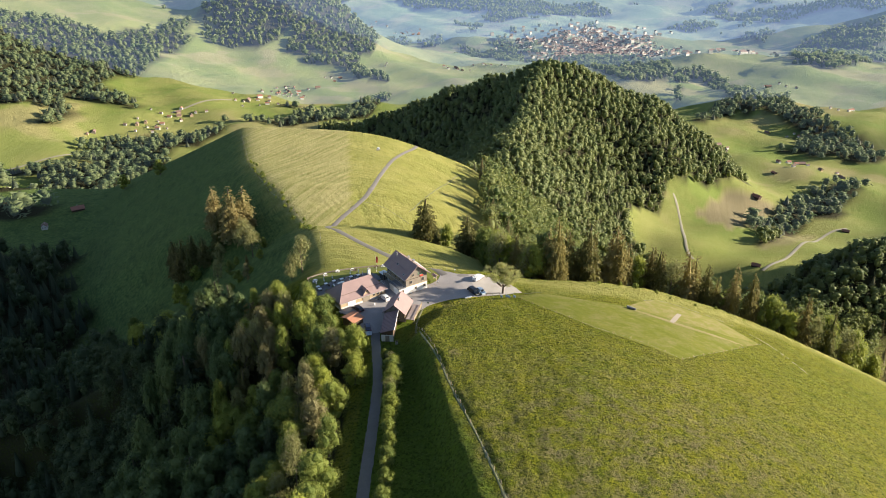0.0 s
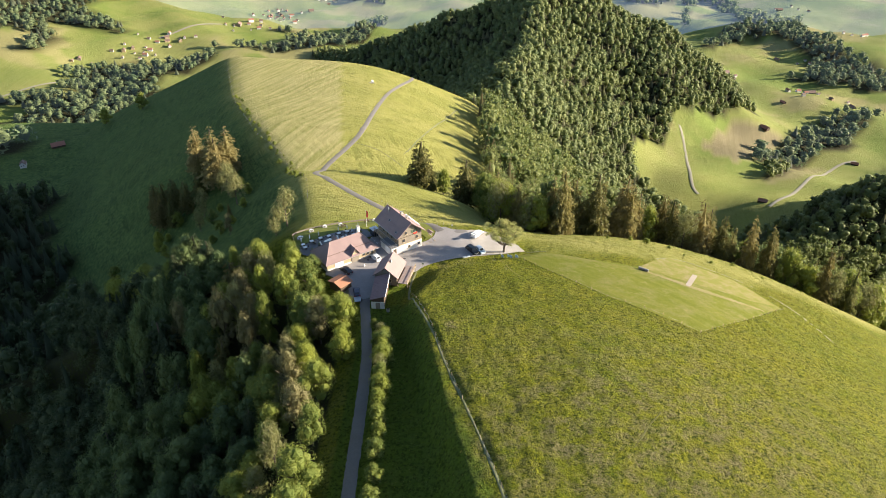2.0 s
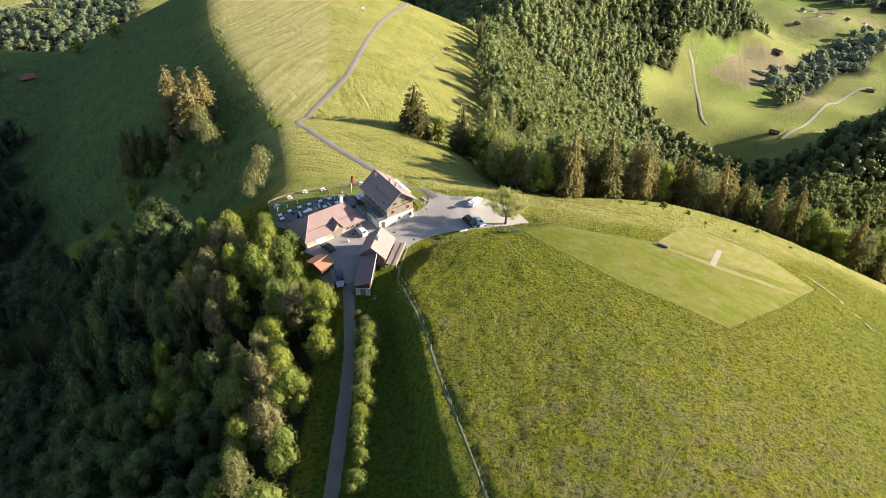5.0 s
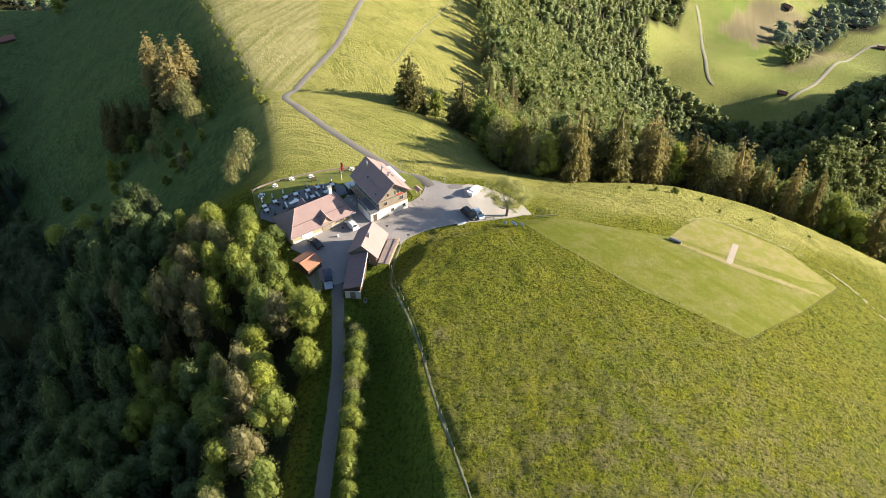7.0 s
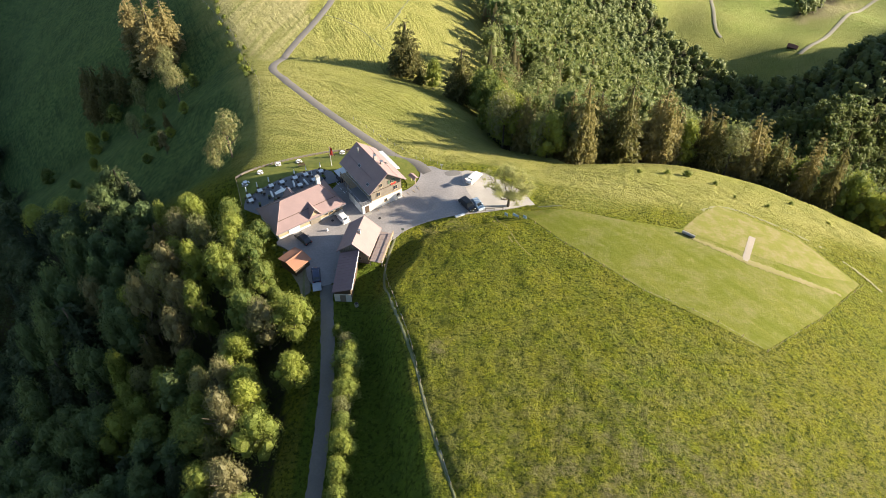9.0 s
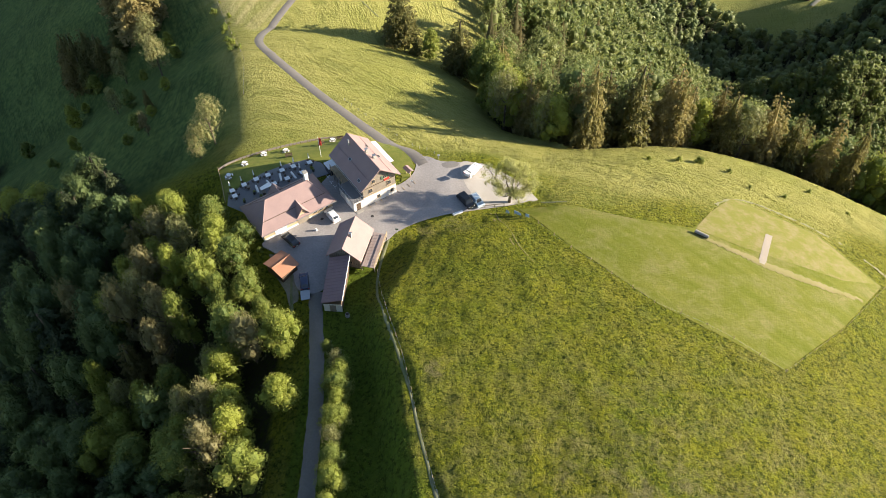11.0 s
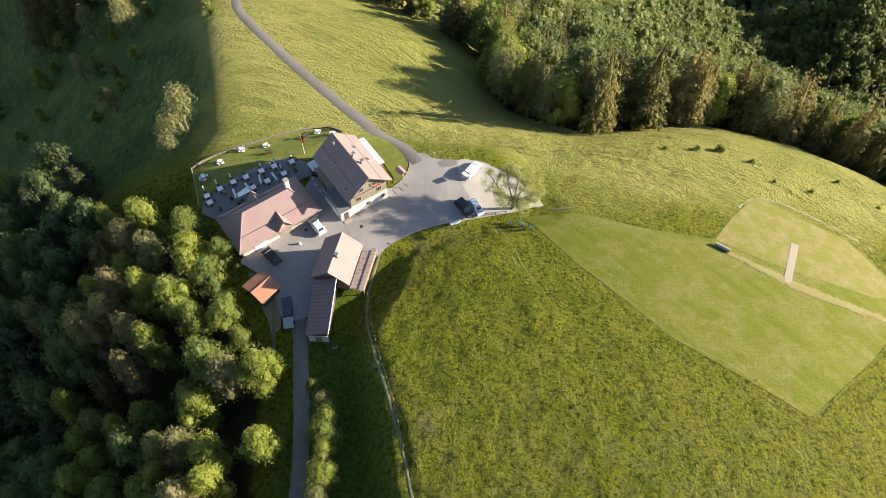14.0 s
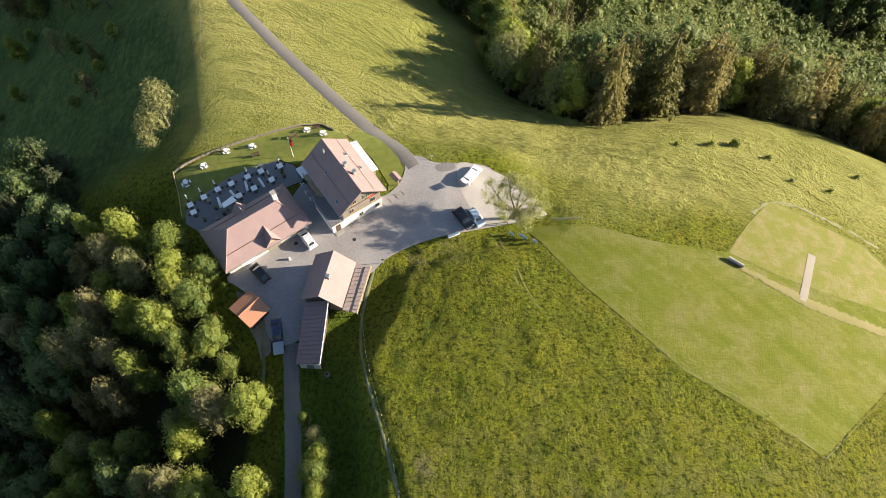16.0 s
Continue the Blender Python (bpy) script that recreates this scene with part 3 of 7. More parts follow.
PAVED = [(-38, 193), (-30.5, 199), (-26, 214), (-20, 218), (-13, 212), (-10, 210), (-6.5, 213.5), (-5.6, 217), (-6, 219.6), (-3, 220.5), (0, 218.2), (9.5, 219), (13, 216), (20, 208.5), (19, 206.5), (9, 204), (-1, 201.5), (-8.5, 197.6), (-11, 194), (-17.5, 190), (-20, 184), (-24, 180), (-28, 181), (-29.5, 187), (-34, 191)]
build_yard()


M_GRAVEL = plain("pale trodden gravel", (0.44, 0.405, 0.37), (0.30, 0.275, 0.25), 1.2, 0.95, 0, 0.5)
M_PATCH = plain("dark asphalt patch", (0.20, 0.185, 0.175), (0.15, 0.14, 0.135), 1.0, 0.9, 0, 0.3)


def laid(name, shape, mat, lift, label, category):
    """A thin sheet with a rounded outline laid on the sloping yard."""
    pts = [Vector((*p, 0)) for p in shape]
    for _ in range(2):
        pts = [q for a, b in zip(pts, pts[1:] + pts[:1]) for q in (a.lerp(b, 0.25), a.lerp(b, 0.75))]
    bm = bmesh.new()
    bm.faces.new([bm.verts.new((p.x + 0.15 * noise2(p.x * 2, p.y * 2), p.y + 0.15 * noise2(p.y * 2, p.x * 2), -0.05 * max(p.x - 2, 0) + lift)) for p in pts])
    bmesh.ops.triangulate(bm, faces=bm.faces)
    bmesh.ops.recalc_face_normals(bm, faces=bm.faces)
    me = bpy.data.meshes.new(name)
    bm.to_mesh(me)
    bm.free()
    me.materials.append(mat)
    return tagged(new(name, me), label, category, kind="structure")


laid("pavement_gravel", [(4.9, 219.2), (4.2, 217.3), (4.8, 213.8), (6.8, 208.3), (9.6, 205.4), (13.9, 205.2), (18.6, 207.0), (22.6, 206.7), (20.5, 209.2), (19.6, 211.4), (17.2, 213.6), (14.2, 215.8), (11.5, 217.2), (8.6, 218.4)], M_GRAVEL, 0.076, "pale gravel apron of the car park under the maple", "gravel")
laid("pavement_patch", [(-0.4, 217.6), (2.0, 218.8), (4.4, 218.3), (3.5, 216.7), (0.9, 216.4)], M_PATCH, 0.082, "dark asphalt patch beside the gravel", "asphalt")


# ---- building helpers ----
def part(name, bm, mat, parent, label=""):
    """Links a bmesh as one mesh object under a thing or a part."""
    me = bpy.data.meshes.new(name)
    bm.normal_update()
    bm.to_mesh(me)
    bm.free()
    for m in mat if isinstance(mat, list) else [mat]:
        me.materials.append(m)
    ob = new(name, me)
    ob.parent = parent
    return tagged(ob, label)


def box(x0, x1, y0, y1, z0, z1, bm=None, bevel=0.0):
    bm = bm or bmesh.new()
    made = bmesh.ops.create_cube(bm, size=1)["verts"]
    bmesh.ops.transform(bm, matrix=Matrix.Translation(((x0 + x1) / 2, (y0 + y1) / 2, (z0 + z1) / 2)) @ Matrix.Diagonal((x1 - x0, y1 - y0, z1 - z0, 1)), verts=made)
    if bevel:
        edges = {e for v in made for e in v.link_edges}
        bmesh.ops.bevel(bm, geom=list(edges), offset=bevel, segments=1, affect="EDGES")
    return bm


def beam(a, b, w, h=None, bm=None):
    """A straight bar from a to b."""
    bm = bm or bmesh.new()
    a, b = Vector(a), Vector(b)
    made = bmesh.ops.create_cube(bm, size=1)["verts"]
    turn = (b - a).to_track_quat("Z", "Y").to_matrix().to_4x4()
    bmesh.ops.transform(bm, matrix=Matrix.Translation((a + b) / 2) @ turn @ Matrix.Diagonal((w, h or w, (b - a).length, 1)), verts=made)
    return bm


def rod(a, b, r, bm=None, sides=8, r2=None):
    bm = bm or bmesh.new()
    a, b = Vector(a), Vector(b)
    turn = (b - a).to_track_quat("Z", "Y").to_matrix().to_4x4()
    bmesh.ops.create_cone(bm, cap_ends=True, segments=sides, radius1=r, radius2=r if r2 is None else r2, depth=(b - a).length, matrix=Matrix.Translation((a + b) / 2) @ turn)
    return bm


def slab(corners, thick, bm=None):
    """A flat sheet with thickness, such as a roof plane: corners run anticlockwise seen from above."""
    bm = bm or bmesh.new()
    pts = [Vector(c) for c in corners]
    n = (pts[1] - pts[0]).cross(pts[2] - pts[0]).normalized()
    top = [bm.verts.new(p) for p in pts]
    low = [bm.verts.new(p - n * thick) for p in pts]
    bm.faces.new(top)
    bm.faces.new(low[::-1])
    for k in range(len(pts)):
        j = (k + 1) % len(pts)
        bm.faces.new((top[k], low[k], low[j], top[j]))
    return bm


def prism(outline, y0, y1, bm=None):
    """An upright outline in x and z, drawn out along y."""
    bm = bm or bmesh.new()
    front = [bm.verts.new((x, y0, z)) for x, z in outline]
    back = [bm.verts.new((x, y1, z)) for x, z in outline]
    bm.faces.new(front)
    bm.faces.new(back[::-1])
    for k in range(len(outline)):
        j = (k + 1) % len(outline)
        bm.faces.new((front[k], back[k], back[j], front[j]))
    bmesh.ops.recalc_face_normals(bm, faces=bm.faces)
    return bm


def thing(name, place, label, category, group=""):
    ob = new(name)
    ob.empty_display_size = 0.3
    ob.matrix_world = place
    return tagged(ob, label, category, group)


def window(parent, x, y, z, w, h, facing, shutters=None, bars=True):
    """A framed window on a wall; facing is the outward turn in degrees (0 looks along -y)."""
    m = Matrix.Translation((x, y, z)) @ Matrix.Rotation(radians(facing), 4, "Z")
    bm = box(-w / 2, w / 2, -0.05, 0.06, -h / 2, h / 2)
    frame_ob = part("window", bm, M_WOOD_PALE, parent)
    frame_ob.matrix_local = m
    for sx in (-1, 1):
        pane = part("pane", box(0.04 if sx > 0 else -w / 2 + 0.07, w / 2 - 0.07 if sx > 0 else -0.04, -0.075, -0.052, -h / 2 + 0.07, h / 2 - 0.07), M_GLASS, frame_ob)
    part("sill", box(-w / 2 - 0.08, w / 2 + 0.08, -0.16, 0.0, -h / 2 - 0.07, -h / 2 - 0.005), M_WOOD_PALE, frame_ob)
    if shutters:
        for sx in (-1, 1):
            cx = sx * (w * 0.75 + 0.05)
            part("shutter", box(cx - w / 4, cx + w / 4, -0.07, -0.02, -h / 2, h / 2, None, 0.01), shutters, frame_ob)
    return frame_ob


def gable_roof(parent, hx, y0, y1, eave, ridge, mat, guard=0.45, thick=0.16, name="roof"):
    """Two roof planes with tile courses and a ridge cap."""
    rise = ridge - eave
    for sx in (-1, 1):
        cs = [(sx * hx, y0, eave), (sx * hx, y1, eave), (0, y1, ridge), (0, y0, ridge)]
        cs = cs if sx > 0 else [cs[1], cs[0], cs[3], cs[2]]
        part(name, slab(cs, thick), mat, parent)
        low, high = [Vector(p) for p in cs[:2]], [Vector(p) for p in cs[2:]]
        if guard:
            part("snow_guard", rod(low[0].lerp(high[1], guard) + Vector((0, 0, 0.09)), low[1].lerp(high[0], guard) + Vector((0, 0, 0.09)), 0.035, None, 5), M_ROOF_DARK, parent)
    part("ridge_cap", rod((0, y0 - 0.02, ridge + 0.0), (0, y1 + 0.02, ridge + 0.0), 0.11, None, 8), mat, parent)


M_DECK = plain("grey deck boards", (0.36, 0.29, 0.27), (0.28, 0.22, 0.20), 3.0, 0.85)
M_SHUT = plain("green shutters", (0.10, 0.16, 0.10), (0.07, 0.12, 0.07), 3.0, 0.6)
M_SOLAR = plain("pale metal sheet", (0.72, 0.74, 0.76), (0.6, 0.62, 0.64), 1.0, 0.45, 0.2)
M_TERRACE = plain("grey terrace paving", (0.20, 0.20, 0.205), (0.15, 0.15, 0.16), 0.8, 0.9, 0, 0.3)


def build_inn():
    h = thing("inn", pose(-16.65, 211.3, 0, 0, 0, 35.5), "three-storey timber and white plaster inn with pink tiled gable roof", "house")
    # storeys: x right, y back
    part("ground_storey", box(-4.1, 4.1, -6.2, 6.2, -0.4, 2.7, None, 0.03), M_PLASTER, h, "white plastered ground storey")
    part("wall", prism([(-4, 2.7), (4, 2.7), (4, 6.15), (0, 9.25), (-4, 6.15)], -6.1, 6.1), M_WOOD, h, "weathered timber upper wall with gables")
    gable_roof(h, 4.95, -7.1, 6.9, 5.75, 9.75, M_ROOF)
    for y in (-6.95, 6.75):
        for sx in (-1, 1):
            part("bargeboard", beam((sx * 4.9, y, 5.58), (0, y, 9.55), 0.05, 0.22), M_WOOD_PALE, h)
    # boards of the gable wall
    for k in range(15):
        z = 2.9 + k * 0.42
        half = 4.02 if z < 6.15 else (9.25 - z) * 4 / 3.1
        if half > 0.3:
            part("board", box(-half, half, -6.13, -6.09, z, z + 0.39), M_WOOD, h)
    part("band", box(-4.15, 4.15, -6.2, -6.12, 2.62, 2.82), M_WOOD_PALE, h)
    part("band", box(-4.1, 4.1, -6.2, -6.12, 5.0, 5.15), M_WOOD_DARK, h)
    for x in (-2.2, 2.4):
        window(h, x, -6.16, 4.0, 0.95, 1.15, 0)
    for x in (-1.4, 1.4):
        window(h, x, -6.16, 6.3, 0.85, 1.0, 0, M_SHUT if x > 0 else None)
    for x in (-0.4, 3.0):
        window(h, x, -6.22, 1.5, 0.8, 0.8, 0)
    part("sign", box(1.2, 2.5, -6.24, -6.15, 5.15, 5.7, None, 0.03), M_RED, h, "oval red inn sign without lettering")
    for y in (-4.5, -2.2, 0.2, 2.6, 4.8):
        window(h, -4.06, y, 4.1, 0.85, 1.1, -90)
        window(h, 4.06, y, 4.1, 0.85, 1.1, 90)
    for y in (-3.5, 0, 3.5):
        window(h, 4.16, y, 1.4, 0.9, 1.0, 90)
    # west terrace over the white extension
    part("extension", box(-6.6, -4.12, -6.2, 0.2, -0.4, 2.55, None, 0.03), M_PLASTER, h, "white plastered extension under a roof terrace")
    part("terrace_deck", box(-6.75, -4.1, -6.35, 0.3, 2.56, 2.7), M_TERRACE, h)
    part("balcony", box(-5.5, -4.1, 0.35, 6.4, 2.5, 2.66), M_WOOD_PALE, h)
    for y in np.linspace(0.6, 6.2, 5):
        part("post", box(-5.45, -5.33, y - 0.06, y + 0.06, -0.2, 3.6), M_WOOD, h)
    part("rail", box(-5.47, -5.37, 0.4, 6.35, 3.55, 3.63), M_WOOD_PALE, h)
    for y in np.arange(-6.3, 0.3, 0.65):
        part("rail_post", box(-6.73, -6.68, y - 0.025, y + 0.025, 2.7, 3.7), M_METAL, h)
    part("rail", box(-6.75, -6.67, -6.35, 0.3, 3.66, 3.72), M_METAL, h)
    part("rail", box(-6.7, -4.1, -6.34, -6.28, 3.66, 3.72), M_METAL, h)
    for x in np.arange(-6.6, -4.2, 0.6):
        part("rail_post", box(x - 0.025, x + 0.025, -6.34, -6.29, 2.7, 3.7), M_METAL, h)
    part("door", box(-5.9, -4.9, -6.26, -6.19, 0.0, 2.05), M_WOOD_DARK, h)
    part("garage_door", box(-6.66, -6.59, -5.2, -2.6, 0.05, 2.1), M_WHITE, h)
    # east annex under a pale metal roof
    part("annex", box(4.1, 6.1, -1.2, 6.0, -0.3, 4.4), M_WOOD, h, "timber annex with pale metal roof")
    part("annex_roof", slab([(6.6, -1.5, 4.45), (6.6, 6.5, 4.45), (4.0, 6.5, 5.1), (4.0, -1.5, 5.1)], 0.12), M_SOLAR, h, "pale metal lean-to roof")
    window(h, 6.12, 2.2, 2.6, 1.0, 1.0, 90)
    # chimneys, vents and roof lights
    slope = 4.0 / 4.95
    for x, y, w, tall in ((0.55, -0.6, 0.5, 1.0), (1.2, -2.6, 0.55, 0.9), (-1.1, 4.2, 0.28, 1.2)):
        z = 9.75 - abs(x) * slope
        c = part("chimney", box(x - w / 2, x + w / 2, y - w / 2, y + w / 2, z - 0.4, z + tall, None, 0.02), M_STONE, h)
        part("chimney_cap", box(x - w * 0.65, x + w * 0.65, y - w * 0.65, y + w * 0.65, z + tall + 0.12, z + tall + 0.2), M_METAL, c)
    for x, y in ((-2.6, 1.2), (2.3, 2.6), (3.2, -1.0), (-3.9, -4.6)):
        z = 9.75 - abs(x) * slope
        t = math.atan(slope) * (1 if x > 0 else -1)
        f = part("roof_light", box(-0.32, 0.32, -0.45, 0.45, -0.02, 0.09, None, 0.02), M_METAL, h)
        f.matrix_local = Matrix.Translation((x, y, z + 0.03)) @ Matrix.Rotation(t, 4, "Y")
        part("pane", box(-0.25, 0.25, -0.37, 0.37, 0.091, 0.1), M_GLASS, f)
    part("gutter", rod((-5.0, -7.0, 5.68), (-5.0, 6.8, 5.68), 0.07), M_METAL, h)
    part("gutter", rod((5.0, -7.0, 5.68), (5.0, -1.6, 5.68), 0.07), M_METAL, h)
    # entrance steps
    part("step", box(-6.4, -4.7, -7.2, -6.3, -0.2, 0.16, None, 0.02), M_STONE, h)
    # glazed porch behind
    part("porch", box(-5.6, -3.6, 6.3, 8.6, -0.3, 2.3), M_GLASS, h, "glazed porch with a light frame")
    part("porch_roof", box(-5.8, -3.4, 6.2, 8.8, 2.3, 2.42), M_SOLAR, h)
    return h


def build_barn():
    b = thing("barn", pose(-32.4, 202.2, 0, 0, 0, 36.9), "long low farm building with pink tiled hipped roof and timber front", "barn")
    L, W, eave, ridge = 8.85, 5.2, 2.5, 6.5
    part("wall", box(-L + 0.7, L - 0.7, -W + 0.8, W - 0.7, -1.5, 3.0), M_WOOD_PALE, b, "pale timber and plaster walls")
    part("plinth", box(-L + 0.66, L - 0.66, -W + 0.76, W - 0.66, -1.6, 0.6), M_PLASTER, b)
    r0, r1 = -L + 4.2, L - 3.6
    part("core", prism([(-W + 0.8, 2.6), (W - 0.7, 2.6), (0, ridge - 0.5)], r0 + 0.3, r1 - 0.3), M_WOOD_DARK, b).matrix_local = Matrix.Rotation(radians(-90), 4, "Z")
    planes = {"south": [(-L, -W, eave), (L, -W, eave), (r1, 0, ridge), (r0, 0, ridge)], "north": [(L, W, eave), (-L, W, eave), (r0, 0, ridge), (r1, 0, ridge)]}
    for cs in planes.values():
        part("roof", slab(cs, 0.16), M_ROOF, b)
        low, high = [Vector(p) for p in cs[:2]], [Vector(p) for p in cs[2:]]
        part("snow_guard", rod(low[0].lerp(high[1], 0.38) + Vector((0, 0, 0.12)), low[1].lerp(high[0], 0.38) + Vector((0, 0, 0.12)), 0.05, None, 5), M_WOOD_DARK, b)
    part("roof", slab([(-L, W, eave), (-L, -W, eave), (r0, 0, ridge)], 0.16), M_ROOF, b)
    part("roof", slab([(L, -W, eave), (L, W, eave), (r1, 0, ridge)], 0.16), M_ROOF, b)
    part("ridge_cap", rod((r0, 0, ridge), (r1, 0, ridge), 0.12), M_ROOF, b)
    for x, y, x1 in ((-L, -W, r0), (-L, W, r0), (L, -W, r1), (L, W, r1)):
        part("hip_cap", rod((x, y, eave + 0.02), (x1, 0, ridge + 0.02), 0.1), M_ROOF, b)
    # a small gabled dormer on the front and one behind
    for x, sy in ((1.0, -1), (-0.6, 1)):
        d = part("dormer", prism([(-1.05, 2.9), (1.05, 2.9), (0, 4.7)], 0, 2.4), M_WOOD_PALE, b)
        d.matrix_local = Matrix.Translation((x, sy * 4.75, 0)) @ Matrix.Rotation(0 if sy < 0 else math.pi, 4, "Z")
        for sx in (-1, 1):
            cs = [(sx * 1.55, -0.4, 2.75), (sx * 1.55, 2.6, 2.75), (0, 3.6, 4.95), (0, -0.4, 4.95)]
            cs = cs if sx > 0 else [cs[1], cs[0], cs[3], cs[2]]
            part("dormer_roof", slab(cs, 0.1), M_ROOF, d)
    c = part("chimney", box(5.0, 5.8, 0.4, 1.2, 5.4, 8.1, None, 0.03), M_PLASTER, b)
    part("chimney_cap", box(4.9, 5.9, 0.3, 1.3, 8.1, 8.25), M_STONE, c)
    part("garage_door", box(-5.6, -2.9, -W + 0.7, -W + 0.78, 0.0, 2.2), M_WHITE, b, "white garage door")
    part("door", box(-0.2, 2.4, -W + 0.7, -W + 0.78, 0.0, 2.3), M_WOOD, b)
    for x in (4.0, 5.4, 6.8):
        window(b, x, -W + 0.76, 1.5, 0.8, 0.9, 0)
    for y in (-2.5, 0.5, 2.8):
        window(b, L - 0.68, y, 1.5, 0.8, 0.9, 90)
    part("gutter", rod((-L, -W - 0.05, eave - 0.08), (L, -W - 0.05, eave - 0.08), 0.07), M_METAL, b)
    return b


def build_stable():
    s = thing("stable", pose(-18.0, 191.4, 0, 0, 0, -11.8), "small timber stable with pink tiled gable roof beside a deck", "stable")
    part("wall", prism([(-3.2, -0.5), (3.2, -0.5), (3.2, 3.1), (0, 5.6), (-3.2, 3.1)], -4.0, 4.0), M_WOOD_DARK, s)
    for k in range(16):
        x = -3.0 + k * 0.4
        top = 3.0 + (3.2 - abs(x)) * 0.78
        part("board", box(x - 0.17, x + 0.17, -4.04, -3.99, 0.2, top), M_WOOD, s)
    gable_roof(s, 3.75, -4.5, 4.5, 2.85, 6.0, M_ROOF, 0)
    c = part("chimney", box(0.3, 0.75, -0.9, -0.45, 5.2, 6.6, None, 0.02), M_STONE, s)
    part("chimney_cap", box(0.22, 0.83, -0.98, -0.37, 6.6, 6.68), M_METAL, c)
    window(s, 1.2, -4.06, 1.7, 0.8, 0.8, 0)
    window(s, -3.22, 1.0, 1.6, 0.8, 0.8, -90)
    part("door", box(-3.26, -3.19, -2.2, -1.2, 0, 2.05), M_WOOD_PALE, s)
    # timber deck on posts along the east side
    deck = thing("deck", pose(-18.0, 191.4, 0, 0, 0, -11.8), "weathered plank deck with a timber parapet beside the stable", "deck")
    for k in range(22):
        y = -4.3 + k * 0.42
        part("plank", box(3.45, 6.3, y, y + 0.413, 1.35, 1.42), M_DECK, deck)
    for y in (-4.2, -1.3, 1.6, 4.6):
        for x in (3.6, 6.2):
            part("post", box(x - 0.07, x + 0.07, y - 0.07, y + 0.07, -0.8, 1.35), M_WOOD, deck)
    part("beam", box(6.15, 6.3, -4.4, 4.9, 1.2, 1.35), M_WOOD, deck)
    for k in range(12):
        y = -4.35 + k * 0.83
        part("rail_post", box(6.22, 6.32, y - 0.05, y + 0.05, 1.36, 2.3), M_WOOD_PALE, deck)
    part("rail", box(6.2, 6.35, -4.45, 4.95, 2.25, 2.35), M_WOOD_PALE, deck)
    part("rail", box(6.24, 6.31, -4.45, 4.95, 1.75, 1.87), M_WOOD_PALE, deck)
    # long shed
    d = thing("shed", pose(-19.8, 181.5, 0, 0, 0, -2), "long open shed with brown sheet roof sloping to the lane", "shed")
    part("wall", prism([(-1.7, -0.4), (1.7, -0.4), (1.7, 4.0), (-1.7, 2.9)], -5.1, 5.2), M_WOOD_DARK, d)
    cs = [(-2.1, -5.6, 3.1), (2.1, -5.6, 4.35), (2.1, 5.6, 4.35), (-2.1, 5.6, 3.1)]
    part("roof", slab(cs, 0.1), M_ROOF_DARK, d)
    for k in range(15):
        y = -5.5 + k * 11 / 14
        part("seam", beam((-2.1, y, 3.14), (2.1, y, 4.39), 0.05, 0.05), M_ROOF_DARK, d)
    part("fascia", box(2.08, 2.16, -5.6, 5.6, 4.05, 4.4), M_WHITE, d)
    part("front", box(-1.75, 1.75, -5.2, -5.12, 0.0, 2.2), M_PLASTER, d)
    part("door", box(-0.6, 0.6, -5.24, -5.2, 0.0, 2.0), M_WOOD, d)
    # tiled shelter
    r = thing("shelter", pose(-31.4, 186.3, -0.8, 0, 0, -40), "small open shelter with bright orange tiled roof", "shelter")
    hx, hy, e, t = 2.75, 2.35, 2.75, 3.5
    for sx in (-1, 1):
        cs = [(sx * hx, -hy, e), (sx * hx, hy, e), (0, hy, t), (0, -hy, t)]
        part("roof", slab(cs if sx > 0 else [cs[1], cs[0], cs[3], cs[2]], 0.12), M_ROOF_RED, r)
    part("ridge_cap", rod((0, -hy, t), (0, hy, t), 0.1), M_ROOF_RED, r)
    part("wall", box(-2.3, 2.3, -1.95, 1.95, -1.5, 2.7), M_WOOD_DARK, r)
    return s


build_inn()
build_barn()
build_stable()


# ---- plants ----
def cards(rng, centres, radii, count, size, out=0.75, flat=0.75):
    """Many small leaf sprays over rounded lobes: points and quads."""
    centres, radii = np.array(centres, float), np.array(radii, float)
    weight = radii[:, 0] * radii[:, 2]
    pick = rng.choice(len(centres), count, p=weight / weight.sum())
    d = rng.normal(size=(count, 3))
    d[:, 2] = np.abs(d[:, 2]) * 1.1 - 0.35
    d /= np.linalg.norm(d, axis=1)[:, None]
    p = centres[pick] + d * radii[pick] * rng.uniform(out, 1.08, (count, 1))
    n = d + rng.normal(size=(count, 3)) * flat
    n /= np.linalg.norm(n, axis=1)[:, None]
    u = np.cross(n, rng.normal(size=(count, 3)))
    u /= np.linalg.norm(u, axis=1)[:, None]
    v = np.cross(n, u)
    s = size * rng.uniform(0.6, 1.4, (count, 1))
    quad = np.stack([p - u * s, p - v * s * 0.75 + n * s * 0.2, p + u * s, p + v * s * 0.75 + n * s * 0.2], 1)
    return quad.reshape(-1, 3), np.arange(count * 4).reshape(-1, 4)


def core(rng, centres, radii, shrink):
    """The dense inside of a crown: small faceted lumps."""
    bm = bmesh.new()
    bmesh.ops.create_icosphere(bm, subdivisions=1, radius=1)
    base = np.array([v.co[:] for v in bm.verts])
    tri = np.array([[v.index for v in f.verts] for f in bm.faces])
    bm.free()
    vs, fs = [], []
    for k, (c, r) in enumerate(zip(centres, radii)):
        vs.append(np.array(c) + base * np.array(r) * shrink * rng.uniform(0.85, 1.1, (len(base), 1)))
        fs.append(tri + k * len(base))
    return np.concatenate(vs), np.concatenate(fs)


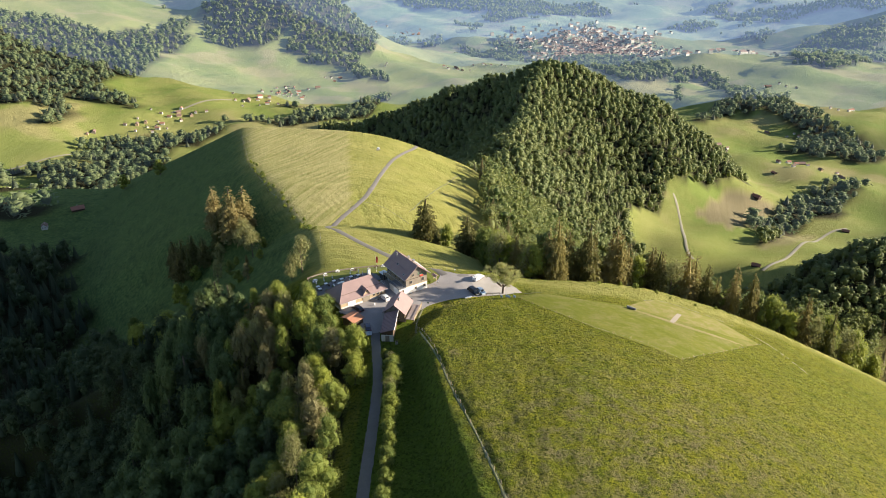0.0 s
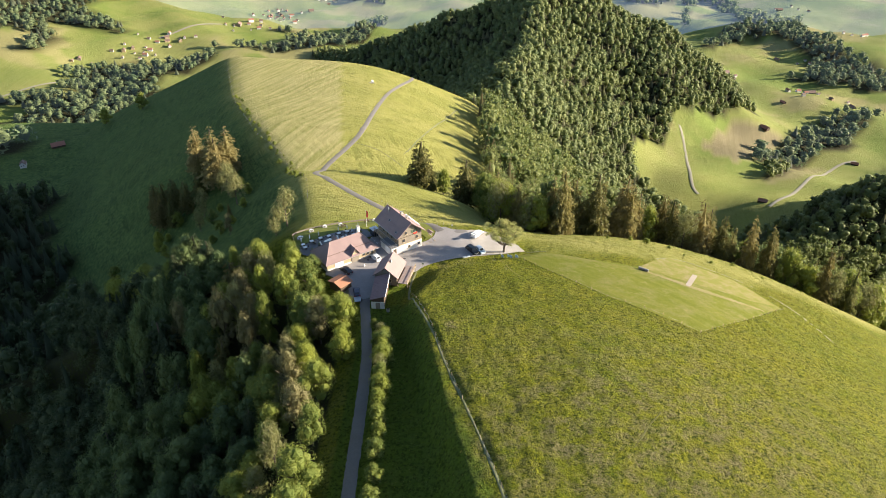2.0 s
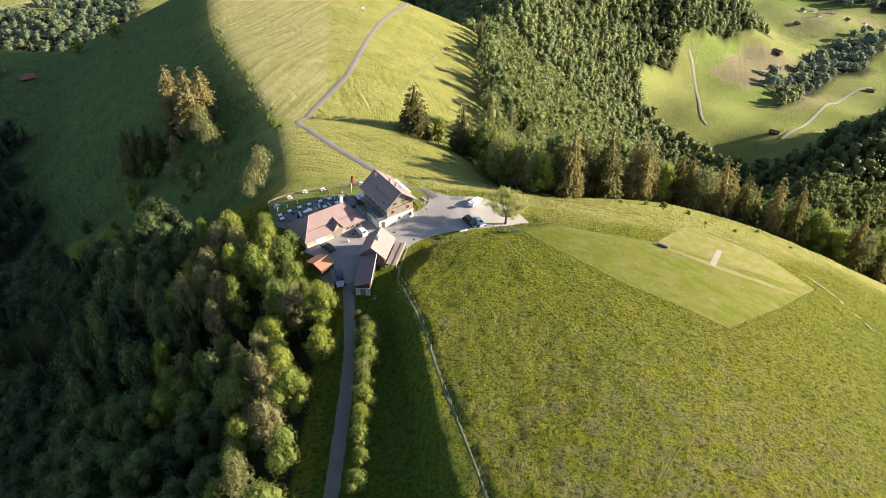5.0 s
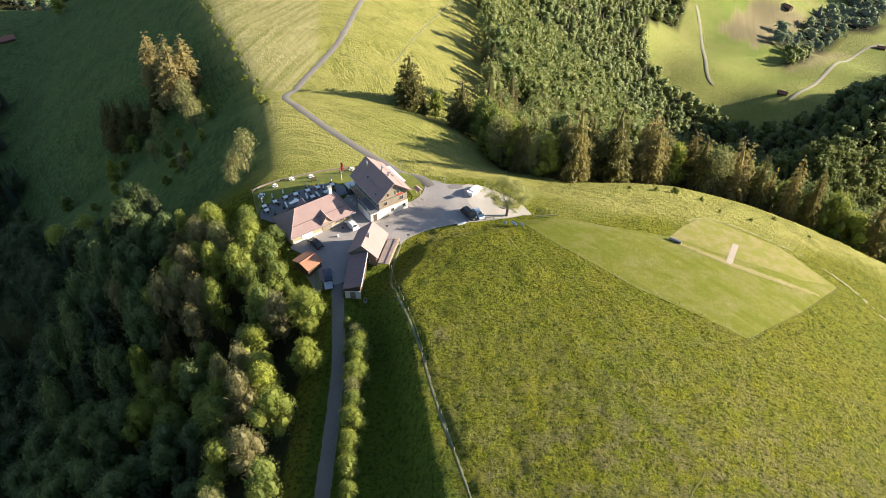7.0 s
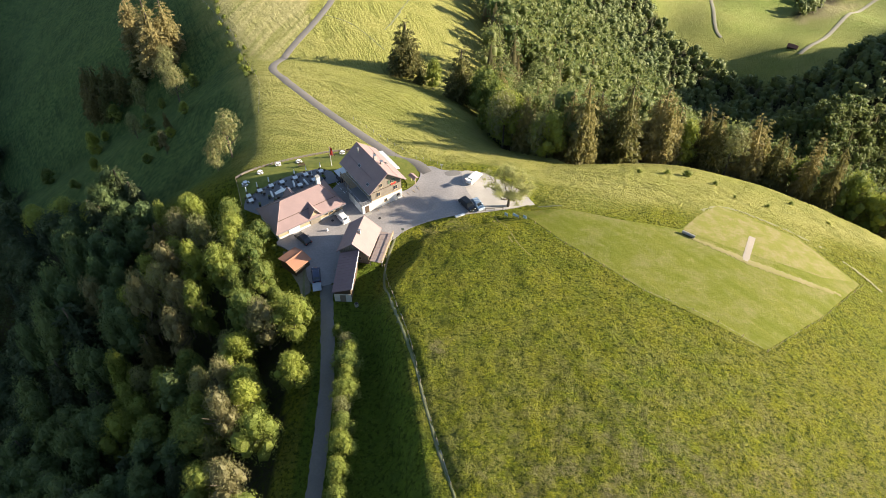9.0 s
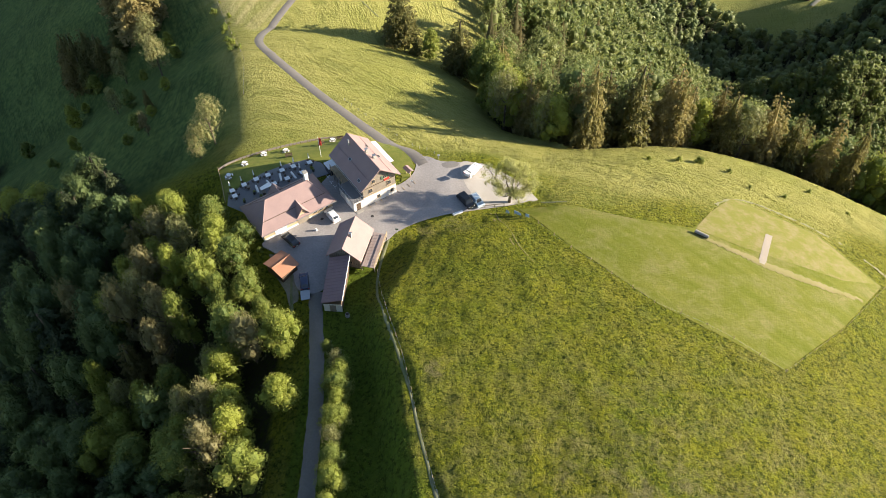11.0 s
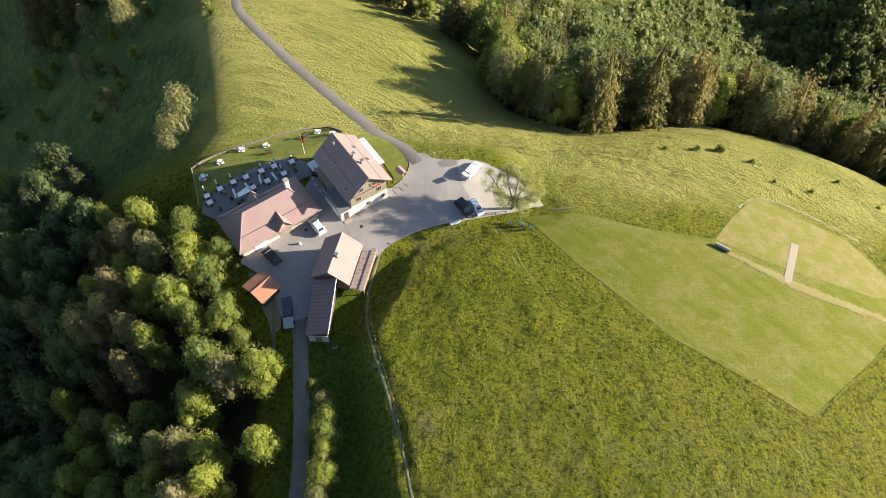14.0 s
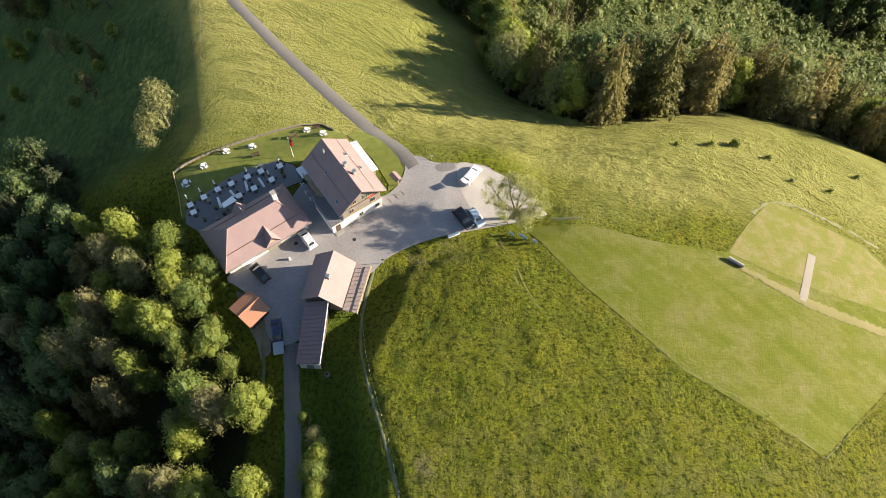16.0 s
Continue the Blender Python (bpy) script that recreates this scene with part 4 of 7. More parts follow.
def lobes(rng, count, height, width, low=0.25):
    """Lobes of a broad crown; the whole plant is height tall."""
    cs, rs = [], []
    for k in range(count):
        a = rng.uniform(0, 6.283)
        f = (k + 0.5) / count
        z = height * (low + (0.93 - low) * f)
        spread = width * 0.5 * math.sin(math.pi * (0.18 + 0.74 * f)) ** 0.8
        r = width * rng.uniform(0.17, 0.27)
        cs.append((math.cos(a) * max(spread - r * 0.6, 0) * rng.uniform(0.6, 1.15), math.sin(a) * max(spread - r * 0.6, 0) * rng.uniform(0.6, 1.15), z - r * 0.3))
        rs.append((r, r, r * rng.uniform(0.75, 1.1)))
    cs.append((0, 0, height * (0.5 + low * 0.4)))
    rs.append((width * 0.3, width * 0.3, height * (0.5 - low * 0.5)))
    return cs, rs


def broad_crown(seed, height, width, count, size, n_lobes=11, low=0.25, dense=0.78, lumps=99, three=False):
    rng = np.random.default_rng(seed)
    cs, rs = lobes(rng, n_lobes, height, width, low)
    v1, f1 = cards(rng, cs, rs, count, size)
    if three:
        f1 = np.where((np.arange(len(f1)) % 2 == 0)[:, None], f1[:, (0, 1, 2)], f1[:, (2, 3, 0)])
    if dense:
        v2, f2 = core(rng, cs[-lumps:], rs[-lumps:], dense)
    else:
        v2, f2 = np.zeros((0, 3)), np.zeros((0, 3), int)
    return np.concatenate([v1, v2]), [tuple(f) for f in f1] + [tuple(f + len(v1)) for f in f2]


def spruce_crown(seed, height, width, boughs, twigs, flat=0.85, thin=0.2):
    """Drooping boughs set at all heights round the stem, each carrying small hanging sprays."""
    rng = np.random.default_rng(seed)
    verts, faces = [], []
    bulge = rng.uniform(0.82, 1.18, (9, 5))
    for k in range(boughs):
        f = 1 - math.sqrt(1 - (k + rng.uniform(0, 1)) / boughs * 0.995)
        z = height * (0.07 + 0.91 * f)
        a = rng.uniform(0, 6.283)
        r = (width * 0.5 * (1 - f) ** flat * bulge[int(f * 8.9), int(a * 0.79)] + 0.10) * rng.uniform(0.7, 1.12)
        way, side = np.array([math.cos(a), math.sin(a), 0]), np.array([-math.sin(a), math.cos(a), 0])
        w = thin * r + 0.05
        droop = -0.34 * r * rng.uniform(0.5, 1.3)
        root, tip = np.array([0, 0, z]) + way * r * 0.15, np.array([0, 0, z + droop * 0.75]) + way * r
        if twigs == 0:
            mid = np.array([0, 0, z + droop * 0.25]) + way * r * 0.62
            n, low = len(verts), np.array([0, 0, 0.13 * r])
            verts += [root, mid + side * w - low, mid - side * w - low, mid, tip]
            faces += [(n, n + 1, n + 3), (n, n + 3, n + 2), (n + 2, n + 3, n + 4), (n + 3, n + 1, n + 4)]
        for q in range(twigs):
            s = 0.35 + 0.65 * (q + rng.uniform(0, 1)) / twigs
            b = root * (1 - s) + tip * s + [0, 0, 0.10 * r * math.sin(3.1 * s)]
            b = b + side * rng.uniform(-1, 1) * (w + 0.20 * r) * (1.15 - s)
            l = (0.10 + 0.11 * r) * rng.uniform(0.6, 1.3)
            d = way * rng.uniform(0.2, 1.0) + side * rng.uniform(-0.7, 0.7) + np.array([0, 0, rng.uniform(-0.9, 0.15)])
            o = np.cross(d, rng.normal(size=3))
            o *= 0.55 * l / (np.linalg.norm(o) + 1e-9)
            n = len(verts)
            verts += [b - o, b + o, b + d * l]
            faces += [(n, n + 1, n + 2)]
    # dense inside
    n = len(verts)
    for k in range(7):
        a = k * 6.283 / 7
        verts.append(np.array([math.cos(a) * width * 0.3, math.sin(a) * width * 0.3, height * 0.10]))
    verts.append(np.array([0, 0, height * 0.86]))
    faces += [(n + k, n + (k + 1) % 7, n + 7) for k in range(7)]
    return np.array(verts), faces


def trunk_mesh(seed, height, r, limbs, reach):
    """A tapered trunk with a few rising limbs."""
    rng = random.Random(seed)
    bm = rod((0, 0, -1.2), (rng.uniform(-0.2, 0.2), rng.uniform(-0.2, 0.2), height * 0.62), r, None, 7, r * 0.35)
    for _ in range(limbs):
        a, z = rng.uniform(0, 6.283), height * rng.uniform(0.22, 0.55)
        rod((0, 0, z), (math.cos(a) * reach, math.sin(a) * reach, z + reach * rng.uniform(0.5, 1.1)), r * 0.4, bm, 5, r * 0.1)
    me = bpy.data.meshes.new("trunk")
    bm.to_mesh(me)
    bm.free()
    me.materials.append(M_BARK)
    return me


def crown_mesh(v, f, mat):
    me = bpy.data.meshes.new("crown")
    me.from_pydata(v.tolist(), [], f)
    me.materials.append(mat)
    me.update()
    return me


BROAD = [(crown_mesh(*broad_crown(10 + k, 10, w, 3300, 0.175, 24, low, 0.62, 99, True), M_LEAF), trunk_mesh(k, 10, 0.26, 5, 2.4)) for k, (w, low) in enumerate([(7.5, 0.22), (6.4, 0.2), (8.2, 0.28), (7.0, 0.18), (5.6, 0.15)])]
PALE = [(crown_mesh(*broad_crown(30 + k, 10, w, 2900, 0.16, 18, 0.25, 0.35, 99, True), M_LEAF_PALE), trunk_mesh(20 + k, 10, 0.24, 7, 2.8)) for k, w in enumerate([7.0, 6.0])]
BROWN = [(crown_mesh(*broad_crown(40 + k, 10, w, 2600, 0.165, 18, 0.3, 0.6, 99, True), M_LEAF_BROWN), trunk_mesh(30 + k, 10, 0.24, 9, 3.0)) for k, w in enumerate([7.2, 6.2])]
DRY_SPRUCE = [(crown_mesh(*spruce_crown(60 + k, 10, w, 250, 13, 0.62, 0.10), M_NEEDLE_DRY), trunk_mesh(45 + k, 14, 0.17, 0, 0)) for k, w in enumerate([4.2, 4.8, 3.7])]
SPRUCE = [(crown_mesh(*spruce_crown(50 + k, 10, w, 250, 13, 0.68, 0.10), M_NEEDLE), trunk_mesh(40 + k, 14, 0.17, 0, 0)) for k, w in enumerate([4.7, 5.4, 4.1])]
# Crowns for the shaded slope: the shade sits in the leaf colour
DARK = [(crown_mesh(*broad_crown(110 + k, 10, w, 2100, 0.21, 20, low, 0.62, 99, True), M_LEAF_SHADED), BROAD[k][1]) for k, (w, low) in enumerate([(7.5, 0.22), (6.4, 0.2), (8.2, 0.28)])]
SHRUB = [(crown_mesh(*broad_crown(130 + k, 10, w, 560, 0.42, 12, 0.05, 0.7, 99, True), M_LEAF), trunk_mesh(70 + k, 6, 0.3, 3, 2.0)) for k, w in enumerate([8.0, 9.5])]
# The same spruces again, shade painted into their needles
SHADED_SPRUCE = [(me.copy(), stem) for me, stem in SPRUCE]
for me, _ in SHADED_SPRUCE:
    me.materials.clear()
    me.materials.append(M_NEEDLE_SHADED)
WORDS = {"dark": "forest tree with a dense crown, shade put into its leaf colour", "dark_spruce": "forest spruce with drooping boughs, shade put into its needle colour", "broad": "leafy green broadleaf tree with a dense uneven crown", "pale": "broadleaf tree in pale young leaf", "brown": "tree with sparse brownish flowering twigs", "spruce": "tall dark spruce with drooping boughs", "dry_spruce": "tall brownish spruce with thin boughs"}
KINDS = {"shrub": SHRUB, "dark": DARK, "dark_spruce": SHADED_SPRUCE, "broad": BROAD, "pale": PALE, "brown": BROWN, "spruce": SPRUCE, "dry_spruce": DRY_SPRUCE}


def plant(kind, x, y, height, wide=1.0, name="tree", label="", sink=0.0, variant=None):
    mesh, stem = random.choice(KINDS[kind]) if variant is None else KINDS[kind][variant]
    z = float(ground(x, y)) - sink
    s = height / 10
    m = Matrix.Translation((x, y, z)) @ Matrix.Rotation(random.uniform(0, 6.283), 4, "Z") @ Matrix.Diagonal((s * wide, s * wide, s, 1))
    t = new(name)
    t.empty_display_size = 0.3
    t.matrix_world = m
    tagged(t, label or WORDS[kind], "tree", "trees of the wooded slope" if not label else "")
    for n, me in (("trunk", stem), ("crown", mesh)):
        o = new(n, me)
        o.parent = t
    return t


def stand(name, points, templates, mats, label, rng):
    """One mesh of many plants: points are x, y, height, width factor; templates give shapes 10 m tall."""
    allv, allf, tint, matid, base = [], [], [], [], 0
    which = rng.integers(0, len(templates), len(points))
    z = ground(points[:, 0], points[:, 1])
    for k, (tv, tf, mi) in enumerate(templates):
        sel = np.where(which == k)[0]
        if not len(sel):
            continue
        tri = np.array([t if len(t) == 3 else t[:3] for t in tf] + [(t[0], t[2], t[3]) for t in tf if len(t) == 4])
        a = rng.uniform(0, 6.283, len(sel))
        s = points[sel, 2] / 10
        w = s * points[sel, 3]
        vx = (tv[None, :, 0] * np.cos(a)[:, None] - tv[None, :, 1] * np.sin(a)[:, None]) * w[:, None] + points[sel, 0][:, None]
        vy = (tv[None, :, 0] * np.sin(a)[:, None] + tv[None, :, 1] * np.cos(a)[:, None]) * w[:, None] + points[sel, 1][:, None]
        vz = tv[None, :, 2] * s[:, None] + (z[sel] - 0.8)[:, None]
        allv.append(np.stack([vx, vy, vz], -1).reshape(-1, 3))
        allf.append((tri[None] + (np.arange(len(sel)) * len(tv))[:, None, None] + base).reshape(-1, 3))
        tint.append(np.repeat(rng.uniform(0, 1, len(sel)), len(tv)))
        matid.append(np.full(len(sel) * len(tri), mi, np.int32))
        base += len(sel) * len(tv)
    v, f = np.concatenate(allv), np.concatenate(allf)
    me = bpy.data.meshes.new(name)
    me.vertices.add(len(v))
    me.vertices.foreach_set("co", v.reshape(-1).astype(np.float32))
    me.loops.add(f.size)
    me.loops.foreach_set("vertex_index", f.reshape(-1).astype(np.int32))
    me.polygons.add(len(f))
    me.polygons.foreach_set("loop_start", np.arange(0, f.size, 3, dtype=np.int32))
    for m in mats:
        me.materials.append(m)
    me.polygons.foreach_set("material_index", np.concatenate(matid))
    me.update(calc_edges=True)
    me.attributes.new("tint", "FLOAT", "POINT").data.foreach_set("value", np.concatenate(tint).astype(np.float32))
    return tagged(new(name, me), label, "woodland", kind="stuff")


def grid_points(rng, x0, x1, y0, y1, gap, mask):
    xs, ys = np.arange(x0, x1, gap), np.arange(y0, y1, gap)
    gx, gy = np.meshgrid(xs, ys)
    gx, gy = gx + rng.uniform(-0.45, 0.45, gx.shape) * gap, gy + rng.uniform(-0.45, 0.45, gx.shape) * gap
    keep = mask(gx, gy)
    return gx[keep], gy[keep]


def seen_zone(x, y):
    """The fan of land that lies ahead of the flight."""
    return (np.abs(x) < 0.72 * y + 90)


def canopy(x, y):
    """Height of the tree tops over the steep west slope."""
    near = np.interp(-x, (28, 36, 40, 45, 55, 60, 75, 88, 100, 120, 150), (12, 10, 6.5, 1.0, -5, -8, -14, -26, -34, -46, -64))
    back = np.interp(-x, (38, 45, 50, 60, 75, 90, 100, 120, 150), (7, 7.5, 6.5, 4, -4, -7, -16, -32, -56))
    return near + (back - near) * step(y, 166, 184)


def build_woods():
    rng = np.random.default_rng(7)
    # trees nearest the flight, each its own thing: the outstanding ones first
    known = [("broad", -45.7, 192.5, 17), ("broad", -41.5, 187.5, 13), ("pale", -54, 194.5, 23), ("brown", -60, 198.5, 24), ("broad", -46.5, 184, 19), ("broad", -42.5, 179.5, 18), ("brown", -60.5, 188, 24), ("broad", -28.8, 168.8, 13.5), ("brown", -34.5, 168.5, 16),
             ("broad", -39, 171.5, 19), ("brown", -40.5, 157, 19), ("pale", -45.5, 158, 22), ("broad", -26.8, 156.5, 10), ("broad", -34, 150.5, 14), ("brown", -38, 148, 18), ("dark", -53, 160, 25), ("broad", -30.5, 143, 12), ("brown", -33, 134, 16), ("broad", -29, 128, 13), ("pale", -36, 123, 18), ("broad", -29.5, 116, 13), ("broad", -31, 104, 14), ("broad", -37.5, 181, 9), ("broad", -34, 176.5, 8), ("broad", -40.5, 193.5, 7), ("broad", -48, 199.5, 11),
             ("pale", -60.2, 182.8, 26), ("brown", -55.1, 178.8, 26), ("broad", -50.9, 177, 22), ("brown", -64.7, 180.8, 26), ("broad", -53.6, 186.5, 22), ("brown", -55.5, 173.5, 24)]
    for kind, x, y, h in known:
        h = min(h, max(6.0, float(canopy(x, y) - ground(x, y)) + rng.uniform(0, 2.0)))
        plant(kind, x, y, h, rng.uniform(7.0, 9.0) / (0.72 * h) if h > 9 else rng.uniform(0.85, 1.0))
    kx, ky = np.array([k[1] for k in known]), np.array([k[2] for k in known])
    gx, gy = grid_points(rng, -112, -27, 92, 232, 6.2, lambda x, y: in_wood(x, y) & (off_line(x, y, LANE_NEAR)[0] > 6.5) & (off_shape(x, y, YARD) > 3.5) & (np.hypot(x + 31.4, y - 186.3) > 7))
    apart = np.min(np.hypot(gx[:, None] - kx, gy[:, None] - ky), axis=1) > 4.4
    gx, gy = gx[apart], gy[apart]
    order = np.argsort(-gx)[:185]
    chosen = set(order.tolist())
    for k in order:
        edge = gx[k] > -50
        # Trees low on the shaded slope get the kinds with shade-darkened colours
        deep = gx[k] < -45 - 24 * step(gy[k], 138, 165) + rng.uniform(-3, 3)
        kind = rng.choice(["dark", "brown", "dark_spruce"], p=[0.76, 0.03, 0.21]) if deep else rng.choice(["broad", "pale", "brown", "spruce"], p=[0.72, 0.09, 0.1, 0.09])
        h = max(6.0, float(canopy(gx[k], gy[k]) - ground(gx[k], gy[k])) + rng.uniform(-3.5, 1.0) - (1.5 if edge else 0))
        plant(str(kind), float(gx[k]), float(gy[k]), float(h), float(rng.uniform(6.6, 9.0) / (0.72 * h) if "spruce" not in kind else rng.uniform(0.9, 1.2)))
    mid_b = [(*broad_crown(70 + k, 10, w, 1450, 0.19, 16, 0.2, 0.52, 9, True), 0) for k, w in enumerate([7.0, 6.0, 7.8])]
    mid_n = [(*spruce_crown(80 + k, 10, w, 100, 7, 0.62, 0.13), 1) for k, w in enumerate([3.1, 3.5, 2.8])]
    low_b = [(*broad_crown(90 + k, 10, w, 230, 0.42, 10, 0.15, 0.62, 3, True), 0) for k, w in enumerate([7.0, 6.0])]
    low_n = [(*spruce_crown(95 + k, 10, w, 36, 4, 0.75), 1) for k, w in enumerate([4.2, 4.8])]
    mats = [M_STAND, M_STAND_N]

    def heights(n, lo, hi, wide=1.0):
        return rng.uniform(lo, hi, n), rng.uniform(0.85, 1.2, n) * wide

    # the rest of the west slope
    rest = [k for k in range(len(gx)) if k not in chosen]
    wx, wy = grid_points(rng, -420, -112, 92, 420, 6.8, lambda x, y: in_wood(x, y) & seen_zone(x, y))
    wx, wy = np.concatenate([wx, gx[rest]]), np.concatenate([wy, gy[rest]])
    h, w = heights(len(wx), 10.5, 17)
    near = wx > -150
    tall = np.clip(canopy(wx, wy) - ground(wx, wy), 7, 18) + rng.uniform(-3, 1.5, len(wx))
    h = np.where(near & (wy < 225), tall, h)
    foot_b = [(*broad_crown(290 + k, 10, v, 200, 0.5, 9, 0.15, 0.82, 2, True), 0) for k, v in enumerate([7.0, 6.0])]
    # Both stands carry the slope's shade in their leaf colours
    stand("woodland_west", np.stack([wx, wy, h, w], 1)[near], mid_b + mid_n, [M_STAND_SHADED, M_STAND_N_SHADED], "dense mixed woodland on the steep west slope, shade put into its colours", rng)
    stand("woodland_west_foot", np.stack([wx, wy, h, w], 1)[~near], low_n + low_n + foot_b, [M_STAND_SHADED, M_STAND_N_SHADED], "dense woodland at the foot of the west slope, shade put into its colours", rng)
    # front row of the belt east of the inn, each its own thing
    fx, fy = grid_points(rng, 0, 175, 232, 300, 6.0, lambda x, y: in_wood(x, y) & (off_line(x, y, WOOD_EDGE)[0] < 12) & (y < 300))
    for x, y in zip(fx, fy):
        far_end = x > 108 or x < 22
        kind = str(rng.choice(["spruce", "dry_spruce", "broad", "pale"], p=[0.12, 0.18, 0.6, 0.1] if far_end else [0.20, 0.56, 0.20, 0.04]))
        plant(kind, float(x), float(y), float(rng.uniform(22, 31) if "spruce" in kind else rng.uniform(15, 23)), float(rng.uniform(0.58, 0.8) if "spruce" in kind else rng.uniform(0.65, 0.85)), "tree", {"spruce": "tall dark spruce at the wood's edge", "dry_spruce": "tall brownish spruce at the wood's edge"}.get(kind, "green broadleaf tree at the wood's edge"))
    # belt east of the inn and the wooded hill
    ex, ey = grid_points(rng, -20, 420, 230, 560, 6.8, lambda x, y: in_wood(x, y) & seen_zone(x, y) & ((off_line(x, y, WOOD_EDGE)[0] > 12) | (y > 300) | (x > 175)))
    h, w = heights(len(ex), 20, 30, 0.9)
    back = (ey > 350) | (ex > 230)
    stand("woodland_east", np.stack([ex, ey, h, w], 1)[~back], mid_b + mid_n + mid_n, mats, "mixed wood of spruce and broadleaf trees behind the meadow", rng)
    stand("woodland_east_back", np.stack([ex, ey, h, w], 1)[back], low_b + low_b + low_n, mats, "mixed wood of spruce and broadleaf trees behind the meadow", rng)
    hx, hy = grid_points(rng, -300, 900, 560, 1450, 8.2, lambda x, y: in_wood(x, y) & seen_zone(x, y) & (off_shape(x, y, HILL_WOOD) < 12) | (in_wood(x, y) & (x > 240) & (y < 860)))
    h, w = heights(len(hx), 11, 16, 1.6)
    hill_b = [(*broad_crown(190 + k, 10, v, 50, 0.78, 8, 0.12, 0.9, 2, True), 0) for k, v in enumerate([7.0, 6.0, 5.2])]
    hill_n = [(*spruce_crown(195 + k, 10, v, 17, 0, 0.8, 0.26), 1) for k, v in enumerate([3.6, 4.2])]
    stand("woodland_hill", np.stack([hx, hy, h, w], 1), hill_b + hill_b + hill_b[:2] + hill_n, [M_HILL, M_HILL_N], "steep hill covered with mixed forest", rng)
    fx, fy = grid_points(rng, -2600, 2800, 450, 4000, 15.5, lambda x, y: in_wood(x, y) & seen_zone(x, y) & (off_shape(x, y, HILL_WOOD) > 12) & ((y > 860) | (x < -240)) & ((x > 0) | (y > 480)))
    h, w = heights(len(fx), 12, 20, 1.75)
    far_b = [(*broad_crown(99 + k, 10, 7, 16, 1.7, 4, 0.1, 0.95, 1, True), 0) for k in range(2)]
    near_b = [(*broad_crown(99 + k, 10, 7, 46, 0.95, 6, 0.1, 0.8, 2, True), 0) for k in range(3)]
    # Each band farther out gets leaves with more haze emission
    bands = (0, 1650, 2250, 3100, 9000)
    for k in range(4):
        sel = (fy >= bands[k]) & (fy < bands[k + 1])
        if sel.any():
            stand("woodland_far", np.stack([fx, fy, h, w], 1)[sel], (near_b if k == 0 else far_b) + [(*spruce_crown(98, 10, 4.6, 18 if k == 0 else 8, 0, 0.8), 1)], [M_FAR[k], M_FAR_N[k]], "hazy distant woods over the hills and valleys", rng)


build_woods()


# ---- hedge, single trees and shrubs ----
def build_single_plants():
    rng = random.Random(5)
    row = [(-20.0, 167.5, 3.2), (-18.2, 164.6, 4.0), (-17.0, 161.6, 4.6), (-17.2, 158.4, 5.5), (-16.6, 155.2, 5.2), (-16.2, 151.6, 6.4), (-16.6, 148.2, 6.0), (-16.0, 144.6, 6.2), (-15.6, 141.0, 5.4), (-16.0, 136.5, 5.2), (-15.4, 131.5, 4.6), (-15.0, 127.0, 4.8), (-15.2, 121.8, 5.0), (-14.6, 115.5, 4.6), (-14.8, 110.0, 5.0), (-14.2, 104.0, 4.8)]
    for k, (x, y, h) in enumerate(row):
        plant("pale" if k in (1, 6) else "broad", x, y, h * 1.08, rng.uniform(1.0, 1.3), "hedge_tree", "small bright green hedge tree beside the gravel lane", 0.4)
    # lone trees on the second hill and by the garden
    lone = [("spruce", -14.8, 306, 24, 1.25, "broad dark spruce standing alone on the pasture"), ("broad", -5, 298, 13, 0.75, "round green tree beside the spruces"), ("spruce", 4.6, 292, 24, 1.1, "slender spruce at the pasture edge"), ("spruce", -9.5, 300, 9, 1.1, "young dark spruce on the pasture"),
            ("pale", -56.3, 231, 15.5, 0.78, "pale feathery tree on the brow above the garden"), ("pale", -59.6, 227.6, 11, 0.8, "pale feathery tree on the brow above the garden"), ("broad", 11, 262, 10, 0.7, "small bright green tree before the wood"),
            ("dry_spruce", -128, 346, 26, 1.2, "tall brownish spruce catching the sun"), ("dry_spruce", -114, 330, 29, 1.25, "tall brownish spruce catching the sun"), ("dry_spruce", -110, 323, 27, 1.3, "tall brownish spruce catching the sun"), ("dry_spruce", -106, 327, 26, 1.3, "tall brownish spruce catching the sun"),
            ("pale", -103, 311, 17, 0.75, "pale young tree on the steep shaded slope"), ("pale", -114, 306, 15, 0.7, "pale young tree on the steep shaded slope"), ("pale", -93, 291, 16, 0.85, "pale young tree on the steep shaded slope"), ("pale", -106, 279, 11, 0.8, "pale young tree on the steep shaded slope"),
            ("spruce", -140, 318, 19, 0.9, "dark spruce in the shade of the hill"), ("spruce", -133, 314, 18, 0.9, "dark spruce in the shade of the hill"), ("spruce", -126, 318, 18, 0.9, "dark spruce in the shade of the hill"), ("spruce", -122, 331, 19, 0.9, "dark spruce in the shade of the hill"),
            ("broad", -133, 296, 11, 0.9, "dark round tree in the shade of the hill"), ("broad", -99, 276, 8, 1.0, "dark round tree in the shade of the hill"), ("brown", -84, 252, 9, 0.55, "bare brown shrub on the shaded slope"), ("spruce", -88, 266, 9, 0.7, "grey half-dead spruce on the shaded slope"),
            ("broad", -90, 300, 6, 1.1, "dark round tree in the shade of the hill"), ("broad", -118, 268, 7, 1.0, "dark round tree in the shade of the hill"), ("broad", -230, 520, 14, 1.2, "dark round tree on the far brow"), ("broad", -265, 530, 13, 1.3, "dark round tree on the far brow")]
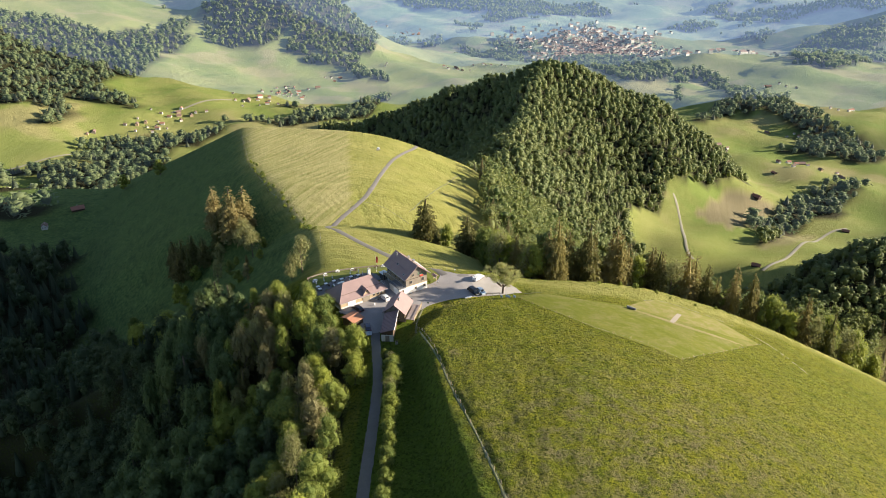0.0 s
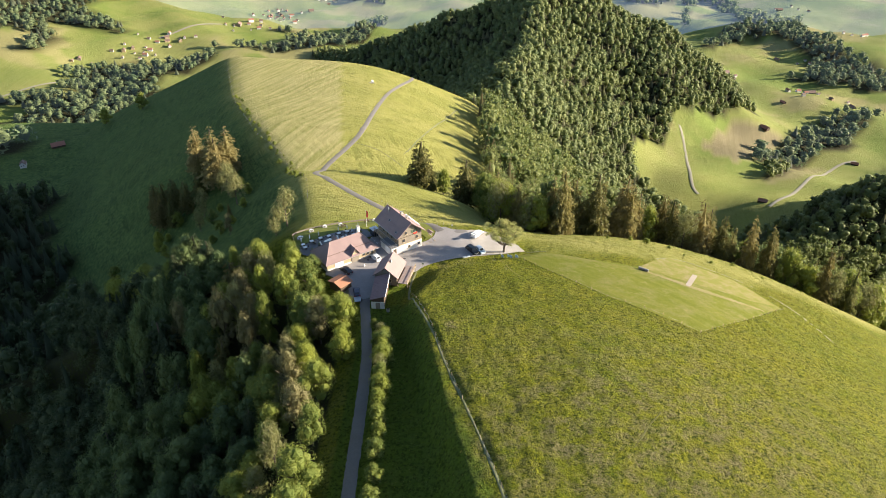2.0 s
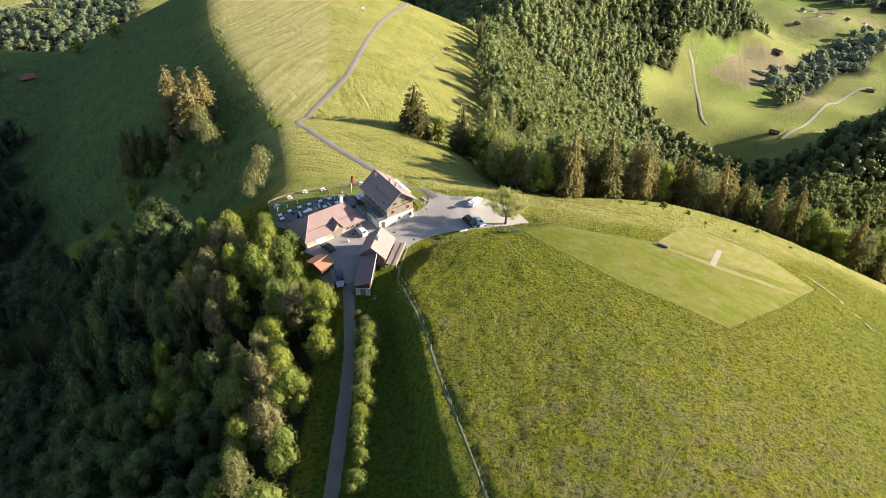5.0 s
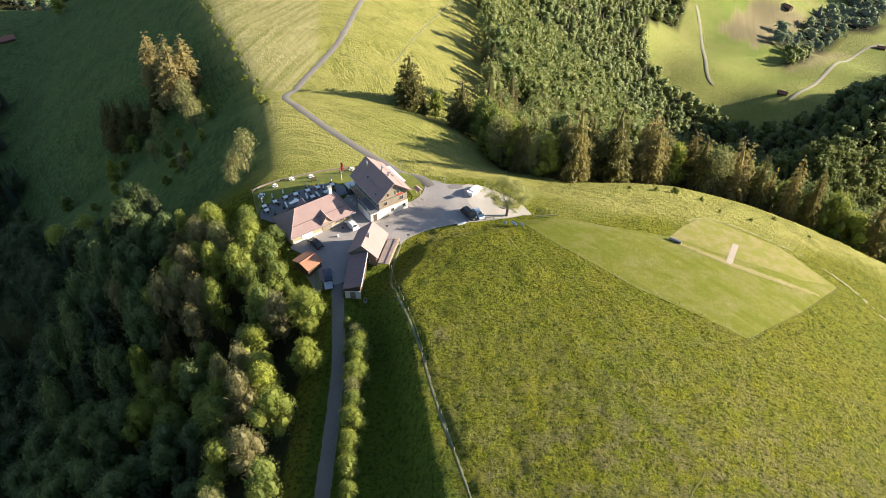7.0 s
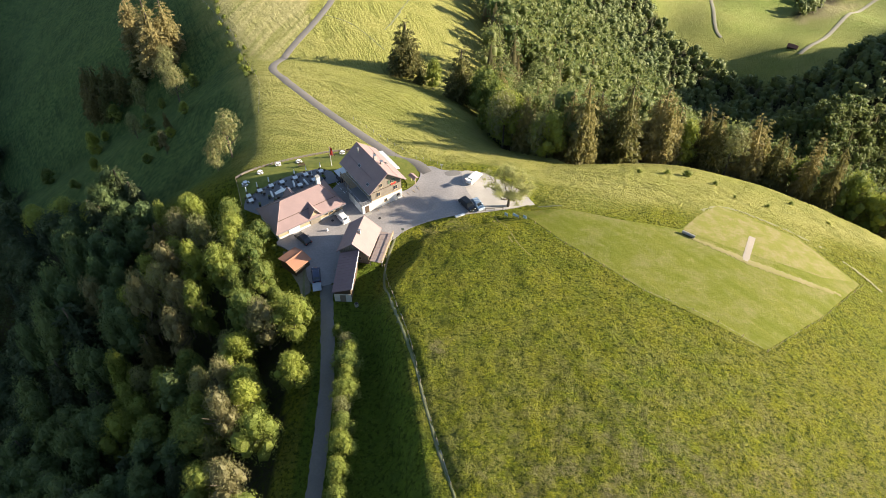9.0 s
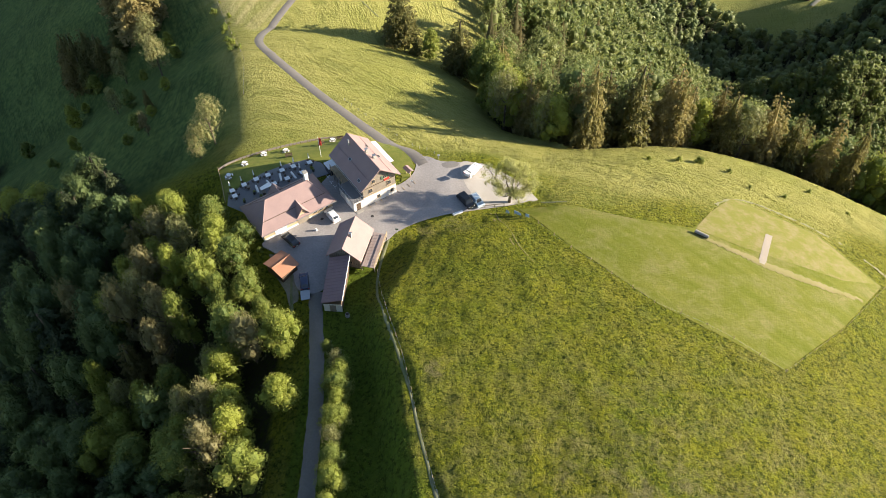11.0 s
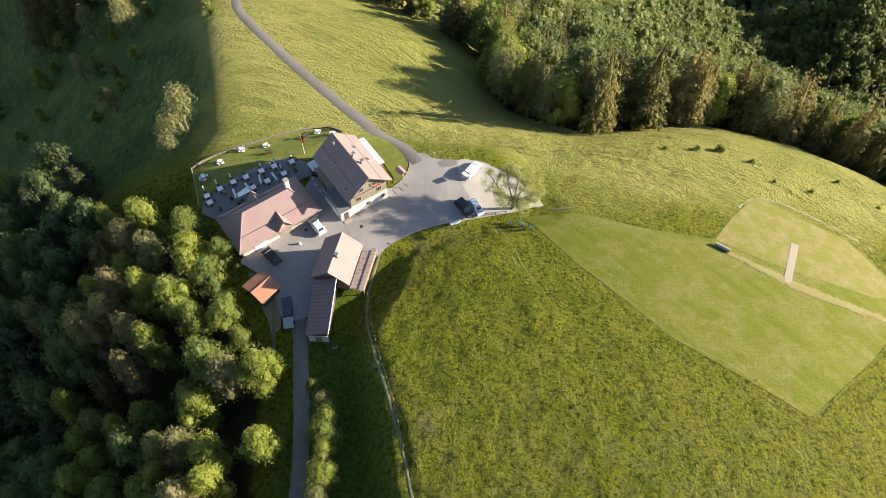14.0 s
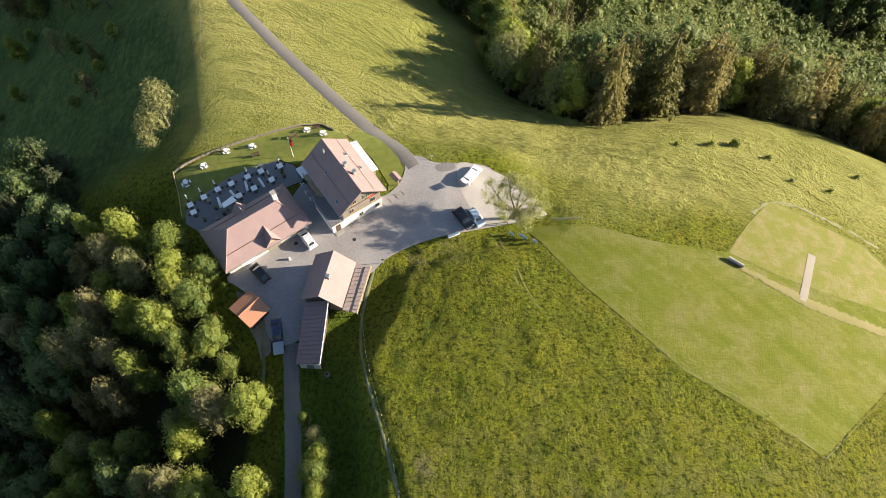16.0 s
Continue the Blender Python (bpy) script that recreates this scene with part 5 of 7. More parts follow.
    lone += [("broad", x, y, h, 1.1, "dark rounded bush on the shaded hillside") for x, y, h in ((-129, 311, 8), (-136, 300, 6), (-90, 259, 6), (-96, 310, 6), (-84, 272, 5), (-160, 300, 8), (-126, 265, 5), (-86, 262, 4), (-92, 254, 4), (-133, 305, 5), (-104, 300, 5))]
    lone += [("broad", x, y, h, 0.9, "large dark tree at the foot of the pasture") for x, y, h in ((-126, 241, 14), (-112, 234, 15), (-96, 224, 13), (-134, 250, 12))]
    lone += [("spruce", x, y, h, 1.0, "dark spruce in the shade of the hill") for x, y, h in ((-148, 333, 17), (-141, 327, 19), (-135, 326, 18), (-120, 322, 16), (-145, 324, 14))]
    for kind, x, y, h, w, words in lone:
        plant(kind, x, y, h, w, "tree", words, 0.3)
    # the big tree by the car park: limbs under a thin veil of young leaves
    t = new("tree")
    t.matrix_world = Matrix.Translation((15.2, 206.6, float(ground(15.2, 206.6))))
    tagged(t, "broad old maple with thin young leaves beside the car park", "tree")
    bm = rod((0, 0, -0.6), (0.2, 0.1, 2.6), 0.38, None, 9, 0.3)
    tips = []
    for k in range(9):
        a, r = k * 0.698 + rng.uniform(-0.2, 0.2), rng.uniform(3.4, 5.4)
        mid, tip = Vector((math.cos(a) * r * 0.5, math.sin(a) * r * 0.5, 4.1)), Vector((math.cos(a) * r, math.sin(a) * r, rng.uniform(5.4, 8.0)))
        rod((0.2, 0.1, 2.3), mid, 0.17, bm, 6, 0.11)
        rod(mid, tip, 0.11, bm, 5, 0.05)
        for _ in range(9):
            root = mid.lerp(tip, rng.uniform(0.0, 1))
            end = root + Vector((rng.uniform(-1.9, 1.9), rng.uniform(-1.9, 1.9), rng.uniform(0.4, 2.2)))
            rod(root, end, 0.045, bm, 4, 0.015)
            tips.append(end)
    part("trunk", bm, M_BARK, t)
    g = np.random.default_rng(3)
    v, f = cards(g, [tuple(p) for p in tips], [(1.15, 1.15, 0.9)] * len(tips), 15000, 0.105, 0.1)
    crown = new("crown", crown_mesh(v, [tuple(q) for q in f], M_LEAF_MAPLE))
    crown.parent = t
    # shrubs along the meadow's brow
    for x, y, h in [(72.8, 229.8, 1.6), (75.9, 223.1, 1.1), (84.7, 221.7, 1.3), (60, 232, 1.8), (66, 233, 2.2), (95, 229, 1.5), (52, 231, 1.2), (103, 222, 1.0), (-33, 189.5, 1.5), (-37, 191.5, 1.6), (-29.5, 215.6, 1.0), (-26.8, 181, 0.9), (-24.8, 171.5, 1.2), (-28.6, 173, 2.2)]:
        plant("shrub", x, y, h, 1.3, "shrub", "low rounded green shrub in the grass", 0.2)
    for k in range(46):
        y = 274 + 170 * (k / 46) ** 1.3 + rng.uniform(-2, 2)
        x = float(np.interp(y, BROW[:, 0], BROW[:, 1])) + rng.uniform(-2.0, 3.0)
        plant("shrub", x, y, rng.uniform(1.0, 2.6), 1.3, "shrub", "rough scrub along the brow of the hay field", 0.3)


build_single_plants()


# ---- meadow surface ----
def draped(name, shape, gap, mat, lift, label, category):
    """A sheet laid over the ground inside an outline, its border following the outline."""
    s = np.array(shape)
    xs, ys = np.arange(s[:, 0].min() - gap, s[:, 0].max() + gap, gap), np.arange(s[:, 1].min() - gap, s[:, 1].max() + gap, gap)
    gx, gy = np.meshgrid(xs, ys)
    # pull grid points next to the border onto it
    best, bx, by = np.full(gx.shape, 1e9), gx.copy(), gy.copy()
    for (ax, ay), (cx, cy) in zip(shape, shape[1:] + shape[:1]):
        dx, dy = cx - ax, cy - ay
        q = np.clip(((gx - ax) * dx + (gy - ay) * dy) / (dx * dx + dy * dy), 0, 1)
        d = np.hypot(gx - ax - q * dx, gy - ay - q * dy)
        near = d < best
        best, bx, by = np.where(near, d, best), np.where(near, ax + q * dx, bx), np.where(near, ay + q * dy, by)
    signed = off_shape(gx, gy, shape)
    snap = np.abs(signed) < gap * 0.71
    gx, gy = np.where(snap, bx, gx), np.where(snap, by, gy)
    ok = (signed < 0) | snap
    keep = ok[:-1, :-1] & ok[1:, 1:] & ok[1:, :-1] & ok[:-1, 1:]
    i = np.arange(gx.size).reshape(gx.shape)
    faces = np.stack([i[:-1, :-1], i[:-1, 1:], i[1:, 1:], i[1:, :-1]], -1)[keep]
    verts = np.stack([gx, gy, ground(gx, gy) + lift], -1).reshape(-1, 3)
    used, faces = np.unique(faces, return_inverse=True)
    return tagged(mesh_of(name, verts[used], faces.reshape(-1, 4), [mat], None, False), label, category, kind="structure")


def mown_material():
    n = Nodes("mown grass")
    p = n.place()
    rows = n.noise(n.add("Mapping", Vector=p, Rotation=(0, 0, 0.85)).outputs[0], 0.5, 4, 0.6, (0.12, 1.0, 1.0))
    col = n.mix(n.ramp(rows, 0.38, 0.66), (0.108, 0.126, 0.014), (0.152, 0.152, 0.027))
    col = n.mix(n.ramp(n.noise(p, 0.11, 6, 0.65), 0.46, 0.66), col, (0.182, 0.166, 0.062))
    col = n.mix(n.maths("MULTIPLY", n.ramp(n.noise(p, 0.9, 6, 0.75), 0.45, 0.70), 0.7), col, (0.104, 0.122, 0.012))
    col = n.mix(n.maths("MULTIPLY", n.ramp(n.noise(p, 0.35, 6, 0.8), 0.52, 0.68), 0.6), col, (0.215, 0.190, 0.075))
    col = n.mix(n.maths("MULTIPLY", n.ramp(n.noise(p, 4.0, 4, 0.7), 0.52, 0.70), 0.5), col, (0.070, 0.088, 0.010))
    n.bump(n.noise(p, 2.0, 5, 0.75), 0.7, 0.22)
    return n.done(col, 0.9, 0, 0.1)


def dry_material():
    n = Nodes("dry cropped grass")
    p = n.place()
    col = n.mix(n.ramp(n.noise(p, 0.30, 6, 0.75), 0.44, 0.62), (0.162, 0.160, 0.035), (0.225, 0.19, 0.092))
    col = n.mix(n.maths("MULTIPLY", n.ramp(n.noise(p, 2.2, 4, 0.7), 0.45, 0.75), 0.6), col, (0.15, 0.17, 0.04))
    n.bump(n.noise(p, 3.0, 4, 0.7), 0.5, 0.2)
    return n.done(col, 0.9, 0, 0.1)


M_MOWN, M_DRY = mown_material(), dry_material()
draped("ground_mown_field", MOWN, 1.6, M_MOWN, 0.05, "close-mown pale green field on the meadow slope", "field")
draped("ground_dry_field", [(55, 200.2), (61, 208), (68.5, 215.6), (86, 206), (94, 191.5), (85, 190), (72, 193), (63, 196)], 1.2, M_DRY, 0.09, "yellowed dry grass on the upper field", "field")
M_ARC = plain("worn earth in grass", (0.225, 0.19, 0.095), (0.160, 0.152, 0.04), 0.8, 0.95, 0, 0.4)
ribbon("path_worn_arc", [(56, 197), (62, 193.5), (69, 189.5), (78, 186.5), (87, 184.5)], lambda s: 0.9 + 1.4 * math.sin(3.14 * s), M_ARC, 0.14, 0.4, "worn earthy arc in the mown field", "path", 0.35, None, 0.03)
ribbon("path_brow", [(63, 211.5), (70, 216.5), (78, 213.5), (90, 207), (98, 198), (102, 188), (104, 176)], 0.8, plain("stony track", (0.25, 0.23, 0.15), (0.14, 0.15, 0.05), 1.2, 0.95, 0, 0.5), 0.06, 0.5, "stony trodden track along the field's edge", "path", 0.35, None, 0.05)
ribbon("path_strip", [(66.6, 190.6), (72.7, 202.2)], 1.5, plain("pale matting", (0.30, 0.26, 0.22), (0.235, 0.205, 0.17), 1.0, 0.9), 0.15, 0.8, "straight pale mat strip laid on the mown field", "mat", 0.03, None, 0.02)
ribbon("path_tree", [(19, 207.3), (24, 206.4), (28, 206.6)], 1.0, M_PATH, 0.0, 0.6, "short pale trodden patch behind the old tree", "path", 0.3)
ribbon("path_shelter", [(-29.5, 186), (-29.0, 181), (-28.2, 176), (-28.6, 171)], 0.9, M_PATH, 0.1, 0.6, "pale footpath below the shelter", "path", 0.2)
M_RUT = plain("wheel rut", (0.150, 0.135, 0.040), (0.19, 0.165, 0.07), 1.0, 0.95, 0, 0.4)
for o, w in ((-2.3, 0.5), (-1.3, 0.28)):
    ribbon("path_rut", [(x + o, y) for x, y in RUTS], w, M_RUT, 0.03, 0.5, "worn wheel rut running down the meadow", "path", 0.14, None, 0.05)
ribbon("path_pasture", [(1, 500), (-10.2, 434), (-16, 387), (-20.3, 353), (-24.7, 336)], 0.7, M_PATH, 0.1, 2.0, "faint pale trail over the pasture", "path", 0.3, None, 0.05)
ribbon("path_pasture", [(-51.5, 340.4), (-39.5, 337.5), (-32.8, 331.5), (-23.5, 319.7)], 0.5, M_PATH, 0.1, 1.0, "faint pale trail over the pasture", "path", 0.2, None, 0.05)
M_TRAIL = plain("trodden grass trail", (0.060, 0.072, 0.010), (0.12, 0.11, 0.04), 1.2, 0.95, 0, 0.5)
ribbon("path_trail", TRAIL, 0.32, M_TRAIL, 0.04, 0.5, "thin dark trail trodden through the meadow", "path", 0.15, None, 0.06)
M_LAWN = plain("garden lawn", (0.080, 0.112, 0.014), (0.190, 0.188, 0.040), 2.6, 0.9, 0, 0.3)
draped("ground_lawn", LAWN, 0.8, M_LAWN, 0.06, "short green garden lawn behind the inn", "lawn")
draped("ground_lawn_east", [(-10.2, 210.5), (-7, 213.3), (-6, 216.5), (-7, 219.5), (-12, 226), (-16, 228.5), (-18, 226), (-12, 219), (-8.5, 213)], 0.7, M_LAWN, 0.08, "grassy island beside the inn", "lawn")
draped("ground_dirt", [(-35, 190.5), (-29.5, 190), (-28, 184), (-27.2, 179), (-29, 178), (-30, 181), (-33, 185.5)], 0.7, plain("trodden grey earth", (0.22, 0.195, 0.16), (0.10, 0.10, 0.05), 0.7, 0.95, 0, 0.5), 0.1, "trodden grey earth round the shelter", "earth")
draped("pavement_terrace", [(-46.6, 204.5), (-46.9, 207.2), (-43.8, 210.7), (-40.2, 214), (-35.2, 217), (-30.8, 218.5), (-27.5, 217.5), (-25, 214), (-30, 211.5), (-39.5, 204.5), (-42.5, 202)], 0.8, M_TERRACE, 0.2, "dark grey paved beer garden terrace", "terrace")


def build_tussocks():
    """Grass tufts over the unmown meadow, one mesh."""
    rng = np.random.default_rng(11)
    x, y = rng.uniform(-14, 128, 110000), rng.uniform(94, 238, 110000)
    lump = noise2(x / 0.95, y / 1.05) + 0.7 * noise2(x / 2.1 + 4, y / 1.9)
    lane = np.minimum(off_line(x, y, LANE_NEAR)[0], off_line(x, y, [(-12, 188), (-12.2, 180.7), (-7.3, 165.4), (-0.9, 141.7), (9.6, 107.3)])[0])
    keep = (off_shape(x, y, MOWN) > 0.3) & (off_shape(x, y, YARD) > 1.5) & (lane > 1.0) & (lump > 0.05)
    x, y, lump = x[keep], y[keep], lump[keep]
    n = len(x)
    z = ground(x, y) + unevenness(x, y) + 0.06 + 0.05 * np.clip(lump, 0, 1.2)
    # each spray leans a little from the level
    tilt = rng.normal(0, 0.8, (n, 2))
    up = np.stack([tilt[:, 0], tilt[:, 1], np.ones(n)], 1)
    up /= np.linalg.norm(up, axis=1)[:, None]
    a = rng.uniform(0, 6.283, n)
    u = np.cross(up, np.stack([np.cos(a), np.sin(a), np.zeros(n)], 1))
    u /= np.linalg.norm(u, axis=1)[:, None]
    w = np.cross(up, u)
    s = rng.uniform(0.05, 0.13, (n, 1))
    p = np.stack([x, y, z], 1)
    verts = [np.stack([p - u * s, p - w * s * 0.7 - up * s * 0.35, p + u * s, p + w * s * 0.7 - up * s * 0.35], 1)]
    dry = np.exp(-0.5 * (((x - 40) / 36) ** 2 + ((y - 116) / 30) ** 2))
    tint = [np.repeat(np.clip(rng.uniform(0, 0.5, n) + 0.6 * dry * (noise2(x / 4 + 7, y / 4) > 0.0), 0, 1), 4)]
    v = np.concatenate(verts).reshape(-1, 3)
    f = np.arange(len(v), dtype=np.int32)
    me = bpy.data.meshes.new("tussock_grass")
    me.vertices.add(len(v))
    me.vertices.foreach_set("co", v.reshape(-1).astype(np.float32))
    me.loops.add(len(f))
    me.loops.foreach_set("vertex_index", f)
    me.polygons.add(len(f) // 4)
    me.polygons.foreach_set("loop_start", np.arange(0, len(f), 4, dtype=np.int32))
    me.update(calc_edges=True)
    me.attributes.new("tint", "FLOAT", "POINT").data.foreach_set("value", np.concatenate(tint).astype(np.float32))
    me.materials.append(leaves("meadow tufts", (0.122, 0.158, 0.006), (0.215, 0.19, 0.070), (0.160, 0.178, 0.008), "tint"))
    return tagged(new("tussock_grass", me), "uneven tufts of tall meadow grass, partly dry", "grass", kind="stuff")


build_tussocks()


# ---- fences ----
def fence(name, line, every, high, mat, label, wires=2, wall=False):
    f = thing(name, Matrix.Identity(4), label, "fence")
    pts = [Vector((*p, 0)) for p in line]
    out, carry = [pts[0]], 0.0
    for a, b in zip(pts, pts[1:]):
        length = (b - a).length
        while carry + length >= every:
            a = a.lerp(b, (every - carry) / length)
            length, carry = (b - a).length, 0.0
            out.append(a)
        carry += length
    tops = []
    for p in out:
        z = float(ground(p.x, p.y))
        post = part("post", rod((p.x, p.y, z - 0.3), (p.x + random.uniform(-0.05, 0.05), p.y + random.uniform(-0.05, 0.05), z + high), 0.06, None, 6), mat, f)
        tops.append(Vector((p.x, p.y, z)))
    for a, b in zip(tops, tops[1:]):
        for k in range(wires):
            h = high * (0.45 + 0.45 * k / max(1, wires - 1))
            part("rail" if wall else "wire", beam(a + Vector((0, 0, h)), b + Vector((0, 0, h)), 0.06 if wall else 0.012, 0.12 if wall else 0.012), mat if wall else M_METAL, f)
    return f


fence("meadow_fence", [(-12.2, 186), (-10.6, 178), (-8.9, 171.8), (-6.2, 164.2), (-4.4, 157.3), (-1.5, 145), (3.5, 128), (9, 110), (12, 100)], 4.0, 1.0, M_WOOD_PALE, "wire fence with pale wooden posts along the footpath")
fence("field_fence", [(60.8, 161.4), (51, 169.6), (40.6, 175), (25.6, 191), (18, 202)], 5.0, 0.9, M_WOOD_PALE, "light wire fence along the mown field", 1)
fence("field_fence", [(60.8, 161.4), (78, 174.6), (95.4, 190.6)], 5.0, 0.9, M_WOOD_PALE, "light wire fence along the mown field", 1)
fence("pasture_fence", [(-165, 526), (-128, 418), (-100, 352), (-80, 322), (-70, 300), (-56, 266), (-52, 246)], 6.0, 1.1, M_WOOD, "weathered pasture fence along the brow of the hill", 2)
fence("garden_fence", [(-51.2, 216.2), (-49.3, 211.1), (-46.8, 204.2)], 1.6, 1.0, M_WOOD_PALE, "pale timber rail fence at the garden's end", 2, True)
fence("road_fence", [(-1.6, 221.2), (-9, 230.5), (-18, 239.5), (-27, 249)], 3.0, 0.9, M_METAL, "thin metal road fence along the bend", 1)


def garden_wall():
    w = thing("garden_wall", Matrix.Identity(4), "low weathered wall bounding the garden lawn", "wall")
    line = [(-51.1, 216.4), (-49.5, 218.1), (-47.3, 219.7), (-41.1, 223.3), (-36.4, 225.7), (-31.5, 228.0), (-27.7, 229.5), (-23.7, 229.9), (-20.6, 227.4)]
    for a, b in zip(line, line[1:]):
        n = max(1, int(math.dist(a, b) / 0.9))
        for k in range(n):
            s0, s1 = k / n, (k + 1) / n - 0.03
            p, q = (a[0] + (b[0] - a[0]) * s0, a[1] + (b[1] - a[1]) * s0), (a[0] + (b[0] - a[0]) * s1, a[1] + (b[1] - a[1]) * s1)
            z = float(ground(*p))
            part("stone", beam((*p, z + 0.2), (*q, float(ground(*q)) + 0.2), 0.26 + random.uniform(0, 0.05), 0.5 + random.uniform(-0.08, 0.08)), M_WOOD, w)


garden_wall()


# ---- beer garden ----
def build_table():
    t = thing("beer_table", Matrix.Identity(4), "square terrace table with white cloth and dark chairs", "table", "terrace tables")
    part("tabletop", box(-0.55, 0.55, -0.55, 0.55, 0.70, 0.76, None, 0.015), M_WHITE, t)
    for sx in (-1, 1):
        for sy in (-1, 1):
            part("leg", box(sx * 0.45 - 0.03, sx * 0.45 + 0.03, sy * 0.45 - 0.03, sy * 0.45 + 0.03, 0, 0.7), M_METAL, t)
    return t


def build_chair():
    c = thing("chair", Matrix.Identity(4), "dark slatted terrace chair", "chair", "terrace chairs")
    part("seat", box(-0.22, 0.22, -0.22, 0.22, 0.42, 0.47, None, 0.01), M_WOOD_DARK, c)
    part("backrest", box(-0.22, 0.22, 0.19, 0.24, 0.5, 0.88, None, 0.01), M_WOOD_DARK, c)
    for sx in (-1, 1):
        part("leg", box(sx * 0.19 - 0.02, sx * 0.19 + 0.02, -0.21, -0.17, 0, 0.42), M_METAL, c)
        part("leg", box(sx * 0.19 - 0.02, sx * 0.19 + 0.02, 0.19, 0.23, 0, 0.52), M_METAL, c)
    return c


def build_umbrella():
    u = thing("closed_umbrella", Matrix.Identity(4), "closed white sunshade on a pole and round base", "umbrella", "terrace sunshades")
    part("base", rod((0, 0, 0), (0, 0, 0.12), 0.3, None, 12), M_STONE, u)
    part("pole", rod((0, 0, 0.1), (0, 0, 2.5), 0.03), M_METAL, u)
    bm = rod((0, 0, 1.1), (0, 0, 2.3), 0.17, None, 10, 0.09)
    part("canopy", bm, M_WHITE, u)
    return u


def build_round_table():
    r = thing("garden_table", Matrix.Identity(4), "round white stone garden table with curved benches", "table", "round garden tables")
    part("tabletop", rod((0, 0, 0.7), (0, 0, 0.8), 0.62, None, 20), M_WHITE, r)
    part("pedestal", rod((0, 0, 0), (0, 0, 0.7), 0.22, None, 10, 0.15), M_STONE, r)
    for k in range(4):
        a = k * math.pi / 2 + 0.4
        b = part("bench", box(-0.45, 0.45, -0.17, 0.17, 0.36, 0.45, None, 0.02), M_WHITE, r)
        b.matrix_local = Matrix.Translation((math.cos(a) * 1.0, math.sin(a) * 1.0, 0)) @ Matrix.Rotation(a + math.pi / 2, 4, "Z")
        foot = part("foot", box(-0.3, 0.3, -0.1, 0.1, 0, 0.36), M_STONE, b)
    part("slab", box(-1.15, 1.15, -1.0, 1.0, -0.1, 0.05), M_STONE, r)
    return r


def set_out(ob, spots, lift=0.2, shrink=1.0):
    for k, p in enumerate(spots):
        m = Matrix.Translation((p[0], p[1], float(ground(p[0], p[1])) + lift)) @ Matrix.Rotation(radians(p[2] if len(p) > 2 else 32), 4, "Z") @ Matrix.Diagonal((shrink, shrink, 1, 1))
        if k == 0:
            ob.matrix_world = m
        else:
            copy_thing(ob, m)


TABLES = [(-46.0, 208.0), (-45.1, 206.4), (-43.6, 209.6), (-41.2, 211.3), (-38.8, 212.6), (-35.9, 214.2), (-33.5, 215.5), (-30.0, 216.8), (-31.2, 213.6), (-34.3, 211.6), (-36.9, 209.9)]
set_out(build_table(), TABLES)
seats = [(x + math.cos(radians(32 + 90 * k + 90)) * 0.88, y + math.sin(radians(32 + 90 * k + 90)) * 0.88, 32 + 90 * k) for x, y in TABLES for k in range(4)]
set_out(build_chair(), seats)
set_out(build_umbrella(), [(-46.8, 209.3), (-44.4, 210.6), (-41.9, 212.3), (-36.2, 215.2), (-33.6, 216.6), (-30.3, 217.9), (-31.9, 214.7)])
set_out(build_round_table(), [(-48.0, 213.4, 10), (-45.2, 217.3, 40), (-41.6, 221.3, 25), (-36.6, 222.6, 60), (-26.3, 227.6, 15), (-22.6, 225.8, 35)], 0.12, 0.8)


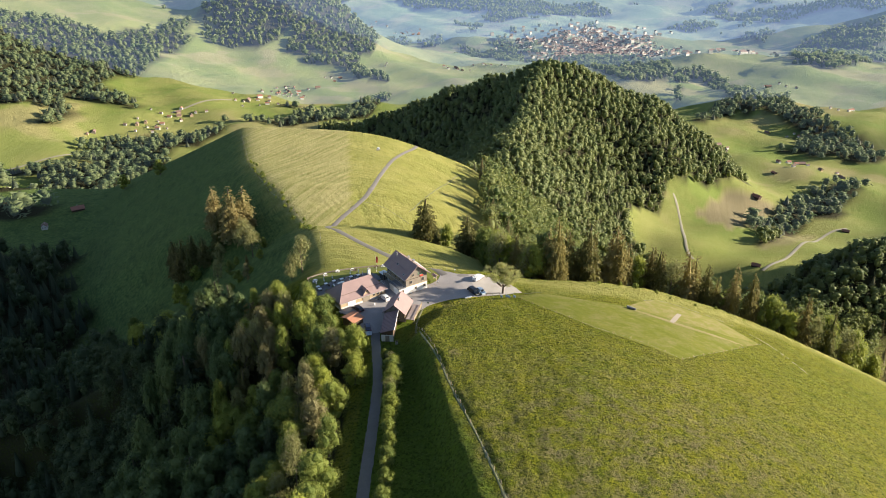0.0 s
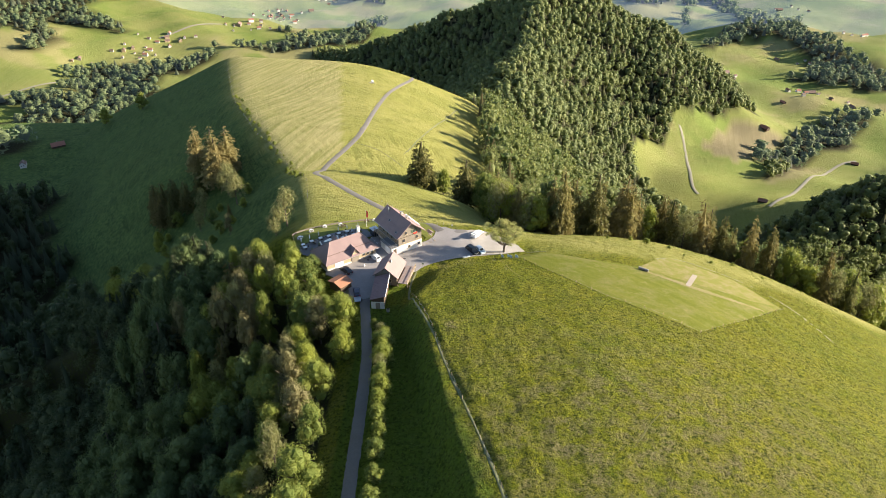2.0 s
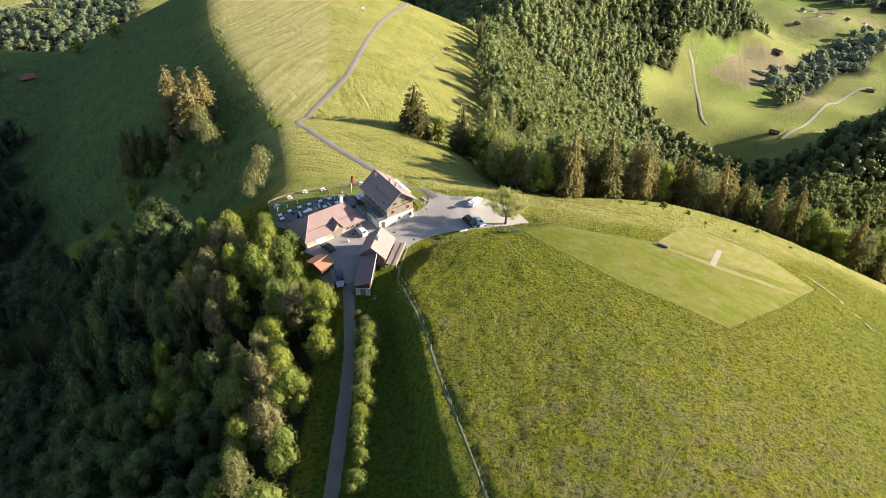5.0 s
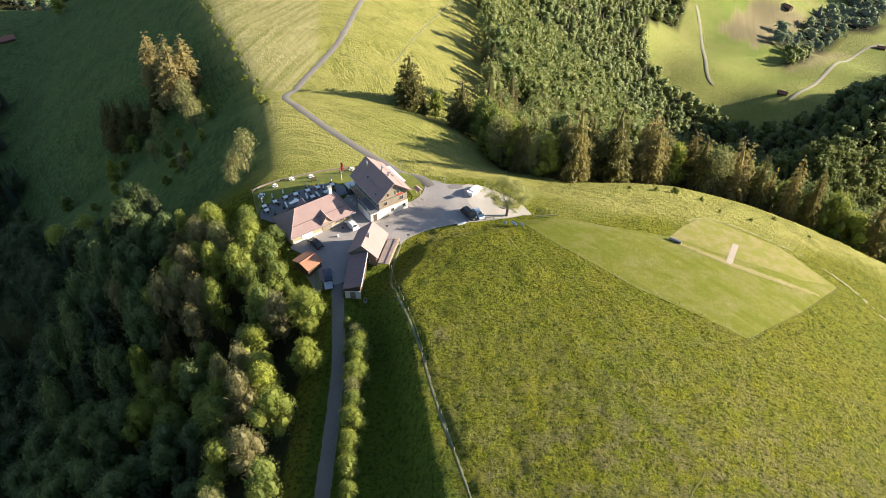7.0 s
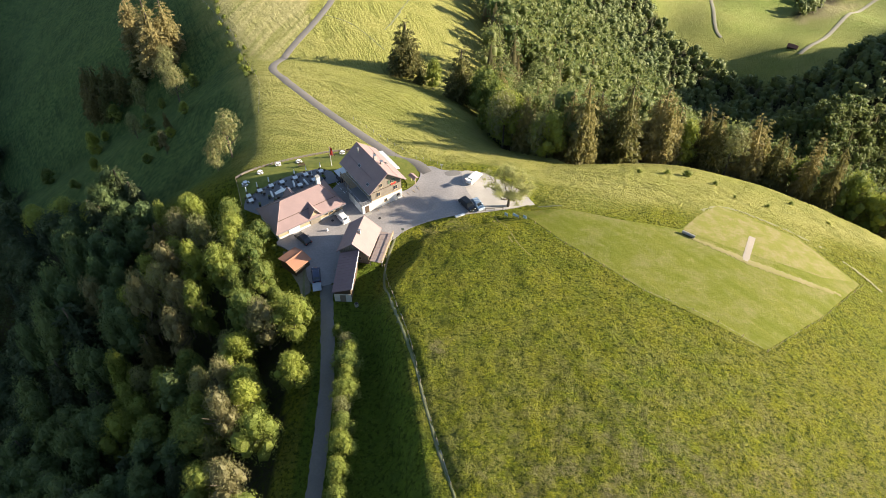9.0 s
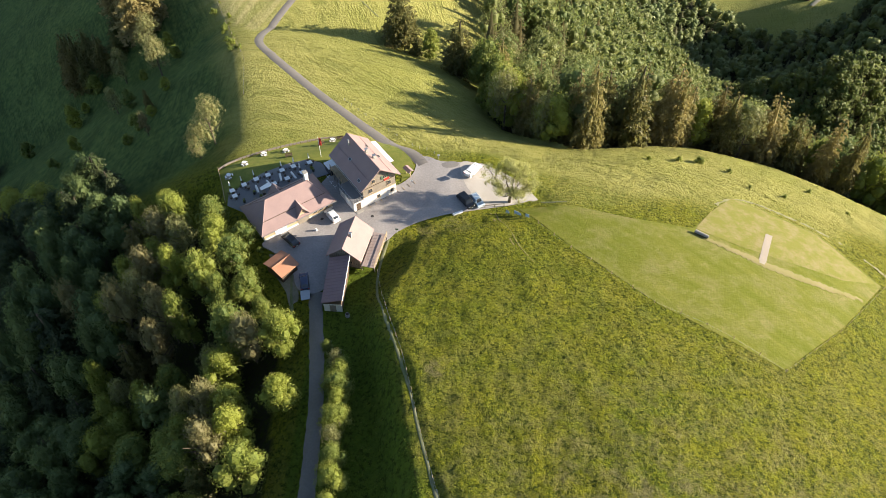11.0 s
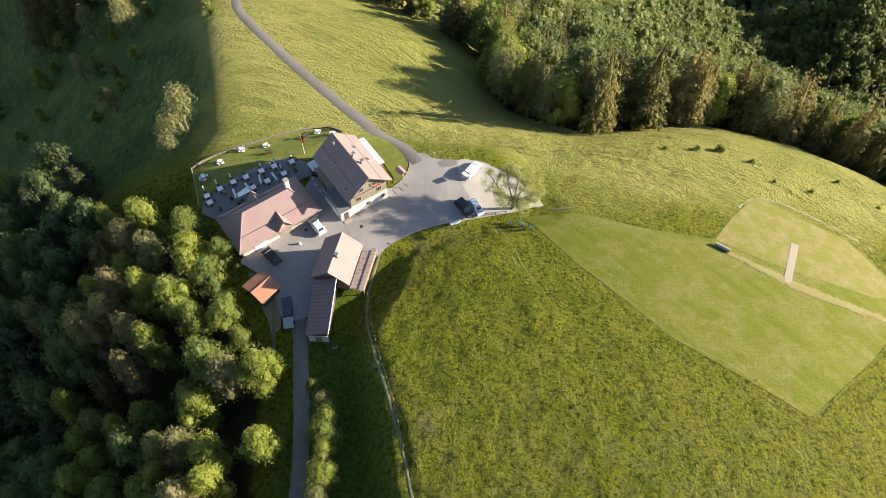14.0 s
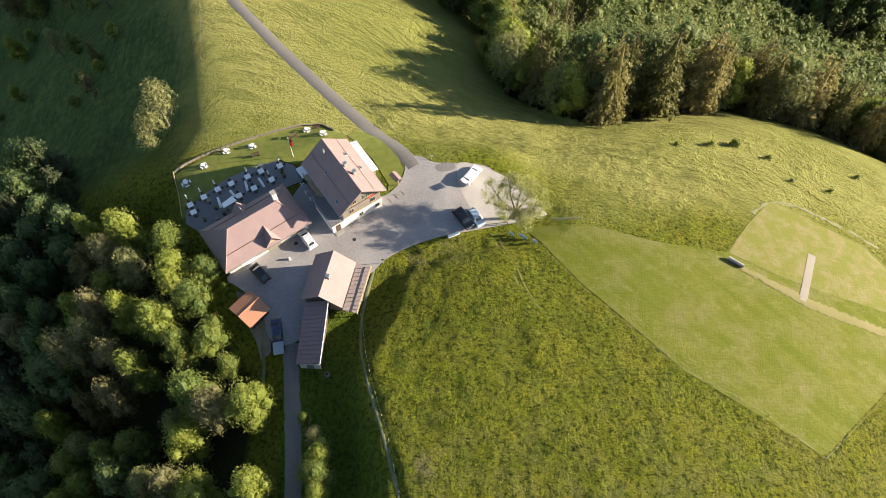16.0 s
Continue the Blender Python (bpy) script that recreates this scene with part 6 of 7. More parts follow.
def garden_odds():
    # flag pole
    z = float(ground(-27.8, 219.6))
    p = thing("flagpole", Matrix.Translation((-27.8, 219.6, z)), "slender white flagpole with a limp red and white flag", "flagpole")
    part("pole", rod((0, 0, -0.2), (0, 0, 6.2), 0.06, None, 8, 0.04), M_WHITE, p)
    bm = bmesh.new()
    rows = [[bm.verts.new((0.05 + 0.28 * i + 0.05 * math.sin(j), 0.08 * math.sin(2.2 * i + j), 5.9 - 0.45 * j - 0.12 * i)) for i in range(3)] for j in range(6)]
    for j in range(5):
        for i in range(2):
            bm.faces.new((rows[j][i], rows[j][i + 1], rows[j + 1][i + 1], rows[j + 1][i]))
    part("flag", bm, M_RED, p)
    # swing bench, dark benches
    for k, (x, y, a) in enumerate([(-28.6, 225.4, 40), (-35.3, 219.8, 20), (-24.6, 228.6, 10)]):
        b = thing("garden_bench", Matrix.Translation((x, y, float(ground(x, y)) + 0.1)) @ Matrix.Rotation(radians(a), 4, "Z"), "dark wooden garden bench on the lawn", "bench")
        for i in range(3):
            part("slat", box(-0.8, 0.8, -0.22 + i * 0.16, -0.09 + i * 0.16, 0.42, 0.46), M_WOOD_DARK, b)
        part("backrest", box(-0.8, 0.8, 0.26, 0.31, 0.55, 0.9), M_WOOD_DARK, b)
        for sx in (-0.7, 0.7):
            part("leg", box(sx - 0.04, sx + 0.04, -0.2, 0.3, 0, 0.42), M_WOOD_DARK, b)
    # folded white sunshades lying on the terrace, planters
    for x, y, a in ((-38.2, 210.4, 40), (-40.6, 208.6, 25), (-36.0, 212.4, 20), (-33.2, 213.2, 35)):
        s = thing("folded_sunshade", Matrix.Translation((x, y, 0.3)) @ Matrix.Rotation(radians(a), 4, "Z"), "folded white sunshade lying on the terrace", "umbrella")
        part("canopy", prism([(-0.25, 0), (0.25, 0), (0.12, 0.22), (-0.12, 0.22)], -1.2, 1.2), M_WHITE, s)
        part("pole", rod((0, -1.7, 0.08), (0, 1.5, 0.08), 0.03), M_METAL, s)
    for x, y in ((-28.9, 214.6), (-40.9, 207.2), (-39.2, 206.0), (-42.6, 204.6), (-37.5, 208.4)):
        g = thing("planter", Matrix.Translation((x, y, 0.2)), "dark round planter with a small green plant", "planter")
        part("pot", rod((0, 0, 0), (0, 0, 0.5), 0.24, None, 12, 0.34), M_BLACK, g)
        v, f = broad_crown(int(abs(x) * 10), 0.9, 0.8, 90, 0.07, 4, 0.1, 0)
        me = crown_mesh(v, f, M_LEAF)
        o = new("plant", me)
        o.parent, o.location = g, (0, 0, 0.35)
    # shrubs in tubs along the inn's west wall
    for k, (x, y, h) in enumerate(((-22.2, 210.4, 1.2), (-20.6, 206.9, 0.9), (-19.8, 205.7, 0.8), (-18.7, 204.5, 1.0), (-17.7, 203.5, 0.8))):
        g = thing("shrub_tub", Matrix.Translation((x, y, 0.06)), "round green shrub in a grey tub beside the inn wall", "planter")
        part("tub", rod((0, 0, 0), (0, 0, 0.42), 0.27, None, 12, 0.33), M_STONE, g)
        v, f = broad_crown(400 + k, h, 0.9, 110, 0.07, 5, 0.1, 0)
        o = new("shrub", crown_mesh(v, f, M_LEAF_SHADED))
        o.parent, o.location = g, (0, 0, 0.3)
    # barrel tables on the terrace beside the barn
    for x, y in ((-42.4, 208.6), (-40.2, 204.9), (-38.7, 207.1)):
        g = thing("barrel_table", Matrix.Translation((x, y, 0.2)), "dark wooden barrel used as a standing table", "table")
        part("barrel", rod((0, 0, 0), (0, 0, 0.45), 0.27, None, 14, 0.34), M_WOOD_DARK, g)
        part("barrel", rod((0, 0, 0.45), (0, 0, 0.92), 0.34, None, 14, 0.27), M_WOOD_DARK, g)
        for z in (0.2, 0.7):
            part("hoop", rod((0, 0, z - 0.03), (0, 0, z + 0.03), 0.335, None, 14, 0.335), M_METAL, g)
        part("tabletop", rod((0, 0, 0.92), (0, 0, 0.97), 0.42, None, 16, 0.42), M_WOOD, g)
    # painted corner marks of the parking bays between inn and barn
    for x, y in ((-25.6, 213.1), (-24.6, 211.3), (-23.6, 209.9), (-26.6, 214.6)):
        g = thing("bay_mark", pose(x, y, 0.075, 0, 0, -57), "worn white corner mark painted on the asphalt", "road marking")
        part("stroke", box(-0.55, 0.55, -0.06, 0.06, 0, 0.006), M_WHITE, g)
        part("stroke", box(-0.06, 0.06, 0.065, 0.6, 0, 0.006), M_WHITE, g)
    # white awning and rails behind the barn
    a = thing("awning", pose(-36.2, 207.9, 0, 0, 0, 36.9), "white fabric awning over the terrace edge", "awning")
    part("cloth", slab([(-3.2, 0.2, 2.45), (-0.4, 0.2, 2.45), (-0.6, 1.9, 2.1), (-3.0, 1.5, 2.1)], 0.04), M_WHITE, a)
    for x, y in ((-3.0, 1.4), (-0.7, 1.8)):
        part("pole", rod((x, y, 0.1), (x, y, 2.1), 0.04), M_METAL, a)
    # little roofed notice board on the grassy island
    w = thing("notice_board", pose(-7.3, 213.9, 0.15, 0, 0, -50), "small wooden notice board under a pink tiled roof", "notice board")
    for sx in (-0.8, 0.8):
        part("post", box(sx - 0.06, sx + 0.06, -0.06, 0.06, -0.2, 1.9), M_WOOD_PALE, w)
    part("board", box(-0.75, 0.75, -0.03, 0.03, 0.7, 1.6), M_WHITE, w)
    for sy in (-1, 1):
        cs = [(-1.15, sy * 0.75, 1.75), (1.15, sy * 0.75, 1.75), (1.15, 0, 2.2), (-1.15, 0, 2.2)]
        part("roof", slab(cs if sy < 0 else [cs[1], cs[0], cs[3], cs[2]], 0.08), M_ROOF, w)
    # signs round the car park
    for x, y, h, words in ((-6.4, 211.2, 1.1, "low white signpost on a concrete foot at the bend"), (-0.6, 219.4, 1.3, "white marker post at the road fork"), (-8.9, 196.4, 1.5, "green footpath signpost beside the steps")):
        s = thing("signpost", Matrix.Translation((x, y, float(ground(x, y)) + 0.05)), words, "signpost")
        part("post", rod((0, 0, -0.2), (0, 0, h), 0.05), M_METAL, s)
        part("plate", box(-0.3, 0.3, -0.03, 0.03, h - 0.35, h + 0.05, None, 0.01), M_SHUT if x < -8 else M_WHITE, s)
    for x, y, wd in ((14.6, 202.7, 0.9), (16.7, 201.8, 1.7), (18.6, 200.4, 0.9)):
        s = thing("banner", Matrix.Translation((x, y, float(ground(x, y)))) @ Matrix.Rotation(radians(-35), 4, "Z"), "pale blue banner panel on two short posts", "sign")
        part("panel", box(-wd / 2, wd / 2, -0.03, 0.03, 0.25, 1.05, None, 0.01), M_BANNER, s)
        for sx in (-1, 1):
            part("post", rod((sx * wd * 0.45, 0, -0.2), (sx * wd * 0.45, 0, 1.1), 0.04), M_METAL, s)
    b = thing("trough", pose(3.9, 202.4, float(ground(3.9, 202.4)) + 0.05, 0, 0, 25), "white stone trough on the grass edge", "trough")
    part("basin", box(-1.2, 1.2, -0.3, 0.3, 0, 0.45, None, 0.12), M_WHITE, b)
    t = thing("rail_fence", pose(11.9, 204.9, -0.4, 0, 0, 8), "grey timber barrier at the car park edge", "barrier")
    part("rail", box(-2.2, 2.2, -0.06, 0.06, 0.65, 0.8), M_WOOD, t)
    for x in (-2.1, 0, 2.1):
        part("post", box(x - 0.07, x + 0.07, -0.07, 0.07, -0.4, 0.85), M_WOOD, t)
    # timber parking stops in front of the inn
    for k in range(9):
        s = k / 8
        x, y = -15.3 + 9.4 * s, 204.2 + 7.4 * s
        st = thing("parking_stop", pose(x, y, 0.07, 0, 0, -52), "short pale line of wood set in the asphalt", "parking stop", "parking stops")
        part("bar", box(-0.6, 0.6, -0.05, 0.05, 0, 0.07, None, 0.01), M_WOOD_PALE, st)
    # feeder on the second hill
    f = thing("cattle_feeder", pose(-58, 500, float(ground(-58, 500)), 0, 0, 20), "pale cattle feeder with a round white tank on the pasture", "feeder")
    part("trough", box(-1.6, 1.6, -0.6, 0.6, 0, 0.6, None, 0.06), M_STONE, f)
    part("tank", rod((0.6, 1.6, 0), (0.6, 1.6, 1.5), 0.9, None, 14, 0.8), M_WHITE, f)
    # log roller on the mown field
    r = thing("log_bench", pose(55.6, 197.8, float(ground(55.6, 197.8)) + 0.2, 0, 0, -35), "grey hollow log lying on the mown field", "log")
    part("log", rod((-1.5, 0, 0.35), (1.5, 0, 0.35), 0.38, None, 14, 0.33), M_STONE, r)
    part("cradle", box(-1.3, 1.3, -0.35, 0.35, 0, 0.12), M_WOOD_DARK, r)
    # small white stone figure-shaped bollard in the yard
    o = thing("bollard", pose(-26.0, 196.9, 0.07), "low white stone bollard in the yard", "bollard")
    part("stone", rod((0, 0, 0), (0, 0, 0.55), 0.26, None, 10, 0.18), M_WHITE, o)
    part("cap", rod((0, 0, 0.55), (0, 0, 0.68), 0.2, None, 10, 0.08), M_WHITE, o)
    # drain covers
    for x, y in ((-14.5, 201.2), (-25.2, 200.2)):
        d = thing("drain_cover", pose(x, y, 0.075), "dark iron drain cover in the asphalt", "drain")
        part("lid", rod((0, 0, -0.02), (0, 0, 0.012), 0.35, None, 16), M_BLACK, d)
    # barrel by the shed, woodpile and flat trailer
    q = thing("barrel", pose(-17.2, 175.2, float(ground(-17.2, 175.2))), "round grey water barrel by the shed", "barrel")
    part("tub", rod((0, 0, -0.2), (0, 0, 0.85), 0.4, None, 14), M_STONE, q)
    part("water", rod((0, 0, 0.85), (0, 0, 0.86), 0.34, None, 14), M_BLACK, q)
    h = thing("trailer", pose(-25.9, 179.8, 0.1, 0, 0, 12), "grey flat metal trailer with a drawbar", "trailer")
    part("bed", box(-0.9, 0.9, -1.3, 1.0, 0.45, 0.58, None, 0.02), M_METAL, h)
    part("drawbar", beam((0, 1.0, 0.5), (-0.4, 2.6, 0.45), 0.1), M_METAL, h)
    for sx in (-1, 1):
        part("wheel", rod((sx * 0.95, -0.2, 0.32), (sx * 1.1, -0.2, 0.32), 0.32, None, 14), M_BLACK, h)


M_BANNER = plain("pale blue fabric", (0.42, 0.55, 0.68), (0.34, 0.46, 0.6), 1.0, 0.7)
garden_odds()


# ---- cars ----
def car(place, paint, length, width, height, label, estate=0.3, glassy=True):
    c = thing("car", place, label, "car", "parked cars")
    L, W, H = length / 2, width / 2, height
    hood = 0.56 * H
    side = [(-L, 0.28), (-L + 0.05, hood - 0.12), (-L + 0.35, hood), (-L + 0.95, hood + 0.06), (-L + 1.6, H - 0.06), (-L + 2.2, H), (L - 0.9 + estate * 0.4, H - 0.03), (L - 0.35 + estate * 0.2, hood + 0.14), (L - 0.05, hood - 0.02), (L, 0.3)]
    bm = bmesh.new()
    rings = []
    for s in (-1, -0.92, 0.92, 1):
        ring = []
        for x, z in side:
            pinch = 0.80 if z > hood + 0.1 else 1.0
            y = s * W * pinch
            dz = -0.05 if abs(s) == 1 and z > hood - 0.05 else 0
            ring.append(bm.verts.new((x, y if abs(s) == 1 else s / 0.92 * (W * pinch - 0.09), z + dz)))
        rings.append(ring)
    for a, b in zip(rings, rings[1:]):
        for k in range(len(side)):
            j = (k + 1) % len(side)
            bm.faces.new((a[k], a[j], b[j], b[k]))
    bm.faces.new(rings[0][::-1])
    bm.faces.new(rings[-1])
    bmesh.ops.recalc_face_normals(bm, faces=bm.faces)
    body = part("body", bm, paint, c)
    # glass set just proud of the cabin
    def sheet(name, pts):
        part(name, slab(pts, 0.015), M_GLASS, c)
    wy = W * 0.80 - 0.14
    x0, z0, x1, z1 = -L + 1.02, hood + 0.12, -L + 1.56, H - 0.09
    sheet("windscreen", [(x0 - 0.03, wy, z0 + 0.03), (x0 - 0.03, -wy, z0 + 0.03), (x1 - 0.03, -wy + 0.05, z1 + 0.03), (x1 - 0.03, wy - 0.05, z1 + 0.03)])
    xr0, xr1 = L - 0.9 + estate * 0.4, L - 0.35 + estate * 0.2
    sheet("rear_window", [(xr1 - 0.05, -wy, hood + 0.24), (xr1 - 0.05, wy, hood + 0.24), (xr0 + 0.06, wy - 0.05, H - 0.06), (xr0 + 0.06, -wy + 0.05, H - 0.06)])
    for s in (-1, 1):
        y = s * (W * 0.80 + 0.004)
        pts = [(-L + 1.25, y, hood + 0.16), (xr1 - 0.3, y, hood + 0.16), (xr0 - 0.15, y, H - 0.12), (-L + 1.8, y, H - 0.12)]
        part("side_window", slab(pts if s < 0 else pts[::-1], 0.01), M_GLASS, c)
        part("mirror", box(-L + 1.2, -L + 1.35, s * (W + 0.02) - 0.08, s * (W + 0.02) + 0.08, hood + 0.08, hood + 0.22, None, 0.02), paint, c)
        part("headlight", box(-L - 0.01, -L + 0.18, s * (W - 0.3) - 0.17, s * (W - 0.3) + 0.17, hood - 0.28, hood - 0.14, None, 0.02), M_WHITE, c)
        part("tail_light", box(L - 0.12, L + 0.01, s * (W - 0.2) - 0.12, s * (W - 0.2) + 0.12, hood - 0.25, hood - 0.08, None, 0.02), M_RED, c)
        for x in (-L + 0.85, L - 0.85):
            wheel = part("wheel", rod((x, s * (W - 0.2), 0.32), (x, s * (W + 0.01), 0.32), 0.32, None, 16), M_BLACK, c)
            part("rim", rod((x, s * (W + 0.0), 0.32), (x, s * (W + 0.02), 0.32), 0.2, None, 12), M_METAL, wheel)
    for s, x in ((-1, -L - 0.015), (1, L + 0.015)):
        part("number_plate", box(x - 0.01, x + 0.01, -0.26, 0.26, 0.38, 0.5), M_WHITE, c)
    return c


def car_paint(name, colour):
    n = Nodes(name)
    n.put(n.bsdf, "Coat Weight", 0.6)
    fac = n.ramp(n.noise(n.own(), 1.2, 3), 0.3, 0.7)
    return n.done(n.mix(fac, colour, tuple(min(1, v * 1.12 + 0.004) for v in colour)), 0.35, 0.2, 0.5)


NAVY, DARK, WHITE, SILVER = car_paint("navy paint", (0.02, 0.03, 0.07)), car_paint("black paint", (0.015, 0.015, 0.017)), car_paint("white car paint", (0.75, 0.75, 0.74)), car_paint("silver blue paint", (0.42, 0.50, 0.58))


def park(x0, y0, x1, y1, paint, length, width, height, label, estate=0.3):
    """A car whose nose is at the second point."""
    a = math.degrees(math.atan2(y0 - y1, x0 - x1))
    x, y = (x0 + x1) / 2, (y0 + y1) / 2
    return car(pose(x, y, float(-0.05 * max(x - 2, 0)) + 0.075, 0, 0, a), paint, length, width, height, label, estate)


park(-26.1, 181.2, -26.9, 184.8, NAVY, 4.2, 1.75, 1.5, "dark blue estate car parked beside the lane", 0.6)
park(-29.4, 192.3, -32.4, 195.3, DARK, 4.4, 1.78, 1.45, "black saloon car parked in the yard", 0.0)
park(-21.8, 199.2, -24.3, 202.4, WHITE, 4.3, 1.76, 1.5, "white hatchback parked in front of the barn", 0.4)
park(4.5, 207.5, 6.8, 204.2, DARK, 4.7, 1.9, 1.75, "black off-road car parked at the car park edge", 0.7)
park(7.2, 207.6, 8.9, 204.7, SILVER, 4.2, 1.74, 1.5, "silver blue hatchback parked beside the black car", 0.5)
estate_car = park(6.2, 214.0, 8.4, 217.1, WHITE, 4.6, 1.85, 1.6, "white estate car with its tailgate open, parked on the gravel", 0.7)
gate = part("tailgate", slab([(2.02, -0.72, 1.58), (3.05, -0.68, 1.98), (3.05, 0.68, 1.98), (2.02, 0.72, 1.58)], 0.07), WHITE, estate_car)
part("tail_lamp", box(2.95, 3.08, -0.62, -0.3, 1.90, 2.0, None, 0.02), M_RED, gate)
part("strut", rod((2.1, 0.66, 1.2), (2.7, 0.64, 1.82), 0.02), M_METAL, gate)


# ---- farms and villages of the distance ----
def build_farmhouse(name, L, W, H, roof, wall, label, lower=None):
    """A far house, built once and copied: walls, storey band, two roof planes, windows."""
    h = thing(name, Matrix.Translation((0, 0, -9000)), label, "house")
    part("wall", prism([(-W, -2), (W, -2), (W, H), (0, H + W * 0.75), (-W, H)], -L, L), wall, h)
    for sx in (-1, 1):
        cs = [(sx * (W + 0.7), -L - 0.7, H - 0.5), (sx * (W + 0.7), L + 0.7, H - 0.5), (0, L + 0.7, H + W * 0.75 + 0.25), (0, -L - 0.7, H + W * 0.75 + 0.25)]
        part("roof", slab(cs if sx > 0 else [cs[1], cs[0], cs[3], cs[2]], 0.25), roof, h)
    for k in range(3):
        for sx in (-1, 1):
            part("window", box(sx * W - 0.06, sx * W + 0.06, -L * 0.7 + k * L * 0.6, -L * 0.7 + k * L * 0.6 + 1.2, H * 0.45, H * 0.45 + 1.4), M_GLASS, h)
    for x in (-W * 0.5, W * 0.3):
        part("window", box(x - 0.6, x + 0.6, -L - 0.06, -L + 0.06, H * 0.5, H * 0.5 + 1.4), M_GLASS, h)
    part("chimney", box(W * 0.2, W * 0.2 + 0.8, -0.4, 0.4, H, H + W * 0.75 + 1.2), M_STONE, h)
    return h


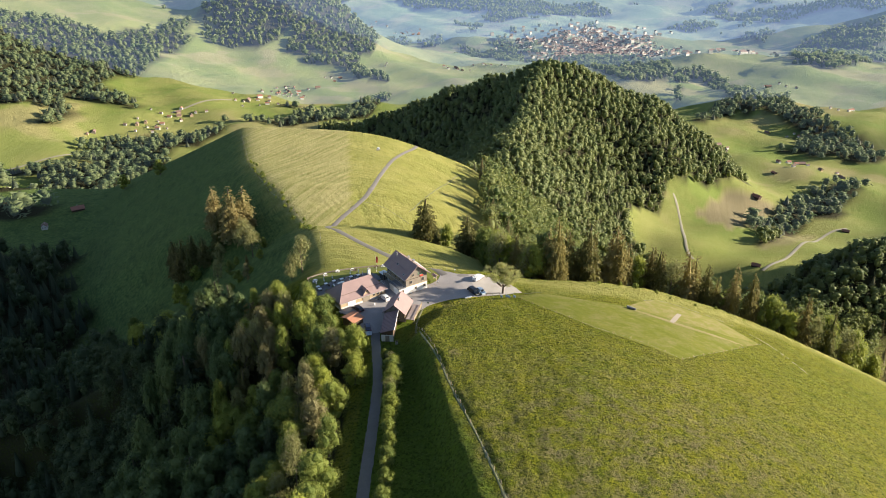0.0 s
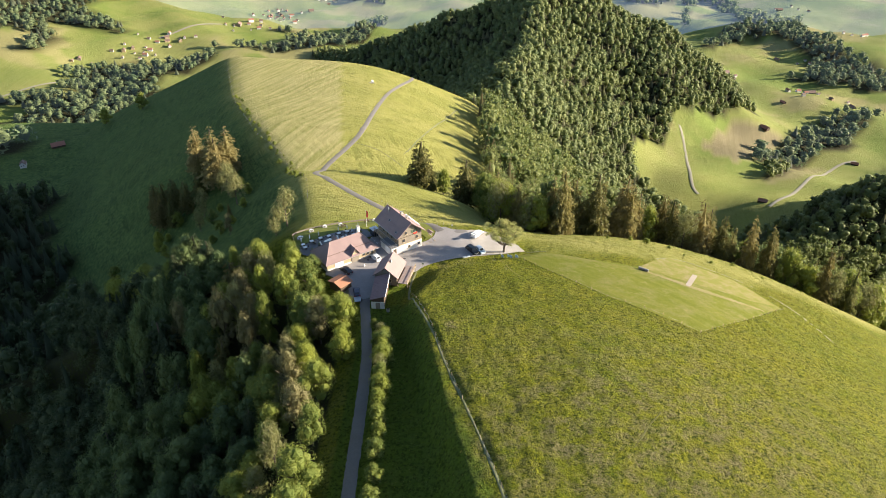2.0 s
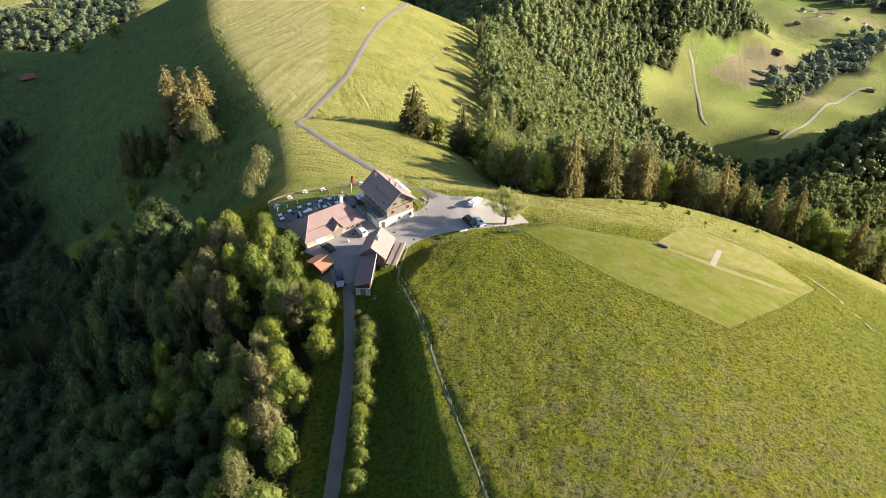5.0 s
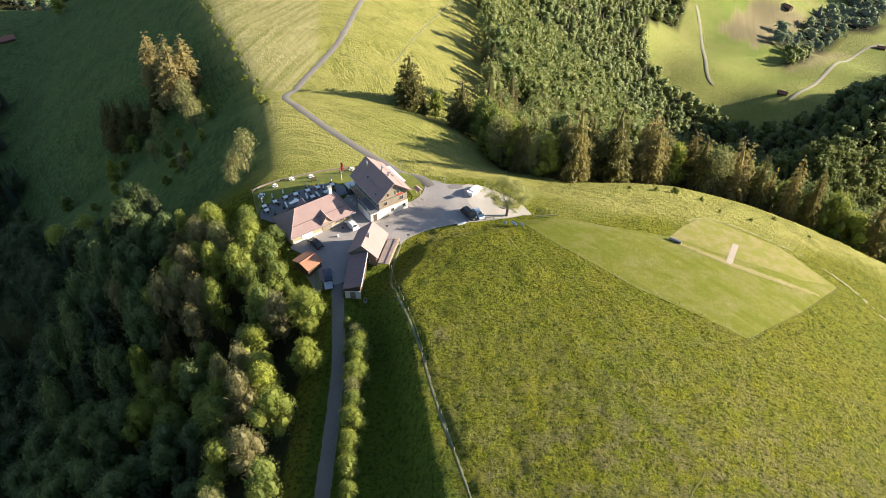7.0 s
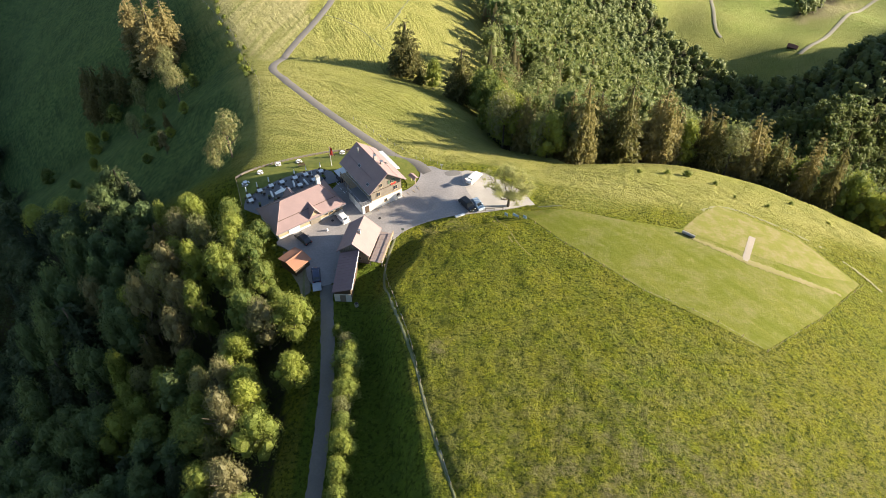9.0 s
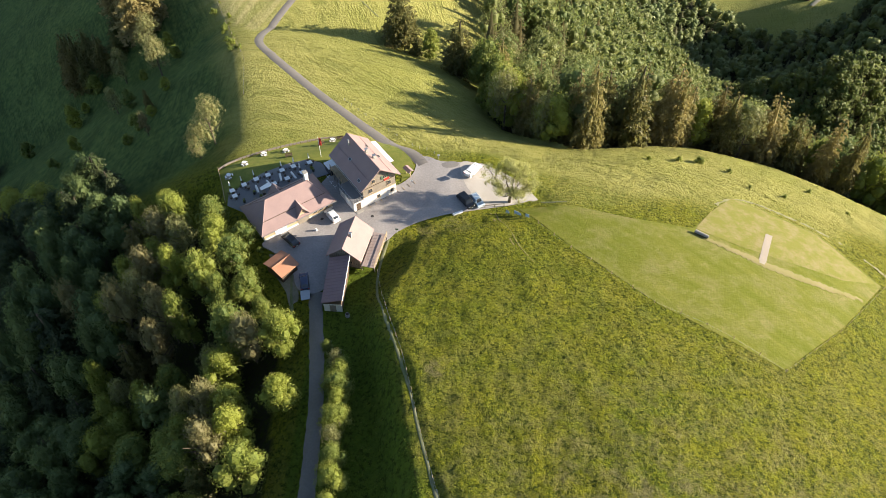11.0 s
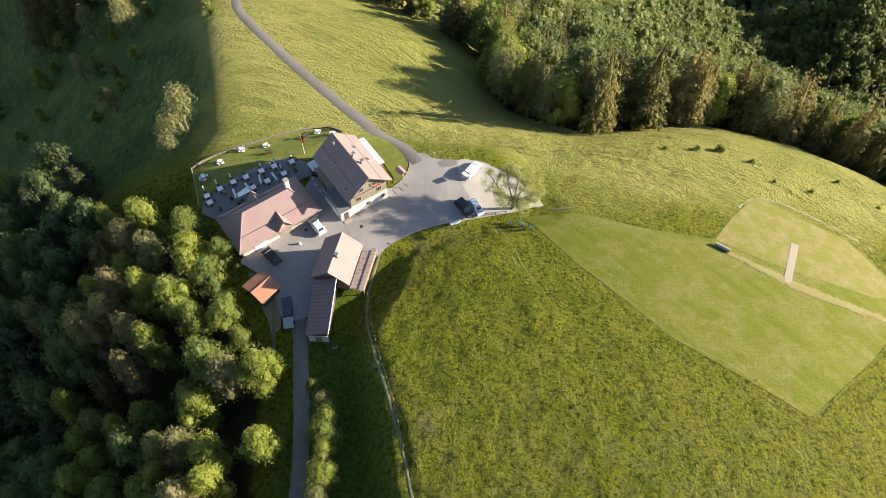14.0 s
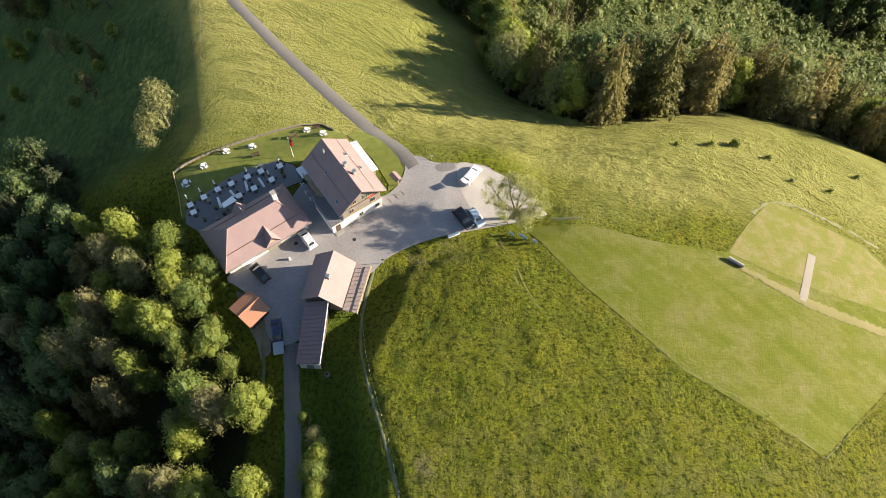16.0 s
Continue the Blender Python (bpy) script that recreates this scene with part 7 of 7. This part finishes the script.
def build_settlements():
    rng = random.Random(21)
    red = plain("far red tile", (0.30, 0.14, 0.10), (0.23, 0.11, 0.08), 0.4, 0.8)
    brown = plain("far brown tile", (0.20, 0.13, 0.11), (0.15, 0.10, 0.085), 0.4, 0.8)
    kinds = [build_farmhouse("farmhouse", 7, 4.5, 6, red, M_PLASTER, "distant white farmhouse with a red roof"), build_farmhouse("farmhouse", 9, 6, 6.5, brown, M_WOOD_PALE, "distant timber farmhouse with a brown roof"),
             build_farmhouse("farmhouse", 5.5, 4, 5.5, brown, M_PLASTER, "distant white cottage with a brown roof"), build_farmhouse("farm_barn", 13, 7, 6, brown, M_WOOD, "distant long barn with a brown roof"), build_farmhouse("farm_barn", 8, 4.5, 3.2, red, M_WOOD_DARK, "distant low timber barn with a red roof")]
    first = [True] * len(kinds)

    def put(k, x, y, a, size=1.0):
        m = Matrix.Translation((x, y, float(ground(x, y)))) @ Matrix.Rotation(a, 4, "Z") @ Matrix.Diagonal((size, size, size, 1))
        if first[k]:
            kinds[k].matrix_world, first[k] = m, False
        else:
            copy_thing(kinds[k], m)

    # centre, reach, number of houses
    for cx, cy, rx, ry, n in ((-455, 1600, 50, 35, 12), (-414, 1735, 50, 70, 24), (-606, 1365, 35, 30, 12), (-570, 1435, 45, 22, 10), (-500, 3500, 150, 90, 22), (-233, 3309, 90, 60, 12), (-11, 2141, 40, 40, 8), (100, 2231, 40, 30, 6), (-212, 2079, 15, 20, 2), (-334, 1912, 40, 25, 4),
                              (480, 1270, 20, 15, 3), (640, 1400, 40, 25, 5), (590, 1180, 35, 25, 9), (843, 1572, 30, 20, 4), (823, 1875, 50, 20, 5), (-675, 1293, 22, 12, 3), (-690, 1019, 10, 10, 1), (-598, 1039, 10, 8, 1)):
        spots = []
        for _ in range(n * 20):
            x, y = cx + rng.gauss(0, 0.55) * rx, cy + rng.gauss(0, 0.55) * ry
            if len(spots) < n and all(math.hypot(x - p, y - q) > 13 for p, q in spots):
                spots.append((x, y))
                put(rng.choice((0, 0, 1, 2, 2, 2, 3)), x, y, rng.choice((0.3, 1.87)) + rng.uniform(-0.25, 0.25), rng.uniform(0.6, 0.85))
    for k, x, y, a in ((4, 431, 973, 0.6), (4, 325, 700, 1.0), (4, 537, 915, 1.2), (4, 530, 1149, 0.3), (4, -292, 504, 2.2), (2, -300, 470, 0.4)):
        put(k, x, y, a, 0.75)
    # the town: many small blocks in one mesh
    g = np.random.default_rng(4)
    n = 1000
    x, y = 560 + g.normal(0, 130, n), 2950 + g.normal(0, 170, n)
    x2, y2 = 350 + g.normal(0, 80, 60), 3100 + g.normal(0, 60, 60)
    x3, y3 = 900 + g.normal(0, 220, 90), 2500 + g.normal(0, 130, 90)
    x, y = np.concatenate([x, x2, x3]), np.concatenate([y, y2, y3])
    z = ground(x, y)
    verts, faces, index = [], [], []
    for px, py, pz in zip(x, y, z):
        l, w, h, a = g.uniform(4.5, 8.5), g.uniform(4, 5.5), g.uniform(5, 9), g.choice((0.2, 1.77)) + g.uniform(-0.3, 0.3)
        c, s = math.cos(a), math.sin(a)
        n0 = len(verts)
        for u, v, t in ((-w, -l, -2), (w, -l, -2), (w, l, -2), (-w, l, -2), (-w, -l, h), (w, -l, h), (w, l, h), (-w, l, h), (0, -l, h + w * 0.7), (0, l, h + w * 0.7)):
            verts.append((px + u * c - v * s, py + u * s + v * c, pz + t))
        for f, m in (((0, 1, 5, 8, 4), 0), ((2, 3, 7, 9, 6), 0), ((1, 2, 6, 5), 0), ((3, 0, 4, 7), 0), ((5, 6, 9, 8), 1), ((7, 4, 8, 9), 1)):
            faces.append(tuple(q + n0 for q in f))
            index.append(m)
    tagged(mesh_of("town_houses", verts, faces, [M_PLASTER, plain("far grey tile", (0.30, 0.235, 0.225), (0.22, 0.18, 0.175), 0.4, 0.8)], None, False, index), "distant valley town of many small pale houses", "town", kind="stuff")


build_settlements()
M_TRACK = plain("pale farm track", (0.26, 0.24, 0.19), (0.20, 0.19, 0.14), 0.05, 0.95)
ribbon("road_valley_track", [(287, 927), (295, 909), (293, 865), (278, 803), (263, 744), (270, 727)], 3.4, M_TRACK, 0.5, 8, "pale farm track over the far meadow", "road")
ribbon("road_valley_track", [(326, 685), (361, 721), (401, 774), (456, 849), (512, 913), (548, 927)], 4.0, M_TRACK, 0.5, 8, "pale farm track over the far meadow", "road")
ribbon("road_valley_lane", [(-500, 1560), (-540, 1500), (-590, 1440)], 5.0, M_TRACK, 1.0, 15, "pale lane between the far hamlets", "road")
ribbon("road_valley_lane", [(-760, 1060), (-700, 1130), (-640, 1200)], 4.5, M_TRACK, 1.0, 15, "pale lane over the far pasture", "road")
